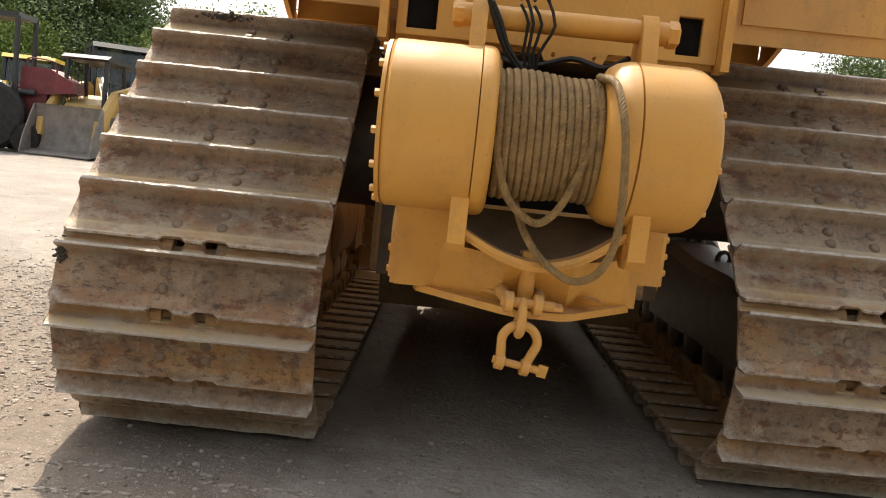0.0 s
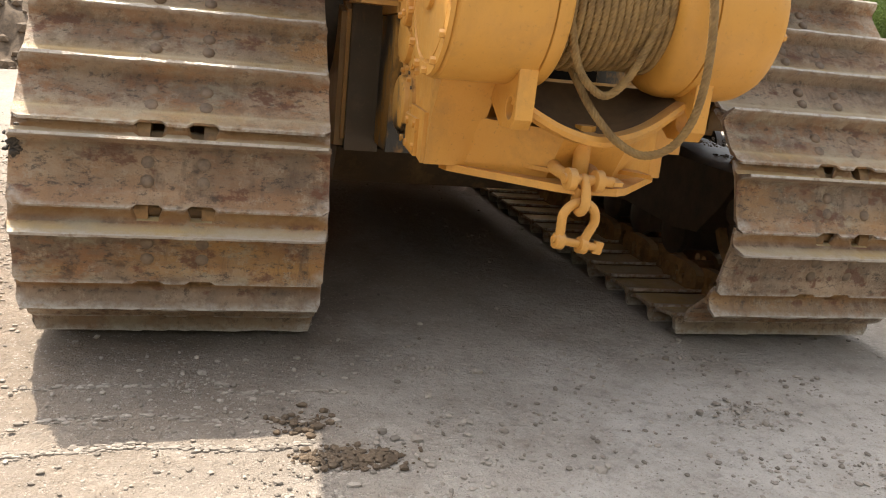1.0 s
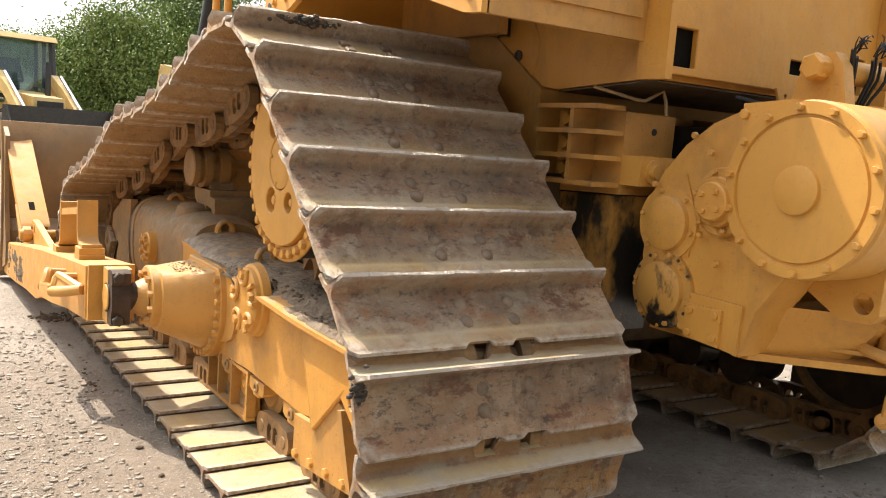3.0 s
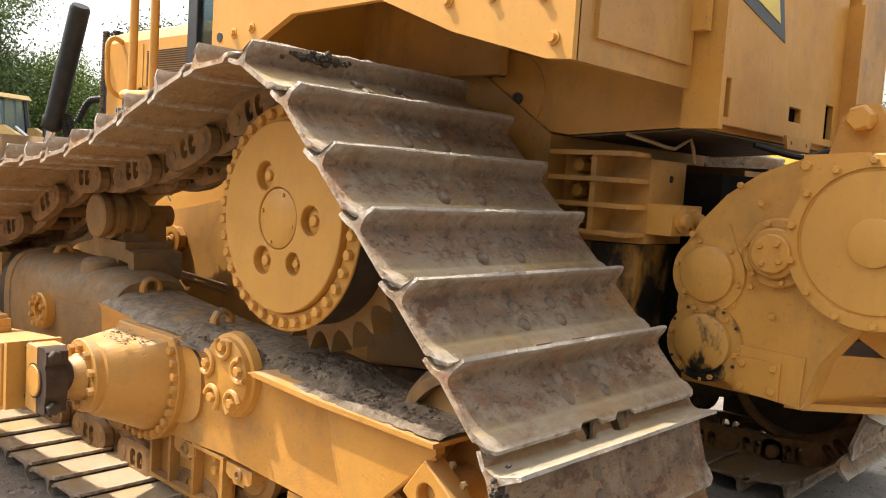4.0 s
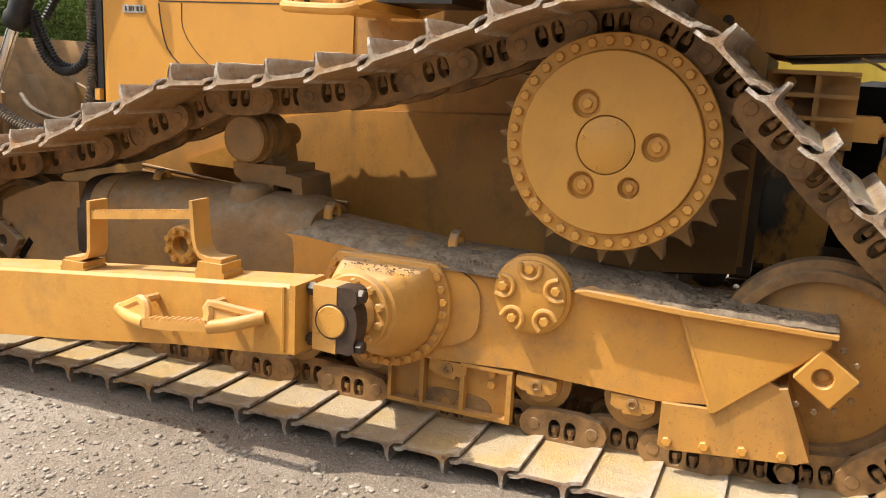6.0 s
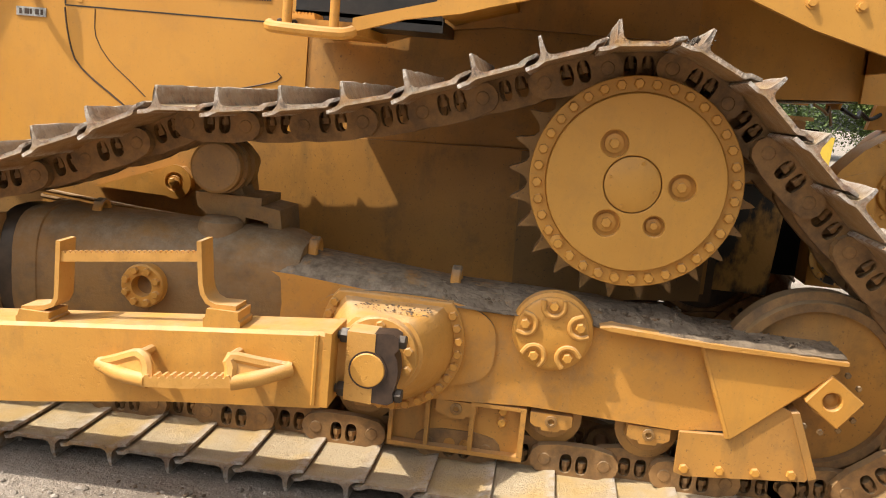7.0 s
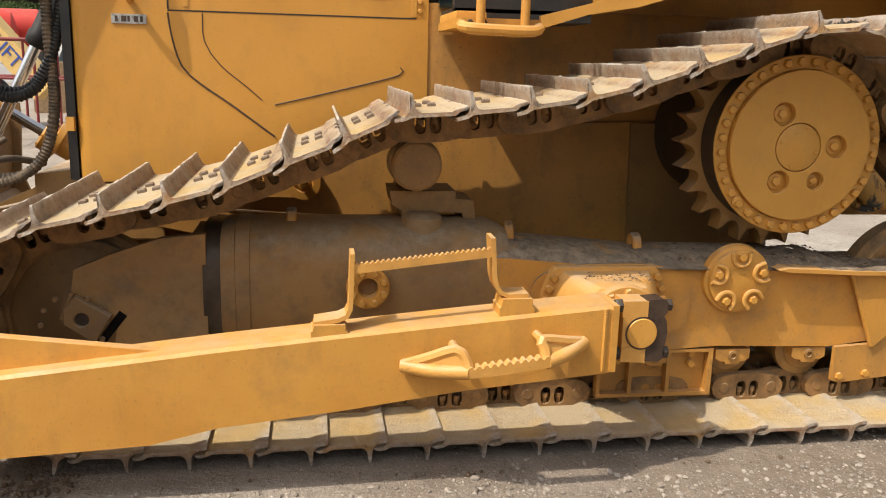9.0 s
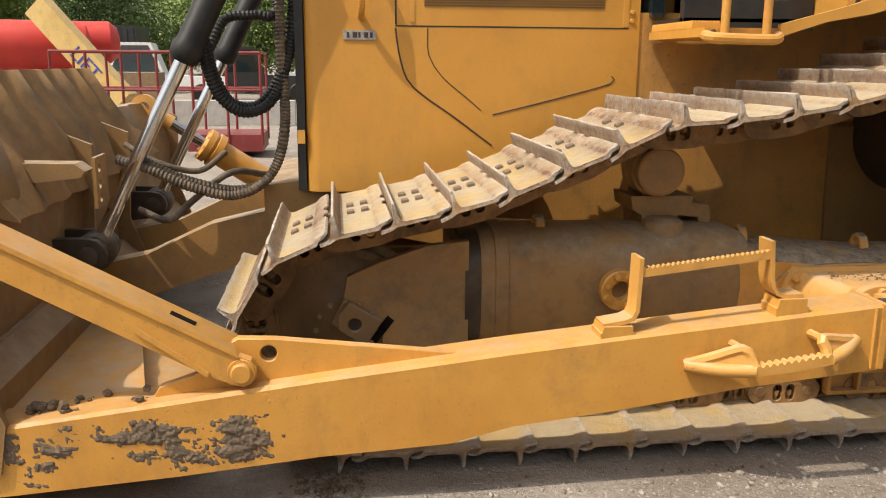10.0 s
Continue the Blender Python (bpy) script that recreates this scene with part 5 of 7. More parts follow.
# black radiator surround
bm = B()
box(bm, -0.50, 2 * CX + 0.50, 2.10, 2.138, 0.90, 2.05)
rad = part("radiator_surround", bm, BLACK, dozer, "black radiator surround at the nose", 30, 0.006)
bm = B()
box(bm, -0.53, -0.49, 2.102, 2.135, 1.12, 1.18)
part("hinge", bm, PAINT, rad)
bm = B()
loops(bm, [[(-0.47, y, z0), (0.59, y, z0), (0.59, y, z1), (-0.47, y, z1)] for y, z0, z1 in ((1.75, 0.55, 0.95), (2.15, 0.60, 0.94), (2.30, 0.66, 0.92))])
part("nose_frame", bm, PAINT_DIRTY_SHADED, dozer, "grimy nose frame below the hood", 30, 0.01)
# main frame and power-train case
bm = B()
prism(bm, [(1.78, 0.70), (1.78, 0.90), (1.20, 1.06), (0.94, 1.10), (0.67, 1.155), (0.40, 1.175), (-1.0, 1.22), (-1.28, 1.15), (-1.28, 0.66), (-0.5, 0.54), (0.6, 0.55), (1.3, 0.60)], -0.545, 0.665)
mf = part("main_frame", bm, PAINT_GRIME, dozer, "yellow main frame side behind the track", 30, 0.012)
# belly guard, its dark colour holding the shade underneath
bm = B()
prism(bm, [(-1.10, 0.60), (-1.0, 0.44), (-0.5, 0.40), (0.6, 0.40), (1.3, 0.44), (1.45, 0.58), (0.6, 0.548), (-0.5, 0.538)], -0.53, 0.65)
part("belly_guard", bm, GREASE_SHADE, mf, "belly guard, painted dark for the shade under the machine", 30, 0.012)
bm = B()
prism(bm, [(0.543, 1.0), (0.543, 1.72), (-0.95, 1.72), (-1.28, 1.50), (-1.28, 1.0)], -0.522, 0.642)
part("upper_case", bm, PAINT_GRIME, mf, "", 30, 0.012)
# drive case in darker paint: shade behind the sprocket put into the colour
bm = B()
prism(bm, [(-0.44, 1.195), (-0.46, 0.55), (-1.26, 0.63), (-1.26, 1.14), (-1.0, 1.21)], -0.565, -0.53)
part("drive_case", bm, PAINT_DIRTY_SHADED, mf, "drive case, painted darker for the shade behind the sprocket", 30, 0.02)
bm = B()
prism(bm, [(1.50, 0.845), (1.14, 0.975), (1.07, 0.975), (1.03, 0.935), (1.03, 0.875), (1.07, 0.84), (1.14, 0.835)], -0.580, -0.549)
lathe(bm, (-0.580, 1.11, 0.905), (-1, 0, 0), [(0, 0.078), (0.010, 0.078), (0.012, 0.045), (0.002, 0.040), (0.002, 0.030), (0.016, 0.028)], 28)
bolt(bm, (-0.594, 1.11, 0.905), (-1, 0, 0), 0.022, 0.016)
part("belt_bracket", bm, PAINT, mf, "", 30, 0.003)
bm = B()
for z in (0.745, 0.715):
    tube(bm, [(-0.60, 1.75, z + 0.06), (-0.62, 1.2, z + 0.02), (-0.62, 0.5, z - 0.01)], 0.010, 8, 0.2)
part("pipe", bm, PAINT_DIRTY_SHADED, mf)

# ---- fenders, step, cab and rear tank ----
def fender(side):
    X = lambda v: mir(v, side)
    bm = B()
    low = [(0.19, 1.595), (0.0, 1.655), (-0.20, 1.69), (-0.30, 1.72), (-0.47, 1.765), (-0.65, 1.84), (-1.09, 1.845), (-1.39, 1.73), (-1.72, 1.64), (-1.80, 1.635)]
    prism(bm, low + [(-1.80, 2.30), (-0.36, 2.30), (-0.36, 1.80), (-0.11, 1.725), (0.19, 1.645)], X(-1.17), X(-1.145))
    f = part("fender", bm, PAINT_SMOOTH, dozer, "yellow fender panel arched over the track", 30, 0.004)
    bm = B()
    box(bm, X(-1.165), X(-0.50), -1.795, 0.19, 2.28, 2.30)
    prism(bm, [(-1.1, 1.70), (-1.1, 2.28), (0.18, 2.28), (0.18, 1.60), (0.0, 1.66), (-0.3, 1.70)], X(-0.60), X(-0.56))
    box(bm, X(-1.15), X(-0.50), -1.80, -1.78, 1.635, 2.28)
    box(bm, X(-1.08), X(-0.58), -1.812, -1.80, 1.70, 1.95)
    part("inner_panel", bm, PAINT_GRIME, f, "", 30)
    for y, z in ((-0.31, 1.80), (-0.42, 1.81), (-1.37, 1.815), (-1.53, 1.815), (-1.70, 1.80), (-1.74, 1.69), (-1.40, 1.98), (-1.70, 1.98)):
        bm = B()
        lathe(bm, (X(-1.17), y, z), (side, 0, 0), [(0, 0.02), (0.004, 0.02), (0.005, 0.013), (0.016, 0.012)], 10)
        part("bolt", bm, PAINT, f)
    # step and handrail
    bm = B()
    box(bm, X(-1.15), X(-0.535), 0.19, 0.50, 1.595, 1.63)
    tube(bm, [(X(-1.155), 0.50, 1.60), (X(-1.19), 0.48, 1.59), (X(-1.195), 0.35, 1.585), (X(-1.19), 0.22, 1.585), (X(-1.155), 0.19, 1.60)], 0.022, 10, 0.04)
    s = part("step", bm, PAINT, dozer, "yellow cab step with handrail", 30, 0.004)
    bm = B()
    for y in (0.43, 0.255):
        tube(bm, [(X(-1.18), y, 1.58), (X(-1.18), y, 2.2)], 0.018, 10, 0.5)
    part("rail", bm, PAINT, s)
    bm = B()
    prism(bm, serrated(0.375, 1.655, 0.498, 1.655, 0.008, 9) + [(0.498, 1.631), (0.375, 1.631)], X(-1.02), X(-0.56))
    part("tread", bm, PAINT, s)
    for y in (0.41, 0.465):
        bm = B()
        bolt(bm, (X(-1.15), y, 1.613), (side, 0, 0), 0.012, 0.01)
        part("bolt", bm, DARK_IRON, s)
    # cab side
    bm = B()
    box(bm, X(-0.90), X(-0.55), -0.10, 0.49, 1.635, 1.68)
    holed(bm, [(0.49, 1.66), (-0.10, 1.66), (-0.10, 2.9), (0.49, 2.9)], [[(0.41, 1.79), (0.38, 1.76), (0.03, 1.76), (-0.01, 1.80), (-0.01, 2.8), (0.41, 2.8)]], X(-0.90), X(-0.86))
    c = part("cab_door", bm, BLACK, dozer, "black-framed cab door with dark glass", 30, 0.004)
    bm = B()
    box(bm, X(-0.884), X(-0.878), -0.03, 0.43, 1.75, 2.81)
    part("pane", bm, GLASS, c)
    bm = B()
    prism(bm, [(-0.105, 1.69), (-0.37, 1.765), (-0.37, 2.9), (-0.105, 2.9)], X(-1.135), X(-0.56))
    p = part("cab_pillar", bm, PAINT_SMOOTH, dozer, "yellow cab pillar beside the door", 30, 0.006)
    bm = B()
    lathe(bm, (X(-1.135), -0.16, 1.80), (side, 0, 0), [(0, 0.02), (0.003, 0.018)], 12)
    lathe(bm, (X(-1.135), -0.15, 1.74), (side, 0, 0), [(0, 0.012), (0.003, 0.01)], 12)
    part("hole", bm, BLACK, p)
    return f


for side in (-1, 1):
    fender(side)
bm = B()
box(bm, -0.86, 0.98, -1.0, 0.50, 2.9, 3.0)
box(bm, -0.9, 1.02, -1.1, 0.55, 3.0, 3.06)
roof = part("cab_roof", bm, PAINT_SMOOTH, dozer, "yellow cab roof", 30, 0.02)
bm = B()
box(bm, -0.56, 0.68, -1.05, -0.98, 1.7, 2.9)
part("cab_window", bm, GLASS, roof)
bm = B()
box(bm, -0.56, 0.68, 0.44, 0.50, 1.7, 2.9)
part("cab_window", bm, GLASS, roof)
bm = B()
prism(bm, [(-1.34, 1.50), (-1.80, 1.53), (-1.80, 2.28), (-0.92, 2.28), (-0.92, 1.56)], -0.50, 0.62)
tank = part("fuel_tank", bm, PAINT, dozer, "yellow rear tank box between the fenders", 30, 0.02)
for y in (-1.035, -1.115):
    bm = B()
    lathe(bm, (-0.507, y, 1.625), (-1, 0, 0), [(0, 0.022), (0.008, 0.022), (0.009, 0.013), (0.002, 0.011)], 14)
    part("fitting", bm, DARK_IRON, tank)
bm = B()
lathe(bm, (-0.50, -1.08, 1.64), (-1, 0, 0), [(0, 0.15), (0.008, 0.148)], 32)
part("round_plate", bm, PAINT, tank)
# thin dark sheet below the tank, shade painted on
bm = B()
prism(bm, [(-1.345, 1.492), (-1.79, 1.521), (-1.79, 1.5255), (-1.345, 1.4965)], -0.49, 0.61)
part("underside", bm, GREASE_SHADE, tank, "thin dark sheet, painted shade under the tank")
# decal of plain shapes on the fender
bm = B()
box(bm, -1.1725, -1.1700, -1.62, -1.35, 1.885, 2.02)
dec = part("decal", bm, BLACK, dozer, "black decal with yellow and white shapes")
bm = B()
prism(bm, [(-1.40, 1.905), (-1.52, 1.905), (-1.46, 2.0)], -1.1735, -1.1724)
part("yellow_shape", bm, make_plain("decal_yellow", (0.85, 0.6, 0.03), (0.8, 0.55, 0.03), 0.4), dec)
bm = B()
prism(bm, [(-1.37, 1.905), (-1.395, 1.905), (-1.44, 1.98), (-1.40, 1.98)], -1.1735, -1.1724)
prism(bm, [(-1.525, 1.905), (-1.55, 1.905), (-1.51, 1.98), (-1.48, 1.98)], -1.1735, -1.1724)
part("white_shape", bm, WHITE, dec)
bm = B()
prism(bm, [(-1.58, 1.885), (-1.62, 1.885), (-1.62, 1.93)], -1.1735, -1.1724)
part("red_shape", bm, make_plain("decal_red", (0.6, 0.02, 0.03), (0.5, 0.02, 0.03), 0.4), dec)

# rear middle panel with its slots
bm = B()
slots = [[(-0.465, 1.57), (-0.36, 1.57), (-0.36, 1.69), (-0.465, 1.69)], [(0.475, 1.57), (0.56, 1.57), (0.56, 1.70), (0.475, 1.70)], [(0.12, 1.605), (0.23, 1.605), (0.23, 1.655), (0.12, 1.655)]]
holed(bm, [(-0.50, 1.545), (0.62, 1.545), (0.62, 2.4), (-0.50, 2.4)], slots, -1.815, -1.84, "y")
rp = part("rear_panel", bm, PAINT, dozer, "yellow rear panel with dark slots", 30, 0.003)
# black sheet behind the slots, painted shade of the inside
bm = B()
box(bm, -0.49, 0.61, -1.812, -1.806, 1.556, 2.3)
part("recess", bm, SHADE_BLACK, rp)
for x0, x1, z in ((-0.555, -0.525, 1.52), (0.62, 0.65, 1.52)):
    bm = B()
    box(bm, x0, x1, -1.90, -1.78, z, 2.1)
    part("side_flange", bm, PAINT, rp, "", 30, 0.004)
bm = B()
holed(bm, [(0.02, 1.50), (0.22, 1.50), (0.24, 1.545), (0.0, 1.545)], [circle(0.05, 1.522, 0.008, 8), circle(0.19, 1.522, 0.008, 8)], -1.875, -1.885, "y")
part("tab", bm, PAINT, rp)
bm = B()
prism(bm, [(-0.40, 1.95), (0.02, 1.86), (-0.10, 2.25), (-0.40, 2.25)], -1.843, -1.840, "y")
part("dark_shape", bm, BLACK, rp)
bm = B()
prism(bm, [(-0.36, 1.985), (-0.04, 1.915), (-0.14, 2.20), (-0.36, 2.20)], -1.8455, -1.8435, "y")
part("yellow_shape", bm, make_plain("sticker_yellow", (0.8, 0.6, 0.08), (0.7, 0.5, 0.08), 0.4), rp)
for sx in (-0.60, 0.72):
    bm = B()
    box(bm, sx - 0.02 if sx > 0 else sx, sx + 0.02 if sx > 0 else sx + 0.03, -1.86, -1.80, 1.80, 2.3)
    part("corner_post", bm, PAINT, rp, "", 30, 0.004)

# finned rear brackets beside the transmission case
def rear_bracket(side):
    X = lambda v: mir(v, side)
    bm = B()
    prism(bm, [(-1.62, 1.15), (-1.62, 1.43), (-1.28, 1.45), (-1.28, 1.14)], X(-0.42), X(-0.18))
    r = part("rear_bracket", bm, PAINT_GRIME, dozer, "finned yellow rear bracket", 30, 0.006)
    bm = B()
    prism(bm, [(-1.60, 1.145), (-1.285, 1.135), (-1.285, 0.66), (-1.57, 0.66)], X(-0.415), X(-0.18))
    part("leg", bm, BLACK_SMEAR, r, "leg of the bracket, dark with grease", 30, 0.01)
    # dark plate: grease, plus the gap's shade put into the colour
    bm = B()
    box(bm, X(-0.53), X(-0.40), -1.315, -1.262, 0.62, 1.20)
    part("side_plate", bm, GREASE_SHADE, r)
    for z in (1.18, 1.27, 1.355, 1.44):
        bm = B()
        prism(bm, [(-1.615, z - 0.008), (-1.30, z - 0.008), (-1.30, z + 0.008), (-1.615, z + 0.008)], X(-0.545), X(-0.42))
        part("fin", bm, PAINT_GRIME, r, "", 30, 0.003)
    bm = B()
    box(bm, X(-0.53), X(-0.42), -1.48, -1.46, 1.18, 1.44)
    part("rib", bm, PAINT_GRIME, r)
    bm = B()
    lathe(bm, (X(-0.28), -1.62, 1.37), (0, -1, 0), [(0, 0.013), (0.002, 0.012)], 12)
    part("hole", bm, BLACK, r)
    for z in (1.225, 1.315, 1.40):
        bm = B()
        bolt(bm, (X(-0.42), -1.37, z), (side, 0, 0), 0.028, 0.05)
        part("bolt", bm, PAINT, r)
    for x in (-0.365, -0.27):
        bm = B()
        lathe(bm, (X(x), -1.71, 1.235), (0, -1, 0), [(0, 0.04), (0.01, 0.04), (0.012, 0.026), (0.03, 0.024)], 16)
        part("bolt", bm, PAINT, r)
    bm = B()
    box(bm, X(-0.42), X(-0.22), -1.71, -1.62, 1.185, 1.285)
    part("lug", bm, PAINT, r, "", 30, 0.01)


for side in (-1, 1):
    rear_bracket(side)
bm = B()
tube(bm, [(-0.56, -1.60, 1.50), (-0.50, -1.66, 1.48), (-0.42, -1.70, 1.465), (-0.36, -1.72, 1.50), (-0.36, -1.74, 1.42)], 0.006, 8, 0.03)
part("rear_pipe", bm, YOKE_PAINT, dozer)
# case behind the winch, coloured black for the deep shade there
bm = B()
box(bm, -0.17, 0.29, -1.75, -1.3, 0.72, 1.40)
part("rear_case", bm, SHADE_BLACK, dozer, "", 30, 0.02)

# ---- winch ----
WY, WZ, WR = -2.33, 1.224, 0.243
bm = B()
lathe(bm, (-0.455, WY, WZ), (1, 0, 0), [(0, 0.17), (0, WR - 0.012), (0.012, WR), (0.255, WR)], 72)
winch = part("winch", bm, PAINT_SMOOTH, dozer, "heavy yellow rear winch with round gear cases and a rope drum", 30)
bm = B()
lathe(bm, (-0.198, WY, WZ), (1, 0, 0), [(0, WR - 0.006), (0.002, WR + 0.004), (0.026, WR + 0.004), (0.038, WR - 0.001), (0.046, WR - 0.010), (0.050, WR - 0.024), (0.05, 0.12)], 72)
part("flange", bm, PAINT_SMOOTH, winch, "", 30)
bm = B()
lathe(bm, (0.155, WY, WZ), (1, 0, 0), [(0, 0.12), (0, WR - 0.060), (0.006, WR - 0.040), (0.018, WR - 0.022), (0.038, WR - 0.009), (0.062, WR - 0.002), (0.085, WR)], 72)
part("flange", bm, PAINT_SMOOTH, winch, "", 30)
bm = B()
lathe(bm, (0.246, WY, WZ), (1, 0, 0), [(-0.004, WR - 0.01), (0, WR), (0.15, WR), (0.185, WR - 0.006), (0.21, WR - 0.020), (0.226, WR - 0.042), (0.23, WR - 0.065), (0.23, 0.1)], 72)
part("gear_case", bm, PAINT_SMOOTH, winch, "", 30)
# face of the left case
bm = B()
lathe(bm, (-0.455, WY, WZ), (-1, 0, 0), [(0, WR - 0.004), (0.012, WR - 0.006), (0.012, 0.205), (0.004, 0.202), (0.004, 0.198), (0.010, 0.194), (0.013, 0.07), (0.013, 0.068), (0.024, 0.066), (0.026, 0.06)], 72)
part("face_cover", bm, PAINT_SMOOTH, winch, "", 25)
for i in range(14):
    a = (i + 0.3) * math.tau / 14
    bm = B()
    bolt(bm, (-0.467, WY + 0.223 * math.cos(a), WZ + 0.223 * math.sin(a)), (-1, 0, 0), 0.0115, 0.014)
    part("bolt", bm, PAINT, winch)
for i in range(8):
    a = (i + 0.3) * math.tau / 8
    bm = B()
    bolt(bm, (0.462, WY + 0.20 * math.cos(a), WZ + 0.20 * math.sin(a)), (1, 0, 0), 0.0115, 0.014)
    part("bolt", bm, PAINT, winch)
# gear side plate with round covers
bm = B()
side_pts = [(-2.12, 1.455), (-2.30, 1.468), (-2.30, 1.0), (-2.20, 0.86), (-2.16, 0.72), (-1.98, 0.735), (-1.86, 0.78), (-1.775, 0.84), (-1.745, 0.96), (-1.755, 1.16), (-1.80, 1.24), (-1.88, 1.33), (-1.98, 1.40)]
prism(bm, side_pts, -0.405, -0.24)
prism(bm, [(-2.12, 1.455), (-2.30, 1.468), (-2.30, 1.2), (-2.13, 1.2)], -0.458, -0.40)
part("gear_plate", bm, PAINT, winch, "", 30, 0.012)
for y, z, r, out in ((-2.058, 1.168, 0.076, 0.078), (-1.845, 1.08, 0.09, 0.032), (-1.85, 0.865, 0.094, 0.034)):
    bm = B()
    if out > 0.05:
        lathe(bm, (-0.40, y, z), (-1, 0, 0), [(0, r * 1.38), (0.030, r * 1.36), (0.034, r * 1.30), (0.034, r), (0.058, r * 0.98), (0.062, r * 0.92), (0.062, r * 0.78), (0.080, r * 0.76), (0.084, r * 0.70)], 40)
    else:
        lathe(bm, (-0.40, y, z), (-1, 0, 0), [(0, r * 1.35), (out * 0.5, r * 1.32), (out * 0.55, r), (out, r * 0.96), (out + 0.006, r * 0.85)], 40)
    part("round_cover", bm, GREASE_SMEAR if z < 0.9 else PAINT, winch)
    for i in range(6):
        a = (i + 0.2) * math.tau / 6
        bm = B()
        bolt(bm, (-0.40 - out * 0.5, y + r * 1.17 * math.cos(a), z + r * 1.17 * math.sin(a)), (-1, 0, 0), 0.009, 0.012)
        part("bolt", bm, PAINT, winch)
for i in range(4):
    bm = B()
    bolt(bm, (-0.482, -2.058 + 0.036 * math.cos(0.6 + i * math.pi / 2), 1.168 + 0.036 * math.sin(0.6 + i * math.pi / 2)), (-1, 0, 0), 0.010, 0.012)
    part("bolt", bm, PAINT, winch)
# raised rim round the gear case, and its pad above the lower cover
bm = B()
prism(bm, [(-1.94, 0.985), (-1.80, 0.965), (-1.765, 1.0), (-1.77, 1.14), (-1.81, 1.21), (-1.90, 1.24), (-1.95, 1.12)], -0.412, -0.40)
part("raised_panel", bm, PAINT, winch, "", 30, 0.006)
for i in range(12):
    a = i * math.tau / 12
    bm = B()
    bolt(bm, (-0.41, -1.85 + 0.118 * math.cos(a), 0.865 + 0.118 * math.sin(a)), (-1, 0, 0), 0.006, 0.012)
    part("bolt", bm, DARK_IRON if i % 3 else PAINT, winch)
for y, z in ((-1.99, 1.06), (-2.0, 1.31), (-1.93, 1.36), (-1.79, 1.20), (-1.78, 1.02), (-2.06, 0.98)):
    bm = B()
    bolt(bm, (-0.424, y, z), (-1, 0, 0), 0.011, 0.012)
    part("bolt", bm, PAINT, winch)
bm = B()
bolt(bm, (-0.458, -2.13, 1.425), (-1, 0, 0), 0.016, 0.012)
part("bolt", bm, PAINT, winch)
# base body
bm = B()
prism(bm, [(-0.342, -1.75), (-0.342, -2.12), (-0.32, -2.15), (0.375, -2.15), (0.375, -1.75)], 0.715, 0.98, "z")
prism(bm, [(0.37, -1.75), (0.37, -2.12), (0.45, -2.12), (0.468, -2.09), (0.468, -1.75)], 0.79, 0.98, "z")
base = part("base", bm, PAINT, winch, "", 30, 0.012)
bm = B()
prism(bm, [(-0.341, -2.09), (-0.33, -2.14), (-0.07, -2.40), (-0.03, -2.425), (0.10, -2.425), (0.14, -2.40), (0.36, -2.14), (0.37, -2.09)], 0.700, 0.722, "z")
part("tow_plate", bm, PAINT, winch, "", 30, 0.004)
# slanting face between the tow plate and the tray's lip
bm = B()
loops(bm, [[(-0.318, -2.13, z0), (-0.07, y1, z0), (0.13, y1, z0), (0.365, -2.13, z0), (0.365, -2.05, z0), (-0.318, -2.05, z0)] for z0, y1 in ((0.720, -2.30), (0.80, -2.36), (0.872, -2.42))])
part("face_plate", bm, PAINT, winch, "", 30, 0.006)
for x0, x1 in ((-0.16, -0.06), (0.12, 0.23)):
    bm = B()
    prism(bm, [(x0, -2.24), (x1, -2.37), (x1, -2.28), (x0, -2.20)], 0.745, 0.757, "z")
    part("gusset", bm, PAINT, winch)
# upturned lip of the drum tray
bm = B()
rows = []
for p in catmull([(-0.235, -2.43, 0.952), (-0.184, -2.45, 0.919), (-0.096, -2.46, 0.878), (0.0, -2.465, 0.856), (0.082, -2.46, 0.866), (0.161, -2.455, 0.897), (0.238, -2.44, 0.947), (0.30, -2.42, 0.985)], 0.02):
    rows.append([(p.x, p.y, p.z - 0.014), (p.x, p.y - 0.006, p.z), (p.x, p.y, p.z + 0.014), (p.x, p.y + 0.05, p.z + 0.016), (p.x, p.y + 0.07, p.z - 0.02)])
loops(bm, rows)
part("tray_lip", bm, PAINT, winch, "", 35)
TRAY = make_plain("greasy_brown_tray", (0.16, 0.10, 0.05), (0.08, 0.052, 0.03), 0.8, 0, 9, 0.5, 60)
bm = B()
rows = []
for p in catmull([(-0.225, -2.43, 0.946), (-0.184, -2.45, 0.919), (-0.096, -2.46, 0.878), (0.0, -2.465, 0.856), (0.082, -2.46, 0.866), (0.161, -2.455, 0.897), (0.238, -2.44, 0.947), (0.29, -2.42, 0.98)], 0.03):
    rows.append([(p.x, p.y + 0.045, p.z + 0.012), (p.x, -2.33, p.z + 0.03), (p.x, -2.20, 0.975 + p.z * 0.02), (p.x, -2.18, 0.96), (p.x, -2.33, p.z + 0.01), (p.x, p.y + 0.045, p.z - 0.004)])
loops(bm, rows)
part("tray_floor", bm, TRAY, winch, "greasy brown floor of the drum tray", 60)
bm = B()
prism(bm, [(-1.965, 0.742), (-1.965, 0.845), (-2.10, 0.845), (-2.10, 0.732)], -0.428, -0.41)
part("corner_plate", bm, PAINT, winch, "", 30, 0.003)
bm = B()
prism(bm, [(-1.93, 0.758), (-1.945, 0.868), (-1.965, 0.878), (-2.165, 0.872), (-2.158, 0.722)], -0.417, -0.40)
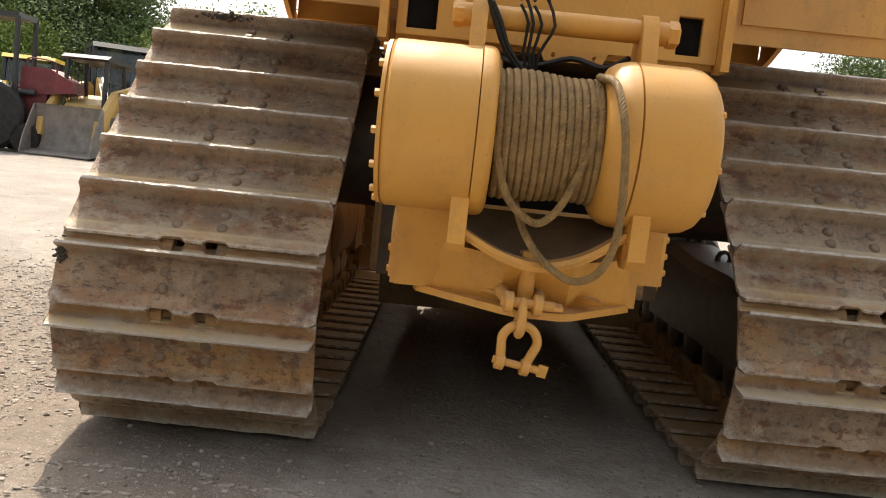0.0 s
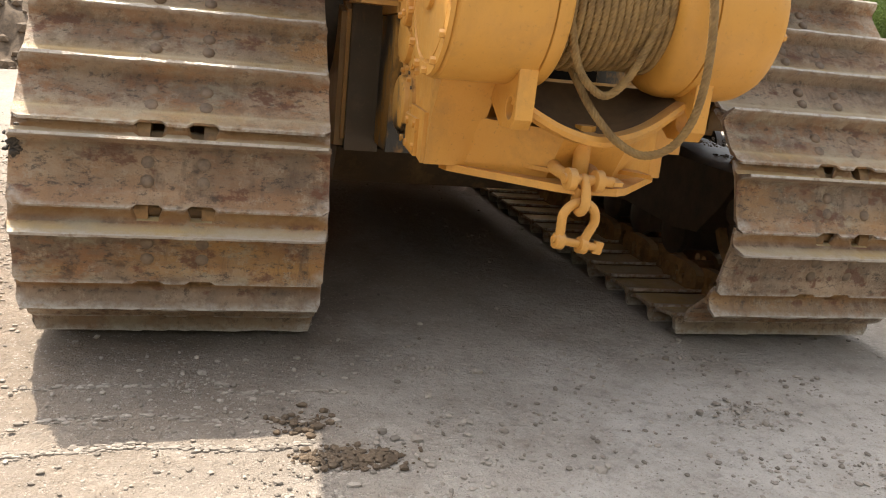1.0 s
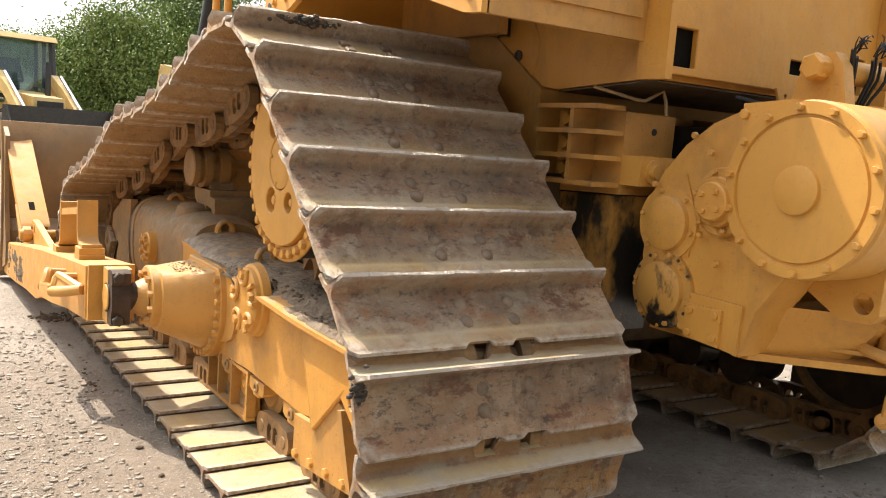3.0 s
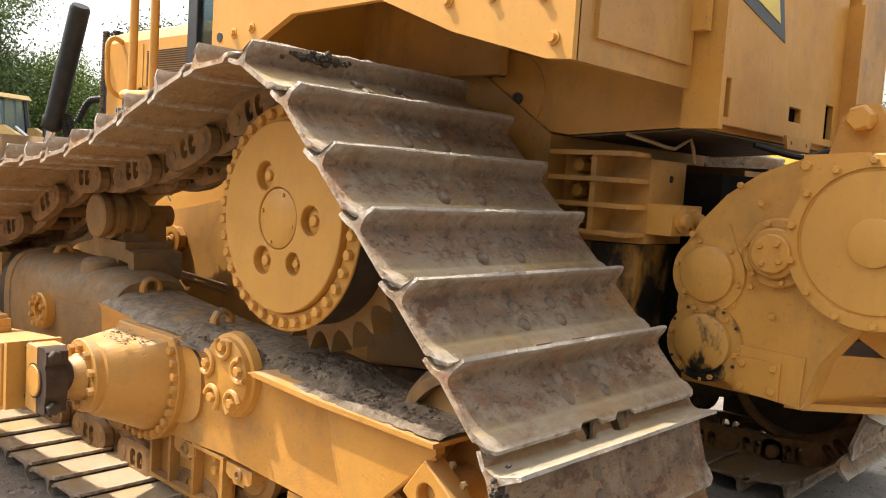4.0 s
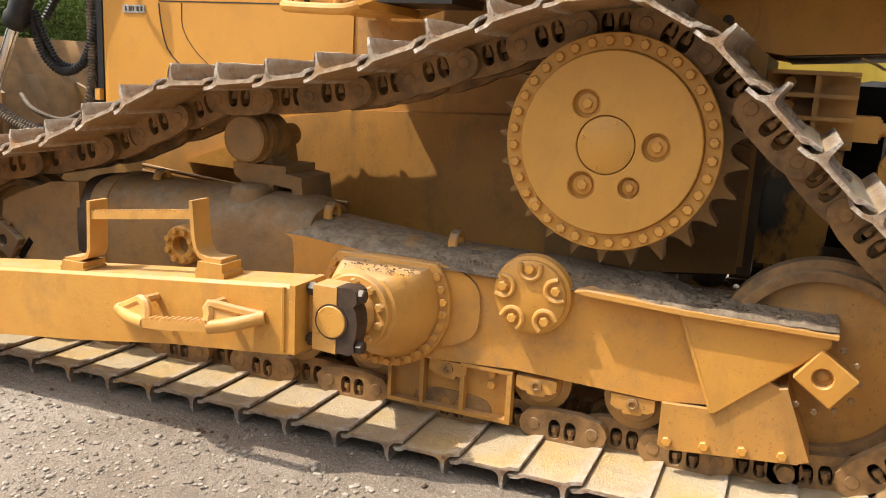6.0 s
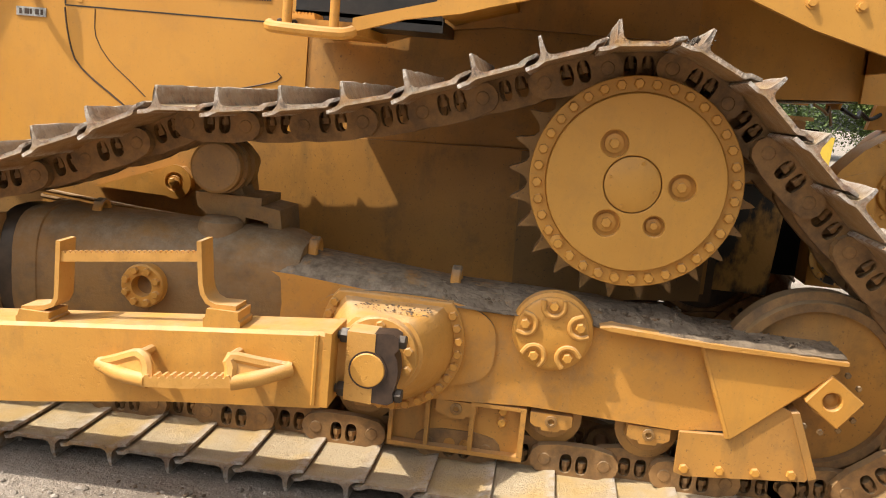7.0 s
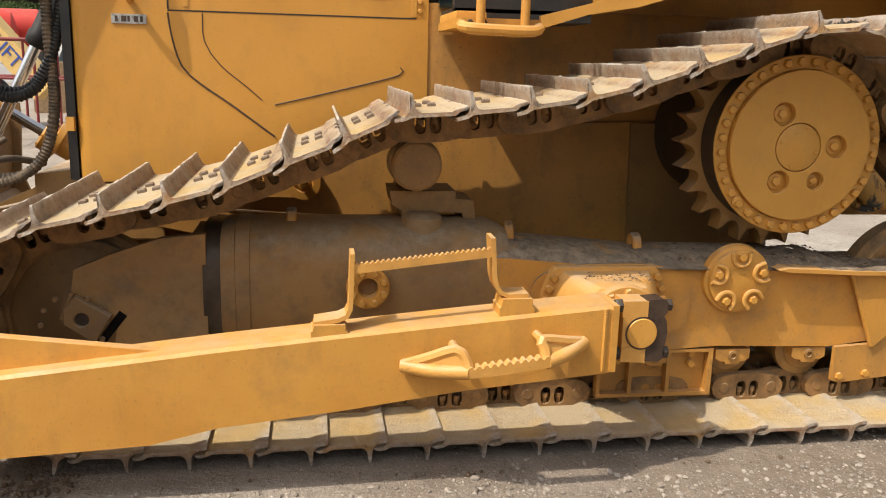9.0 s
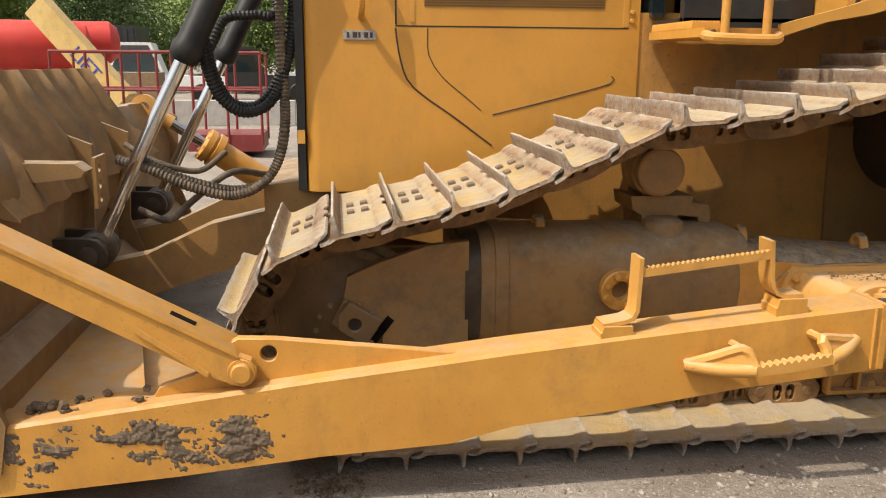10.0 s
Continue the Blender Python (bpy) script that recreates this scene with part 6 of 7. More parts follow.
part("foot_plate", bm, PAINT, winch, "", 30, 0.006)
for y in (-2.08, -1.985):
    for z in (0.757, 0.827):
        bm = B()
        bolt(bm, (-0.428, y, z), (-1, 0, 0), 0.013, 0.008)
        part("bolt", bm, PAINT, winch)
for i in range(3):
    bm = B()
    bolt(bm, (0.468, -2.06, 0.83 + i * 0.055), (1, 0, 0), 0.012, 0.014)
    part("bolt", bm, PAINT, winch)
for x in (-0.222, 0.290):
    bm = B()
    holed(bm, [(-2.48, 1.06), (-2.475, 0.90), (-2.45, 0.872), (-2.36, 0.868), (-2.22, 0.95), (-2.22, 1.06)], [circle(-2.425, 0.925, 0.030, 16)], x - 0.026, x + 0.026)
    part("foot_lug", bm, PAINT, winch, "", 30, 0.004)
    bm = B()
    prism(bm, [(-2.30, 1.43), (-2.27, 1.58), (-2.24, 1.62), (-2.18, 1.62), (-2.14, 1.58), (-2.10, 1.42)], x - 0.02, x + 0.028)
    part("top_lug", bm, PAINT, winch, "", 30, 0.006)
bm = B()
cyl(bm, (-0.29, -2.205, 1.575), (0.38, -2.205, 1.575), 0.036, n=24)
bolt(bm, (-0.265, -2.205, 1.575), (-1, 0, 0), 0.04, 0.035)
bolt(bm, (0.355, -2.205, 1.575), (1, 0, 0), 0.042, 0.035)
part("tie_bar", bm, PAINT, winch)
# drum and rope
bm = B()
cyl(bm, (-0.16, WY, WZ), (0.17, WY, WZ), 0.15, n=40)
part("drum", bm, DARK_IRON, winch)
bm = B()
turns, rr, per = 14, 0.0101, 260
pts = []
for i in range(turns * per + 1):
    a = i / per * math.tau
    w = 0.176 + 0.006 * math.sin(i * 0.0017)
    pts.append((-0.145 + 0.300 * i / (turns * per), WY + w * math.cos(a), WZ + w * math.sin(a)))
tube(bm, pts, rr, 24, lobes=6, twist=80, spline=False)
part("rope_coil", bm, ROPE, winch, "coil of tan steel rope on the drum", 50)
bm = B()
tube(bm, [(-0.150, -2.36, 1.425), (-0.150, -2.455, 1.36), (-0.145, -2.50, 1.22), (-0.10, -2.495, 1.06), (-0.03, -2.475, 0.99), (0.02, -2.475, 0.99), (0.07, -2.485, 1.06), (0.125, -2.50, 1.22), (0.135, -2.47, 1.32), (0.13, -2.42, 1.38)], 0.0098, 24, 0.004, 6, 80)
part("loose_rope", bm, ROPE, winch, "loose loop of steel rope", 50)
bm = B()
tube(bm, [(0.14, -2.38, 1.41), (0.165, -2.51, 1.385), (0.18, -2.60, 1.30), (0.191, -2.63, 1.20), (0.20, -2.625, 1.05), (0.195, -2.60, 0.94), (0.165, -2.565, 0.865), (0.11, -2.525, 0.835), (0.05, -2.495, 0.86), (0.0, -2.48, 0.905), (-0.035, -2.44, 0.96), (-0.06, -2.38, 1.03), (-0.06, -2.32, 1.068)], 0.0098, 24, 0.004, 6, 80)
part("loose_rope", bm, ROPE, winch, "hanging tail of steel rope", 50)


def shackle(parent, m, r=0.045, leg=0.06, t=0.014, pin_over=0.035):
    """A bow shackle: bow, two eyes and a pin. Local: the pin lies along x at the origin and the bow goes up z."""
    bm = B()
    pts = [(-r * 0.82, 0, 0), (-r * 0.95, 0, leg * 0.5)] + [(r * 1.12 * math.cos(a), 0, leg + r * 1.12 * math.sin(a)) for a in [radians(v) for v in range(180, -1, -20)]] + [(r * 0.95, 0, leg * 0.5), (r * 0.82, 0, 0)]
    tube(bm, pts, t, 12, 0.015)
    for s in (-1, 1):
        lathe(bm, (s * r * 0.82 - 0.014, 0, -0.002), (1, 0, 0), [(0, t * 1.3), (0.003, t * 1.75), (0.025, t * 1.75), (0.028, t * 1.3)], 20)
    b = part("shackle", bm, PAINT_PALE, parent, "cast bow shackle painted yellow")
    b.matrix_basis = m
    bm = B()
    cyl(bm, (-r - 0.012, 0, 0), (r + pin_over, 0, 0), t * 0.85, n=14)
    box(bm, r + pin_over - 0.004, r + pin_over + 0.024, -0.006, 0.006, -0.018, 0.018)
    p = part("shackle_pin", bm, PAINT_PALE, parent)
    p.matrix_basis = m


shackle(winch, pose(-0.020, -2.425, 0.562, 6, 10, 6), 0.047, 0.068)
shackle(winch, pose(-0.010, -2.435, 0.745, -78, 2, 4), 0.052, 0.07, 0.018, 0.04)
bm = B()
tube(bm, [(-0.012, -2.435, 0.725), (-0.016, -2.41, 0.680), (-0.014, -2.445, 0.655), (-0.010, -2.47, 0.685), (-0.010, -2.44, 0.75), (-0.010, -2.405, 0.72)], 0.014, 10, 0.01)
part("ring_link", bm, PAINT_PALE, winch)
bm = B()
cyl(bm, (0.0, -2.375, 0.70), (0.0, -2.375, 0.875), 0.024, n=16)
lathe(bm, (0.0, -2.375, 0.86), (0, 0, 1), [(0, 0.045), (0.012, 0.045), (0.014, 0.03), (0.03, 0.03)], 6)
part("tow_pin", bm, PAINT, winch)
# frayed black cables over the drum
rnd = random.Random(11)
bm = B()
for i, (x0, x1) in enumerate(((-0.20, -0.06), (-0.185, -0.05), (-0.085, -0.035), (-0.06, -0.03), (-0.02, -0.03), (-0.10, -0.05))):
    tube(bm, [(x0, -2.27, 1.63 - 0.02 * (i % 2)), (x0 + 0.03, -2.25, 1.56), ((x0 + x1) / 2, -2.22, 1.48), (x1, -2.20, 1.40), (x1 + 0.01, -2.15, 1.33)], 0.008 if i < 2 else 0.005, 7, 0.03)
    for j in range(5):
        tube(bm, [(x0, -2.27, 1.62), (x0 + rnd.uniform(-0.02, 0.02), -2.29, 1.64 + rnd.uniform(-0.01, 0.03)), (x0 + rnd.uniform(-0.035, 0.035), -2.30, 1.65 + rnd.uniform(-0.02, 0.03))], 0.002, 4, 0.03)
part("wiring", bm, RUBBER, dozer, "frayed black wires hanging over the winch")
bm = B()
tube(bm, [(-0.15, -1.84, 1.50), (-0.02, -1.95, 1.47), (0.10, -2.0, 1.50), (0.2, -2.08, 1.47), (0.26, -2.15, 1.50)], 0.010, 7, 0.03)
part("wiring", bm, RUBBER, dozer)

# ---- added walls, unseen behind the camera, that block low sky light ----
BLOCKER = make_plain("light_blocker", (0.15, 0.155, 0.12), (0.09, 0.10, 0.07), 0.9, 0, 1.5)
for nm, x0, x1, y0, y1 in (("wall_south", -17, 17, -13.25, -13), ("wall_west", -17.25, -17, -13.25, 6)):
    bm = B()
    box(bm, x0, x1, y0, y1, -0.1, 5.0)
    tagged(part(nm, bm, BLOCKER, None, "added unseen wall behind the camera that blocks low sky light"), category="wall", kind="structure")

# ---- yard: loose stones, trees, far machines ----


def stones():
    rnd = random.Random(21)
    rows = []
    spots = [(rnd.uniform(-4.5, 1.6), rnd.uniform(-4, 3.5), rnd.uniform(0.06, 0.22)) for i in range(50)] + [(rnd.uniform(-1.2, 1.5), rnd.uniform(-2.9, -1.9), rnd.uniform(0.05, 0.15)) for i in range(18)]
    for i in range(17000):
        x, y = rnd.uniform(-5.5, 2.2), rnd.uniform(-4.6, 4.5)
        if i > 5000:
            x, y = rnd.gauss(-0.6, 1.1), rnd.gauss(-2.9, 0.7)
        if i > 11000:
            x, y = rnd.gauss(-2.6, 0.6), rnd.uniform(-3, 1.4)
        if i % 3 == 0:
            c = spots[rnd.randrange(len(spots))]
            x, y = rnd.gauss(c[0], c[2]), rnd.gauss(c[1], c[2] * 0.7)
        s = 0.0022 + 0.009 * rnd.random() ** 5 + (0.008 if rnd.random() < 0.012 else 0)
        rows.append((x, y, ground_height(x, y) + s * 0.3, s * rnd.uniform(0.7, 1.4), s * rnd.uniform(0.7, 1.4), s * rnd.uniform(0.45, 0.8)))
    for i in range(15000):
        x, y = -1.75 - abs(rnd.gauss(0, 1.3)), rnd.uniform(-3.2, 1.8)
        if i % 2:
            x, y = x + 0.25 * math.sin(y * 5.1) * rnd.random(), y + 0.15 * math.sin(x * 7.3)
        s = 0.0028 + 0.010 * rnd.random() ** 5
        rows.append((x, y, ground_height(x, y) + s * 0.2, s * rnd.uniform(0.8, 1.7), s * rnd.uniform(0.8, 1.4), s * rnd.uniform(0.5, 0.9)))
    tagged(crumbs("gravel", rows, STONE, None, "scattered small grey and tan stones on the ground"), category="gravel")


stones()


def soil_ridge(x0, y0, x1, y1, n, seed):
    """A crumbled ridge that a track shoe has pressed up."""
    rnd = random.Random(seed)
    rows = []
    for i in range(n):
        t = rnd.random()
        x = x0 + (x1 - x0) * t
        y = y0 + (y1 - y0) * t + 0.02 * math.sin(x * 9) + rnd.gauss(0, 0.008)
        s = 0.0022 + 0.0055 * rnd.random() ** 2
        rows.append((x, y, ground_height(x, y) + 0.3 * s, s * rnd.uniform(1.2, 2.4), s, s * 0.7))
    tagged(crumbs("soil_ridge", rows, STONE, None, "pale crumbled ridge pressed up by a track shoe"), category="soil")


soil_ridge(-1.62, -2.51, -0.72, -2.52, 700, 1)
soil_ridge(-1.55, -2.12, -1.15, -2.15, 130, 2)
soil_ridge(-0.98, -2.16, -0.58, -2.21, 130, 3)
soil_ridge(-1.50, -2.34, -0.80, -2.36, 140, 4)


def clump_heap(label, centre, spread, n, seed):
    rnd = random.Random(seed)
    rows = []
    for i in range(n):
        s = 0.0023 + 0.0112 * rnd.random() ** 2
        x, y = rnd.gauss(centre[0], spread[0]), rnd.gauss(centre[1], spread[1])
        rows.append((x, y, ground_height(x, y) + 0.4 * s, s * rnd.uniform(0.8, 1.5), s, s * 0.75))
    tagged(crumbs("soil_clods", rows, MUD, None, label), category="soil")


clump_heap("dark crumbled soil clods lying on the gravel", (-0.62, -2.62), (0.07, 0.028), 420, 5)
clump_heap("dark crumbled soil clods lying on the gravel", (-0.74, -2.40), (0.05, 0.04), 110, 6)
clump_heap("dark soil clods under the track's front end", (-1.66, 2.02), (0.05, 0.06), 200, 7)
clump_heap("soil crumbs beside the track on the gravel", (-1.68, 0.5), (0.03, 0.4), 40, 8)


def tree_mesh(seed, height, width, leaves, mat_leaf):
    """Tapered trunk, limbs, and a crown of many small leaves in uneven clumps."""
    rnd = random.Random(seed)
    t = B()
    tube(t, [(0, 0, -0.2), (0.05 * width, 0, height * 0.25), (0, 0.04 * width, height * 0.5), (0.03, 0, height * 0.8)], 0.10, 8, 0.8)
    for v in t.verts:
        k = 1.6 - 1.3 * min(1, max(0, v.co.z / (height * 0.8)))
        v.co.x, v.co.y = v.co.x * k, v.co.y * k
    tips = []
    for i in range(16):
        a = rnd.random() * math.tau
        z0 = height * rnd.uniform(0.12, 0.65)
        r = width * rnd.uniform(0.28, 0.5) * (1.1 - 0.5 * z0 / height)
        tip = Vector((r * math.cos(a), r * math.sin(a), z0 + height * rnd.uniform(0.08, 0.28)))
        tube(t, [(0, 0, z0), tip * 0.5 + Vector((0, 0, z0 * 0.5)), tip], 0.035, 5, 1.0)
        tips.append(tip)
    trunk = bpy.data.meshes.new("trunk")
    t.to_mesh(trunk)
    t.free()
    trunk.materials.append(BARK)
    tips += [Vector((rnd.gauss(0, width * 0.2), rnd.gauss(0, width * 0.2), height * rnd.uniform(0.15, 0.95))) for i in range(26)]
    verts, faces = [], []
    for i in range(leaves):
        c = rnd.choice(tips)
        s = width * 0.11
        p = c + Vector((rnd.gauss(0, s), rnd.gauss(0, s), rnd.gauss(0, s * 0.8)))
        u = Vector((rnd.gauss(0, 1), rnd.gauss(0, 1), rnd.gauss(0, 1))).normalized()
        w = u.orthogonal().normalized()
        k = rnd.uniform(0.045, 0.10)
        n = len(verts)
        verts += [p - u * k, p + w * k * 0.5, p + u * k, p - w * k * 0.5]
        faces.append((n, n + 1, n + 2, n + 3))
    crown = bpy.data.meshes.new("crown")
    crown.from_pydata(verts, [], faces)
    crown.materials.append(mat_leaf)
    return trunk, crown


TREES = [tree_mesh(1, 6.5, 5.5, 46000, LEAF), tree_mesh(2, 5.0, 5.5, 44000, LEAF), tree_mesh(3, 8.0, 6.0, 46000, LEAF_DARK)]


def tree(kind, x, y, scale, turn, label="leafy green tree at the edge of the yard"):
    ob = thing("tree", label, "tree", (x, y, 0), "trees round the yard")
    ob.rotation_euler, ob.scale = (0, 0, turn), (scale,) * 3
    share("trunk", TREES[kind][0], Matrix(), ob)
    share("crown", TREES[kind][1], Matrix(), ob)


rnd = random.Random(77)
for i in range(44):
    a = radians(-62 + i * 4.6) if i < 30 else radians(76 + (i - 30) * 5)
    # bearings run from ahead-left round to the right of the machine
    r = 38 + 10 * rnd.random()
    tree(rnd.choice((0, 1, 2, 0)), r * math.sin(a) - 1, r * math.cos(a), rnd.uniform(0.75, 1.15), rnd.random() * 6)

# taller trees close behind the parked machines
for x, y, k, sc in ((-25.5, 40, 0, 1.75), (-21.5, 38.5, 2, 1.35), (-29.5, 39, 0, 1.6), (-18.6, 41, 2, 1.25), (-33, 37, 1, 2.0)):
    tree(k, x, y, sc, x * 1.7, "tall leafy green tree behind the parked machines")


# ---- other machines in the yard ----
def wheel(parent, c, r, w, rim_mat, name="wheel"):
    """A tyre with lugs and its rim; the axle lies along the given half-width vector."""
    c, w = Vector(c), Vector(w)
    ax, h = w.normalized(), w.length
    bm = B()
    lathe(bm, c - w, ax, [(0, r * 0.55), (0, r * 0.9), (h * 0.4, r), (h * 1.6, r), (h * 2, r * 0.9), (h * 2, r * 0.55)], 28)
    t = part("tyre", bm, RUBBER, parent, "black lugged tyre")
    for s in (-1, 1):
        bm = B()
        lathe(bm, c + ax * s * h * 0.7, ax * s, [(0, r * 0.55), (h * 0.1, r * 0.55), (0, r * 0.4), (h * 0.15, r * 0.2), (h * 0.2, r * 0.12)], 20)
        part("rim", bm, rim_mat, parent)
    return t


CREAM = make_paint("faded_cream_paint", (0.64, 0.44, 0.165), (0.54, 0.36, 0.12), 0.3, 0.3, 0.2)
MAROON = make_paint("maroon_paint", (0.16, 0.018, 0.025), (0.11, 0.014, 0.02), 0.3, 0.3, 0.2)
RED = make_paint("red_paint", (0.55, 0.035, 0.025), (0.46, 0.03, 0.02), 0.1, 0.1, 0.1)
DARKRED = make_paint("dark_red_rail_paint", (0.22, 0.022, 0.024), (0.15, 0.02, 0.02), 0.15, 0.2, 0.1)
YELLOW = make_paint("bright_yellow_paint", (0.72, 0.50, 0.06), (0.66, 0.44, 0.05), 0.2, 0.15, 0.15)
DULLYELLOW = make_paint("dull_yellow_paint", (0.50, 0.33, 0.10), (0.42, 0.26, 0.07), 0.3, 0.3, 0.2)
GREYSTEEL = make_plain("worn_bucket_steel", (0.22, 0.20, 0.175), (0.13, 0.115, 0.10), 0.6, 0.2, 4)
BLUEGLASS = make_glass("blue_cab_glass", (0.2, 0.33, 0.32))
CONCRETE = make_plain("concrete", (0.42, 0.40, 0.37), (0.33, 0.31, 0.285), 0.9, 0, 6, 0.6, 30)


def backhoe(at, turn, body, label, glass=BLUEGLASS, scale=1.0, lift=0.0):
    """A backhoe loader, its nose towards local +x."""
    b = thing("backhoe_loader", label, "backhoe", at, "machines in the yard")
    b.rotation_euler, b.scale = (0, 0, turn), (scale,) * 3
    bm = B()
    prism(bm, [(-1.5, 0.7), (-1.5, 1.15), (0.2, 1.2), (0.3, 1.50), (1.8, 1.36), (1.95, 0.75)], -0.34, 0.34, "y")
    part("chassis", bm, body, b, "", 30, 0.03)
    for x, r in ((-1.0, 0.72), (1.35, 0.48)):
        for s in (-1, 1):
            wheel(b, (x, s * 0.85, r), r, (0, 0.2 if r > 0.6 else 0.14, 0), body)
    for s in (-1, 1):
        bm = B()
        prism(bm, [(-1.75, 1.15), (-1.7, 1.5), (-1.3, 1.68), (-0.6, 1.68), (-0.2, 1.4), (-0.2, 1.3), (-0.65, 1.58), (-1.3, 1.58), (-1.62, 1.42), (-1.66, 1.15)], s * 0.62, s * 1.05, "y")
        part("mudguard", bm, body, b, "", 30, 0.01)
    bm = B()
    prism(bm, [(-1.25, 1.3), (-1.2, 2.65), (0.1, 2.65), (0.3, 1.5), (0.3, 1.3)], -0.70, 0.70, "y")
    part("cab_glass", bm, glass, b, "tinted cab glass")
    for x0, z0, x1, z1 in ((-1.27, 1.2, -1.22, 2.68), (0.32, 1.4, 0.12, 2.68), (-0.5, 1.3, -0.5, 2.68)):
        for s in (-0.72, 0.72):
            bm = B()
            tube(bm, [(x0, s, z0), (x1, s, z1)], 0.07, 6, 2)
            part("pillar", bm, BLACK, b)
    bm = B()
    box(bm, 1.86, 1.91, -0.27, 0.27, 0.85, 1.28)
    part("grille", bm, BLACK, b)
    bm = B()
    prism(bm, [(-1.0, 1.32), (-0.9, 1.75), (-0.55, 1.75), (-0.5, 1.70), (-0.85, 1.65), (-0.95, 2.2), (-1.1, 2.2), (-1.1, 1.32)], -0.25, 0.25, "y")
    part("driver_seat", bm, BLACK, b)
    bm = B()
    cyl(bm, (1.2, 0.22, 1.38), (1.2, 0.22, 2.15), 0.06, n=12)
    part("exhaust", bm, BLACK, b)
    bm = B()
    prism(bm, [(-1.4, 2.66), (-1.35, 2.78), (0.2, 2.78), (0.32, 2.66)], -0.78, 0.78, "y")
    part("roof", bm, BLACK if body is DULLYELLOW else body, b, "", 30, 0.03)
    for s in (-1, 1):
        bm = B()
        prism(bm, [(0.35, 1.40), (0.40, 1.88), (0.60, 1.90), (1.3, 1.55), (2.35, 0.60 + lift), (2.45, 0.35 + lift), (2.25, 0.3 + lift), (1.2, 1.30), (0.62, 1.62), (0.55, 1.40)], s * 0.52, s * 0.68, "y")
        part("loader_arm", bm, body, b, "", 30, 0.015)
        bm = B()
        cyl(bm, (0.6, s * 0.56, 1.0), (1.5, s * 0.56, 1.15), 0.05, n=12)
        cyl(bm, (0.95, s * 0.60, 1.86), (2.05, s * 0.60, 1.12), 0.04, n=12)
        part("ram", bm, CHROME, b)
    bm = B()
    prism(bm, [(x, z + lift) for x, z in ((2.35, 0.95), (2.30, 0.3), (2.45, 0.06), (3.2, 0.03), (3.2, 0.06), (2.5, 0.12), (2.38, 0.35), (2.42, 0.95))], -1.12, 1.12, "y")
    for s in (-1, 1):
        prism(bm, [(x, z + lift) for x, z in ((2.35, 0.95), (2.30, 0.3), (2.45, 0.06), (3.2, 0.03), (2.95, 0.3), (2.5, 0.95))], s * 1.10, s * 1.14, "y")
    part("bucket", bm, BLACK if body is CREAM else GREYSTEEL, b, "worn steel front bucket", 30, 0.01)
    bm = B()
    prism(bm, [(-1.5, 0.8), (-1.9, 0.9), (-2.0, 1.3), (-2.55, 2.75), (-2.35, 2.95), (-2.15, 2.9), (-1.75, 1.5), (-1.5, 1.2)], -0.15, 0.15, "y")
    part("boom", bm, body, b, "", 30, 0.03)
    bm = B()
    prism(bm, [(-2.5, 2.95), (-2.2, 2.85), (-2.35, 1.6), (-2.55, 1.1), (-2.7, 1.1), (-2.75, 1.7)], -0.12, 0.12, "y")
    part("dipper", bm, body, b, "", 30, 0.03)
    bm = B()
    prism(bm, [(-2.75, 1.15), (-2.45, 1.1), (-2.2, 0.8), (-2.3, 0.5), (-2.7, 0.45), (-2.9, 0.8)], -0.25, 0.25, "y")
    part("hoe_bucket", bm, GREYSTEEL, b, "", 30, 0.02)
    return b


backhoe((-10.7, 21.6, 0), radians(-60), DULLYELLOW, "dull yellow backhoe loader with a black cab", GLASS, 1.22)
backhoe((-15.2, 24.8, 0), radians(-75), YELLOW, "yellow backhoe loader behind the maroon tractor", GLASS, 1.08)
backhoe((0.5, 23.6, 0), radians(-76), CREAM, "faded cream backhoe loader with a blue-glazed cab, bucket raised", BLUEGLASS, 1.24, 0.2)
backhoe((6.8, 24.5, 0), radians(-60), CREAM, "faded cream backhoe loader with its boom folded", BLUEGLASS, 1.1)
backhoe((-4.2, 26.0, 0), radians(-80), YELLOW, "yellow backhoe loader standing behind a soil heap", GLASS, 1.0)


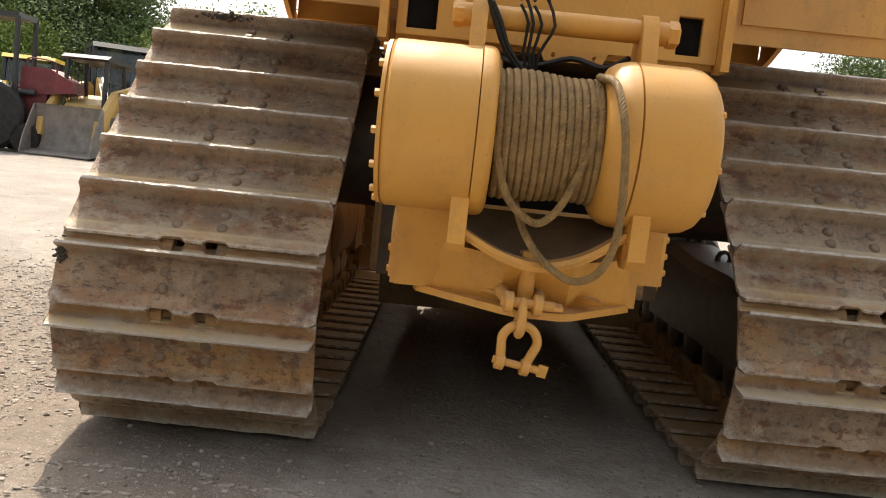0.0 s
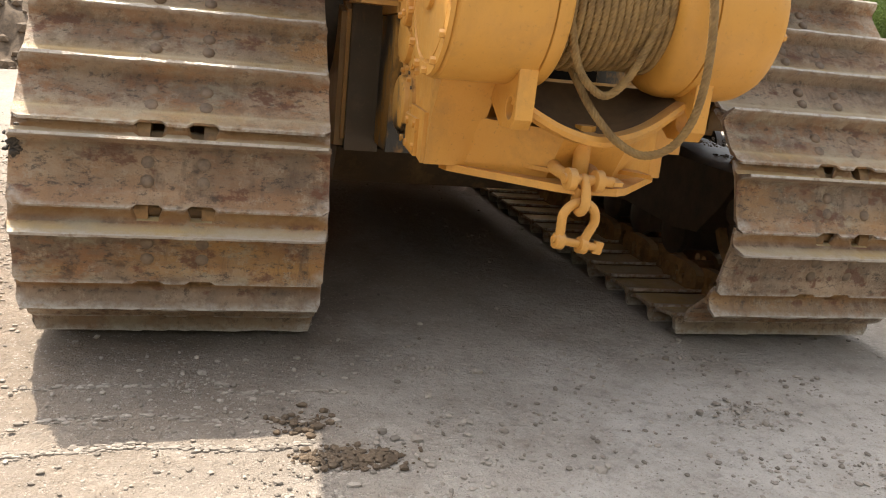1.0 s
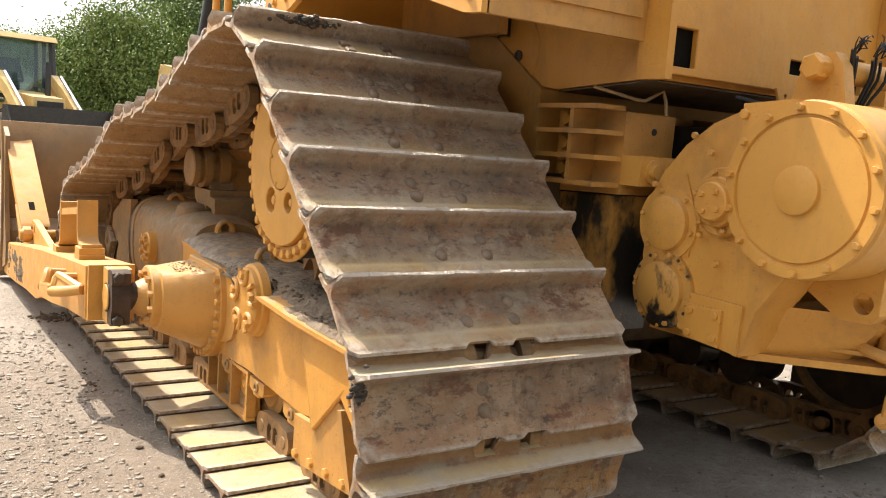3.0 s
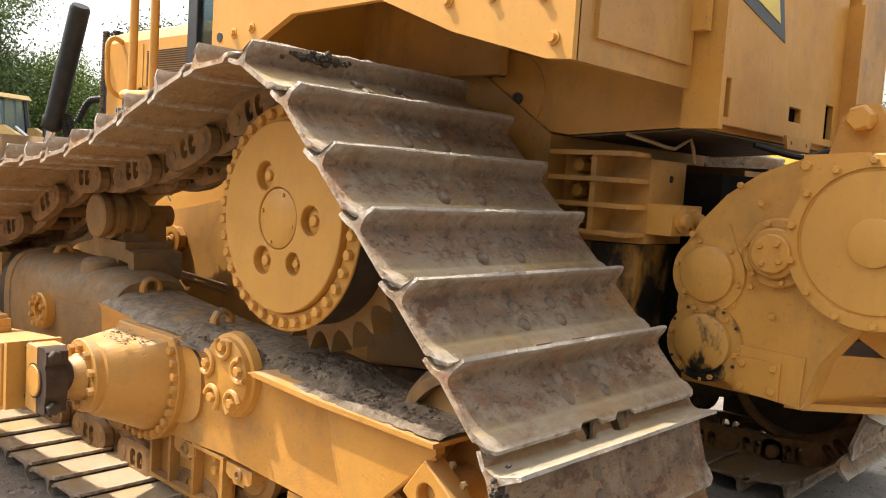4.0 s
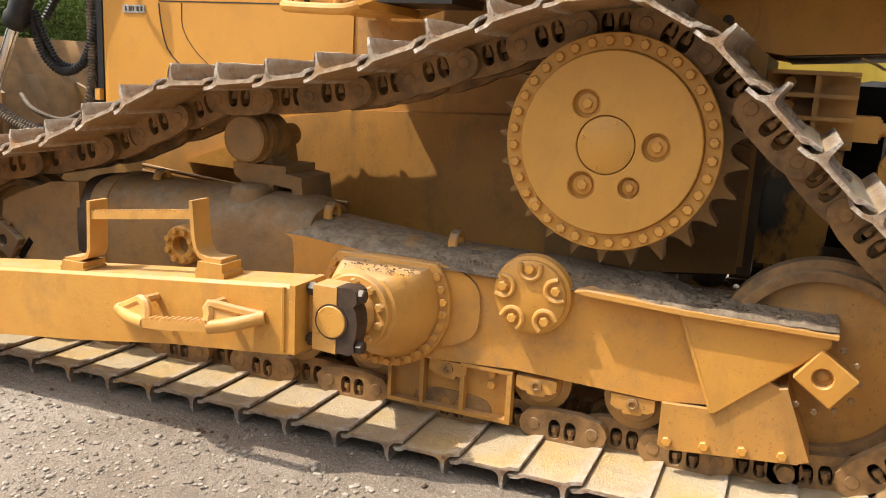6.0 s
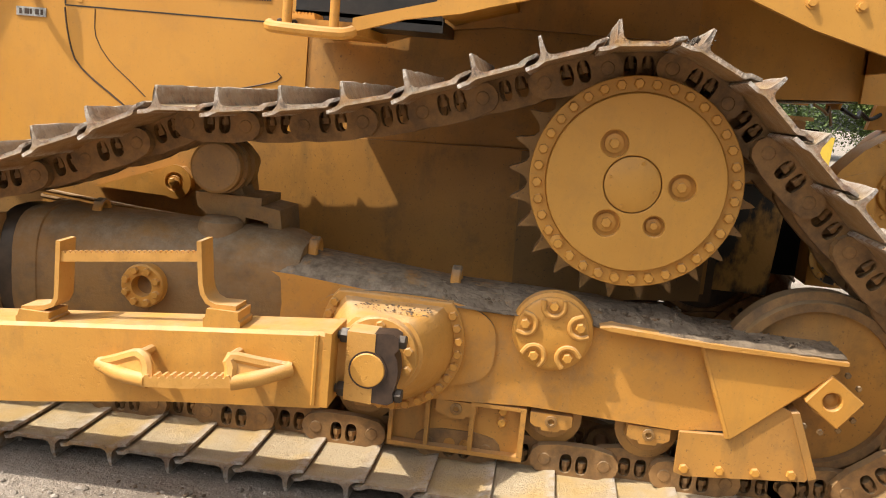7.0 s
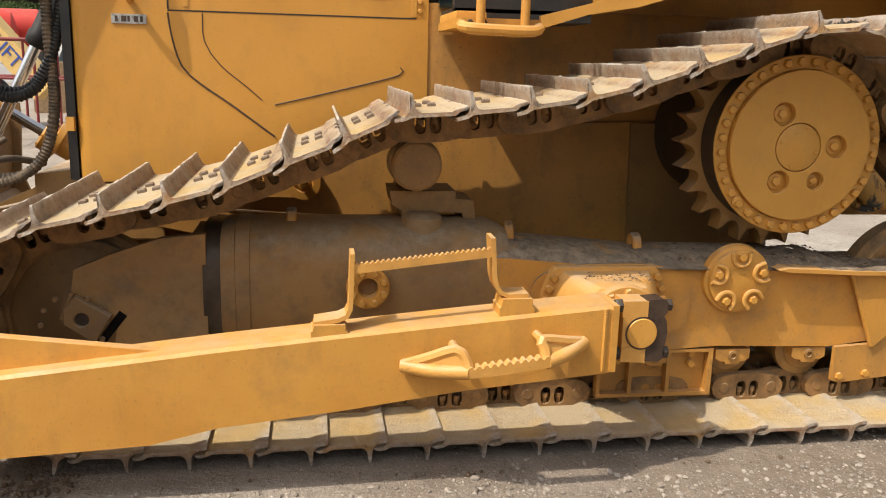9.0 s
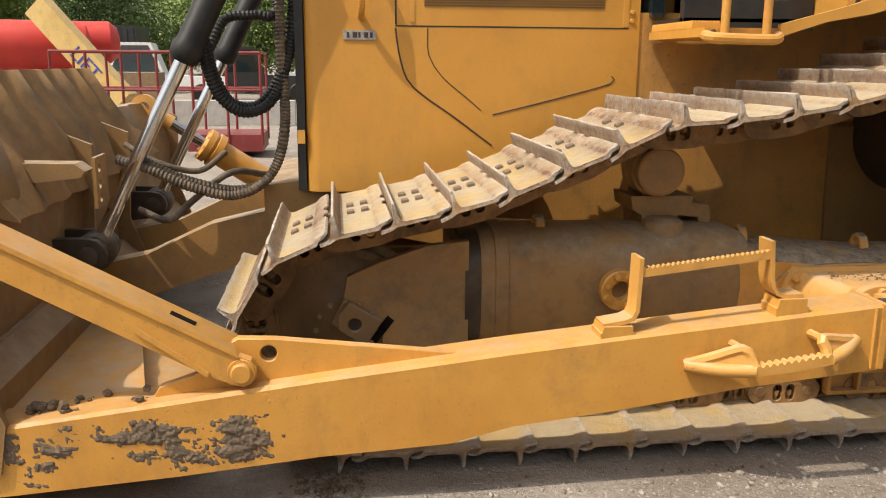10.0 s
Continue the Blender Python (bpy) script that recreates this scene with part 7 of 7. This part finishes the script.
def tractor(at, turn):
    """A maroon tractor, its nose towards local +x, the rear wheels at the origin."""
    b = thing("farm_tractor", "maroon tractor with a high square bonnet and black cab posts", "tractor", at, "machines in the yard")
    b.rotation_euler = (0, 0, turn)
    bm = B()
    prism(bm, [(0.55, 1.55), (0.60, 2.32), (1.35, 2.30), (1.95, 1.98), (1.98, 1.70), (1.2, 1.60)], -0.45, 0.45, "y")
    part("bonnet", bm, MAROON, b, "", 30, 0.05)
    bm = B()
    prism(bm, [(-0.6, 0.55), (-0.6, 1.5), (0.5, 1.75), (1.25, 1.66), (1.30, 0.55)], -0.40, 0.40, "y")
    part("chassis", bm, MAROON, b, "", 30, 0.03)
    bm = B()
    prism(bm, [(0.2, 1.05), (0.2, 1.16), (1.32, 0.98), (1.32, 0.88)], -0.55, 0.55, "y")
    part("foot_plate", bm, MAROON, b, "", 30, 0.01)
    for x, r in ((0.0, 0.92), (0.95, 0.40)):
        for s in (-1, 1):
            wheel(b, (x, s * 0.82, r), r, (0, 0.2, 0), WHITE)
    for x in (-0.55, 0.50):
        for s in (-0.62, 0.62):
            bm = B()
            tube(bm, [(x, s, 1.3), (x + 0.02, s, 3.6)], 0.075, 6, 3)
            part("post", bm, BLACK, b)
    bm = B()
    tube(bm, [(0.72, -0.40, 2.28), (0.72, -0.40, 2.52), (1.0, -0.40, 2.55), (1.45, -0.40, 2.48), (1.50, -0.40, 2.2)], 0.022, 8, 0.1)
    part("handrail", bm, MAROON, b)
    bm = B()
    box(bm, -0.6, 0.55, -0.66, 0.66, 3.55, 3.7)
    part("roof", bm, BLACK, b, "", 30, 0.05)
    bm = B()
    cyl(bm, (0.62, -0.62, 1.60), (1.05, -0.62, 1.62), 0.09, n=12)
    part("filter", bm, BLACK, b)
    return b


tractor((-12.75, 18.6, 0), radians(6))


def compact_loader(at, turn):
    """A compact loader with a black canopy, its bucket towards local +x."""
    b = thing("compact_loader", "yellow compact loader with a black canopy and wide grey bucket", "loader", at, "machines in the yard")
    b.rotation_euler = (0, 0, turn)
    bm = B()
    prism(bm, [(-1.3, 0.45), (-1.35, 1.3), (-0.9, 1.75), (0.4, 1.45), (0.75, 0.9), (0.7, 0.45)], -0.62, 0.62, "y")
    part("body", bm, DULLYELLOW, b, "", 30, 0.04)
    for s in (-1, 1):
        bm = B()
        prism(bm, [(-1.2, 0.0), (-1.35, 0.25), (-1.2, 0.5), (0.6, 0.5), (0.75, 0.25), (0.6, 0.0)], s * 0.62, s * 0.98, "y")
        part("rubber_track", bm, RUBBER, b, "", 30, 0.04)
        bm = B()
        prism(bm, [(-1.45, 1.35), (-1.35, 2.05), (-1.1, 2.15), (0.3, 1.85), (1.1, 1.0), (1.2, 0.55), (1.0, 0.5), (0.2, 1.55), (-1.1, 1.75)], s * 0.72, s * 0.88, "y")
        part("lift_arm", bm, DULLYELLOW, b, "", 30, 0.02)
        bm = B()
        box(bm, -0.5, 0.2, s * 0.885, s * 0.895, 1.72, 1.86)
        part("name_panel", bm, BLACK, b)
        bm = B()
        for i in range(4):
            box(bm, -0.42 + i * 0.14, -0.33 + i * 0.14, s * 0.896, s * 0.90, 1.75, 1.83)
        part("mark", bm, WHITE, b)
        for x0, x1 in ((-0.75, -0.62), (0.42, 0.30)):
            bm = B()
            tube(bm, [(x0, s * 0.58, 1.3), (x1, s * 0.56, 2.72)], 0.06, 6, 2)
            part("post", bm, BLACK, b)
        bm = B()
        for i in range(6):
            tube(bm, [(-0.6 + i * 0.17, s * 0.57, 1.5), (-0.6 + i * 0.17, s * 0.57, 2.6)], 0.012, 4, 2)
        for i in range(6):
            tube(bm, [(-0.62, s * 0.57, 1.55 + i * 0.19), (0.32, s * 0.57, 1.55 + i * 0.19)], 0.012, 4, 2)
        part("side_mesh", bm, BLACK, b)
    bm = B()
    prism(bm, [(-0.95, 2.55), (-0.85, 2.72), (0.3, 2.80), (0.48, 2.70), (0.40, 2.64), (-0.8, 2.6)], -0.68, 0.68, "y")
    part("canopy", bm, BLACK, b, "", 30, 0.03)
    bm = B()
    prism(bm, [(1.15, 1.36), (1.05, 1.30), (0.98, 0.6), (1.08, 0.12), (1.75, 0.03), (1.75, 0.06), (1.15, 0.18), (1.05, 0.6), (1.10, 1.28)], -0.95, 0.95, "y")
    for s in (-1, 1):
        prism(bm, [(1.15, 1.34), (0.99, 0.6), (1.09, 0.12), (1.75, 0.04), (1.6, 0.5)], s * 0.94, s * 0.98, "y")
    part("bucket", bm, GREYSTEEL, b, "wide worn steel bucket", 30, 0.01)
    return b


# seen from behind its bucket, which faces the bulldozer
compact_loader((-10.45, 18.85, 0), radians(-96))


def heap(at, r, h, seed, label):
    rnd = random.Random(seed)
    bm = B()
    n, k = 90, 34
    rows = []

    def high(x, y, q):
        z = h * (q ** 0.8) * (1 + 0.6 * noise.noise(Vector((x * 1.1, y * 1.1, seed))))
        return z + (0.34 * noise.noise(Vector((x * 2.4, y * 2.4, seed))) + 0.16 * noise.noise(Vector((x * 6, y * 6, seed))) + 0.07 * noise.noise(Vector((x * 15, y * 15, seed)))) * min(1, q * 5)
    for j in range(k):
        q = j / (k - 1)
        row = []
        for i in range(n):
            a = i * math.tau / n
            x, y = at[0] + r * (1 - q) * math.cos(a), at[1] + r * (1 - q) * math.sin(a)
            row.append((x, y, high(x, y, q) - 0.03))
        rows.append(row)
    loops(bm, rows)
    ob = tagged(part("soil_heap", bm, MUD, None, label, 50), category="soil heap", kind="stuff")
    lumps = []
    for i in range(700):
        q, a = rnd.random() ** 1.5, rnd.random() * math.tau
        x, y = at[0] + r * (1 - q) * math.cos(a), at[1] + r * (1 - q) * math.sin(a)
        s = 0.03 + 0.13 * rnd.random() ** 4
        lumps.append((x, y, high(x, y, q) - 0.02, s * rnd.uniform(0.8, 1.5), s * rnd.uniform(0.8, 1.5), s * rnd.uniform(0.6, 1)))
    crumbs("lump", lumps, MUD, ob, "broken lumps of dry soil")


heap((-3.9, 10.9), 2.5, 1.55, 3, "heap of grey-brown dug soil on the yard")
heap((-5.4, 14.5), 2.2, 1.0, 4, "low heap of grey-brown dug soil")


# yellow wheel loader parked beyond the bulldozer
def far_loader(at, turn):
    b = thing("wheel_loader", "bright yellow wheel loader parked beyond the bulldozer", "loader", at, "machines in the yard")
    b.rotation_euler = (0, 0, turn)
    bm = B()
    prism(bm, [(-2.6, 0.9), (-2.6, 1.7), (-2.3, 1.95), (0.2, 2.0), (0.2, 0.8)], -0.8, 0.8, "y")
    part("engine_cover", bm, YELLOW, b, "", 30, 0.06)
    bm = B()
    for i in range(7):
        box(bm, -2.2, -1.2, -0.812, -0.80, 1.2 + i * 0.09, 1.24 + i * 0.09)
    part("louvre", bm, BLACK, b)
    bm = B()
    prism(bm, [(0.1, 1.9), (0.2, 3.2), (1.3, 3.2), (1.5, 1.9)], -0.7, 0.7, "y")
    part("cab_glass", bm, GLASS, b)
    bm = B()
    prism(bm, [(0.0, 3.2), (0.0, 3.3), (1.45, 3.3), (1.45, 3.2)], -0.8, 0.8, "y")
    part("roof", bm, YELLOW, b, "", 30, 0.03)
    bm = B()
    prism(bm, [(0.2, 0.8), (0.2, 1.9), (1.9, 1.8), (3.4, 0.7), (3.3, 0.5), (1.8, 1.2)], -0.5, 0.5, "y")
    part("front_frame", bm, YELLOW, b, "", 30, 0.04)
    for x in (-1.5, 1.6):
        for s in (-1, 1):
            wheel(b, (x, s * 0.95, 0.75), 0.75, (0, 0.25, 0), YELLOW)
    bm = B()
    prism(bm, [(3.3, 1.3), (3.25, 0.4), (3.4, 0.05), (4.4, 0.03), (4.4, 0.07), (3.5, 0.12), (3.4, 0.4), (3.45, 1.3)], -1.4, 1.4, "y")
    part("bucket", bm, YELLOW, b, "", 30, 0.02)
    return b


far_loader((8.5, -0.6, 0), radians(-90))


# boom lift: red tank-shaped base, cream boom, red railed platform
def boom_lift():
    b = thing("boom_lift", "red boom lift with a cream boom and a red railed platform", "boom lift", (0, 0, 0), "machines in the yard")
    bm = B()
    lathe(bm, (13.0, 7.8, 1.75), (0.25, -0.97, 0), [(-2.2, 0.1), (-2.1, 0.42), (-1.9, 0.48), (0.9, 0.48), (1.1, 0.42), (1.2, 0.1)], 32)
    part("base", bm, RED, b, "rounded red engine housing")
    bm = B()
    lathe(bm, (14.0, 7.0, 1.85), (0.3, -0.95, 0), [(-0.8, 0.1), (-0.7, 0.40), (0.5, 0.42), (0.65, 0.3), (0.7, 0.1)], 32)
    part("counterweight", bm, RED, b)
    for x, y in ((12.5, 9.4), (13.5, 7.4)):
        wheel(b, (x, y, 0.5), 0.5, (0.18, 0.05, 0), RED)
    d0, d1 = Vector((12.2, 7.25, 2.45)), Vector((11.8, 5.75, 0.75))
    d = (d1 - d0).normalized()
    up = Vector((0, 0, 1))
    u = (up - d * up.dot(d)).normalized()
    w = d.cross(u)
    bm = B()
    for s in (-1,):
        loops(bm, [[p + u * a + w * c for a, c in ((-0.22, -0.15), (0.22, -0.15), (0.22, 0.15), (-0.22, 0.15))] for p in (d0, d1)])
    boom = part("boom", bm, CREAM, b, "cream boom tube with blue lettering", 30, 0.015)
    # lettering on the boom's side
    txt = bpy.data.curves.new("lettering", "FONT")
    txt.body, txt.size, txt.extrude = "LIFT", 0.36, 0.004
    tmp = new("lettering", txt)
    dg = bpy.context.evaluated_depsgraph_get()
    me = bpy.data.meshes.new_from_object(tmp.evaluated_get(dg))
    bpy.data.objects.remove(tmp)
    me.materials.clear()
    me.materials.append(make_plain("blue_lettering", (0.03, 0.07, 0.32), (0.03, 0.06, 0.26), 0.5))
    side = w if w.x < 0 else -w
    ob = share("lettering", me, Matrix.Translation(d0 + d * 1.05 + side * 0.156 - u * 0.12) @ Matrix((d, u, d.cross(u))).transposed().to_4x4(), b)
    # platform
    px0, px1, py0, py1 = 9.2, 10.4, 3.1, 6.2
    bm = B()
    box(bm, px0, px1, py0, py0 + 1.15, 0.10, 0.36)
    part("platform_floor", bm, DARKRED, b, "", 30, 0.01)
    for z in (1.05, 1.62):
        for x in (px0, px1):
            bm = B()
            tube(bm, [(x, py0, z), (x, py1, z)], 0.022, 8, 2)
            part("rail", bm, DARKRED, b)
        for y in (py0, py1):
            bm = B()
            tube(bm, [(px0, y, z), (px1, y, z)], 0.022, 8, 2)
            part("rail", bm, DARKRED, b)
    for i in range(7):
        y = py0 + (py1 - py0) * i / 6
        for x in (px0, px1):
            bm = B()
            tube(bm, [(x, y, 0.2), (x, y, 1.63)], 0.022, 8, 2)
            part("post", bm, DARKRED, b)
    return b


boom_lift()


def car(at, turn, paint, label, long=4.6, high=1.75, name="pickup_truck"):
    b = thing(name, label, "truck", at, "vehicles along the yard's edge")
    b.rotation_euler = (0, 0, turn)
    h = long / 2
    bm = B()
    prism(bm, [(-h, 0.45), (-h, 0.95), (-0.4, 1.0), (0.0, high), (1.0, high), (1.5, 1.08), (h - 0.1, 0.98), (h, 0.6), (h, 0.45)], -0.85, 0.85, "y")
    part("body", bm, paint, b, "", 30, 0.05)
    bm = B()
    prism(bm, [(-0.25, 1.12), (0.08, high - 0.1), (0.95, high - 0.1), (1.38, 1.12)], -0.86, 0.86, "y")
    part("window", bm, GLASS, b)
    for x in (-h + 0.8, h - 0.85):
        for s in (-1, 1):
            wheel(b, (x, s * 0.78, 0.36), 0.36, (0, 0.11, 0), WHITE)
    return b


SILVER = make_paint("silver_car_paint", (0.5, 0.5, 0.5), (0.42, 0.42, 0.43), 0.1, 0.1, 0.05)
car((27.0, 8.2, 0), radians(95), WHITE, "white pickup truck at the yard's far edge", 4.8, 2.1)
car((25.5, 11.0, 0), radians(80), SILVER, "silver pickup truck at the yard's far edge", 4.6, 1.8)
car((28.5, 5.0, 0), radians(100), BLACK, "black pickup truck at the yard's far edge", 4.8, 2.0)
car((30.0, 2.0, 0), radians(90), WHITE, "white truck with a slatted bed at the yard's far edge", 5.0, 2.3)
for x, y, dx, dy, h, mat, nm, lab in ((34, 13.0, 2.4, 6, 2.9, BLACK, "shipping_container", "dark ribbed shipping container by the trees"),
                                     (16.5, 4.4, 0.6, 3.0, 0.58, CONCRETE, "concrete_barrier", "pale concrete barrier block on the gravel"),
                                     (18.0, 7.0, 1.2, 1.4, 1.2, make_plain("brown_board", (0.26, 0.17, 0.09), (0.18, 0.12, 0.07), 0.8), "wooden_crate", "brown wooden crate on the gravel")):
    bm = B()
    box(bm, x - dx / 2, x + dx / 2, y - dy / 2, y + dy / 2, 0.0, h)
    block = tagged(part(nm, bm, mat, None, lab, 30, 0.03), category=nm.replace("_", " "))
    if nm == "shipping_container":
        for i in range(24):
            yy = y - dy / 2 + 0.12 + i * 0.25
            bm = B()
            box(bm, x - dx / 2 - 0.03, x - dx / 2, yy, yy + 0.12, 0.1, h - 0.1)
            part("rib", bm, mat, block)
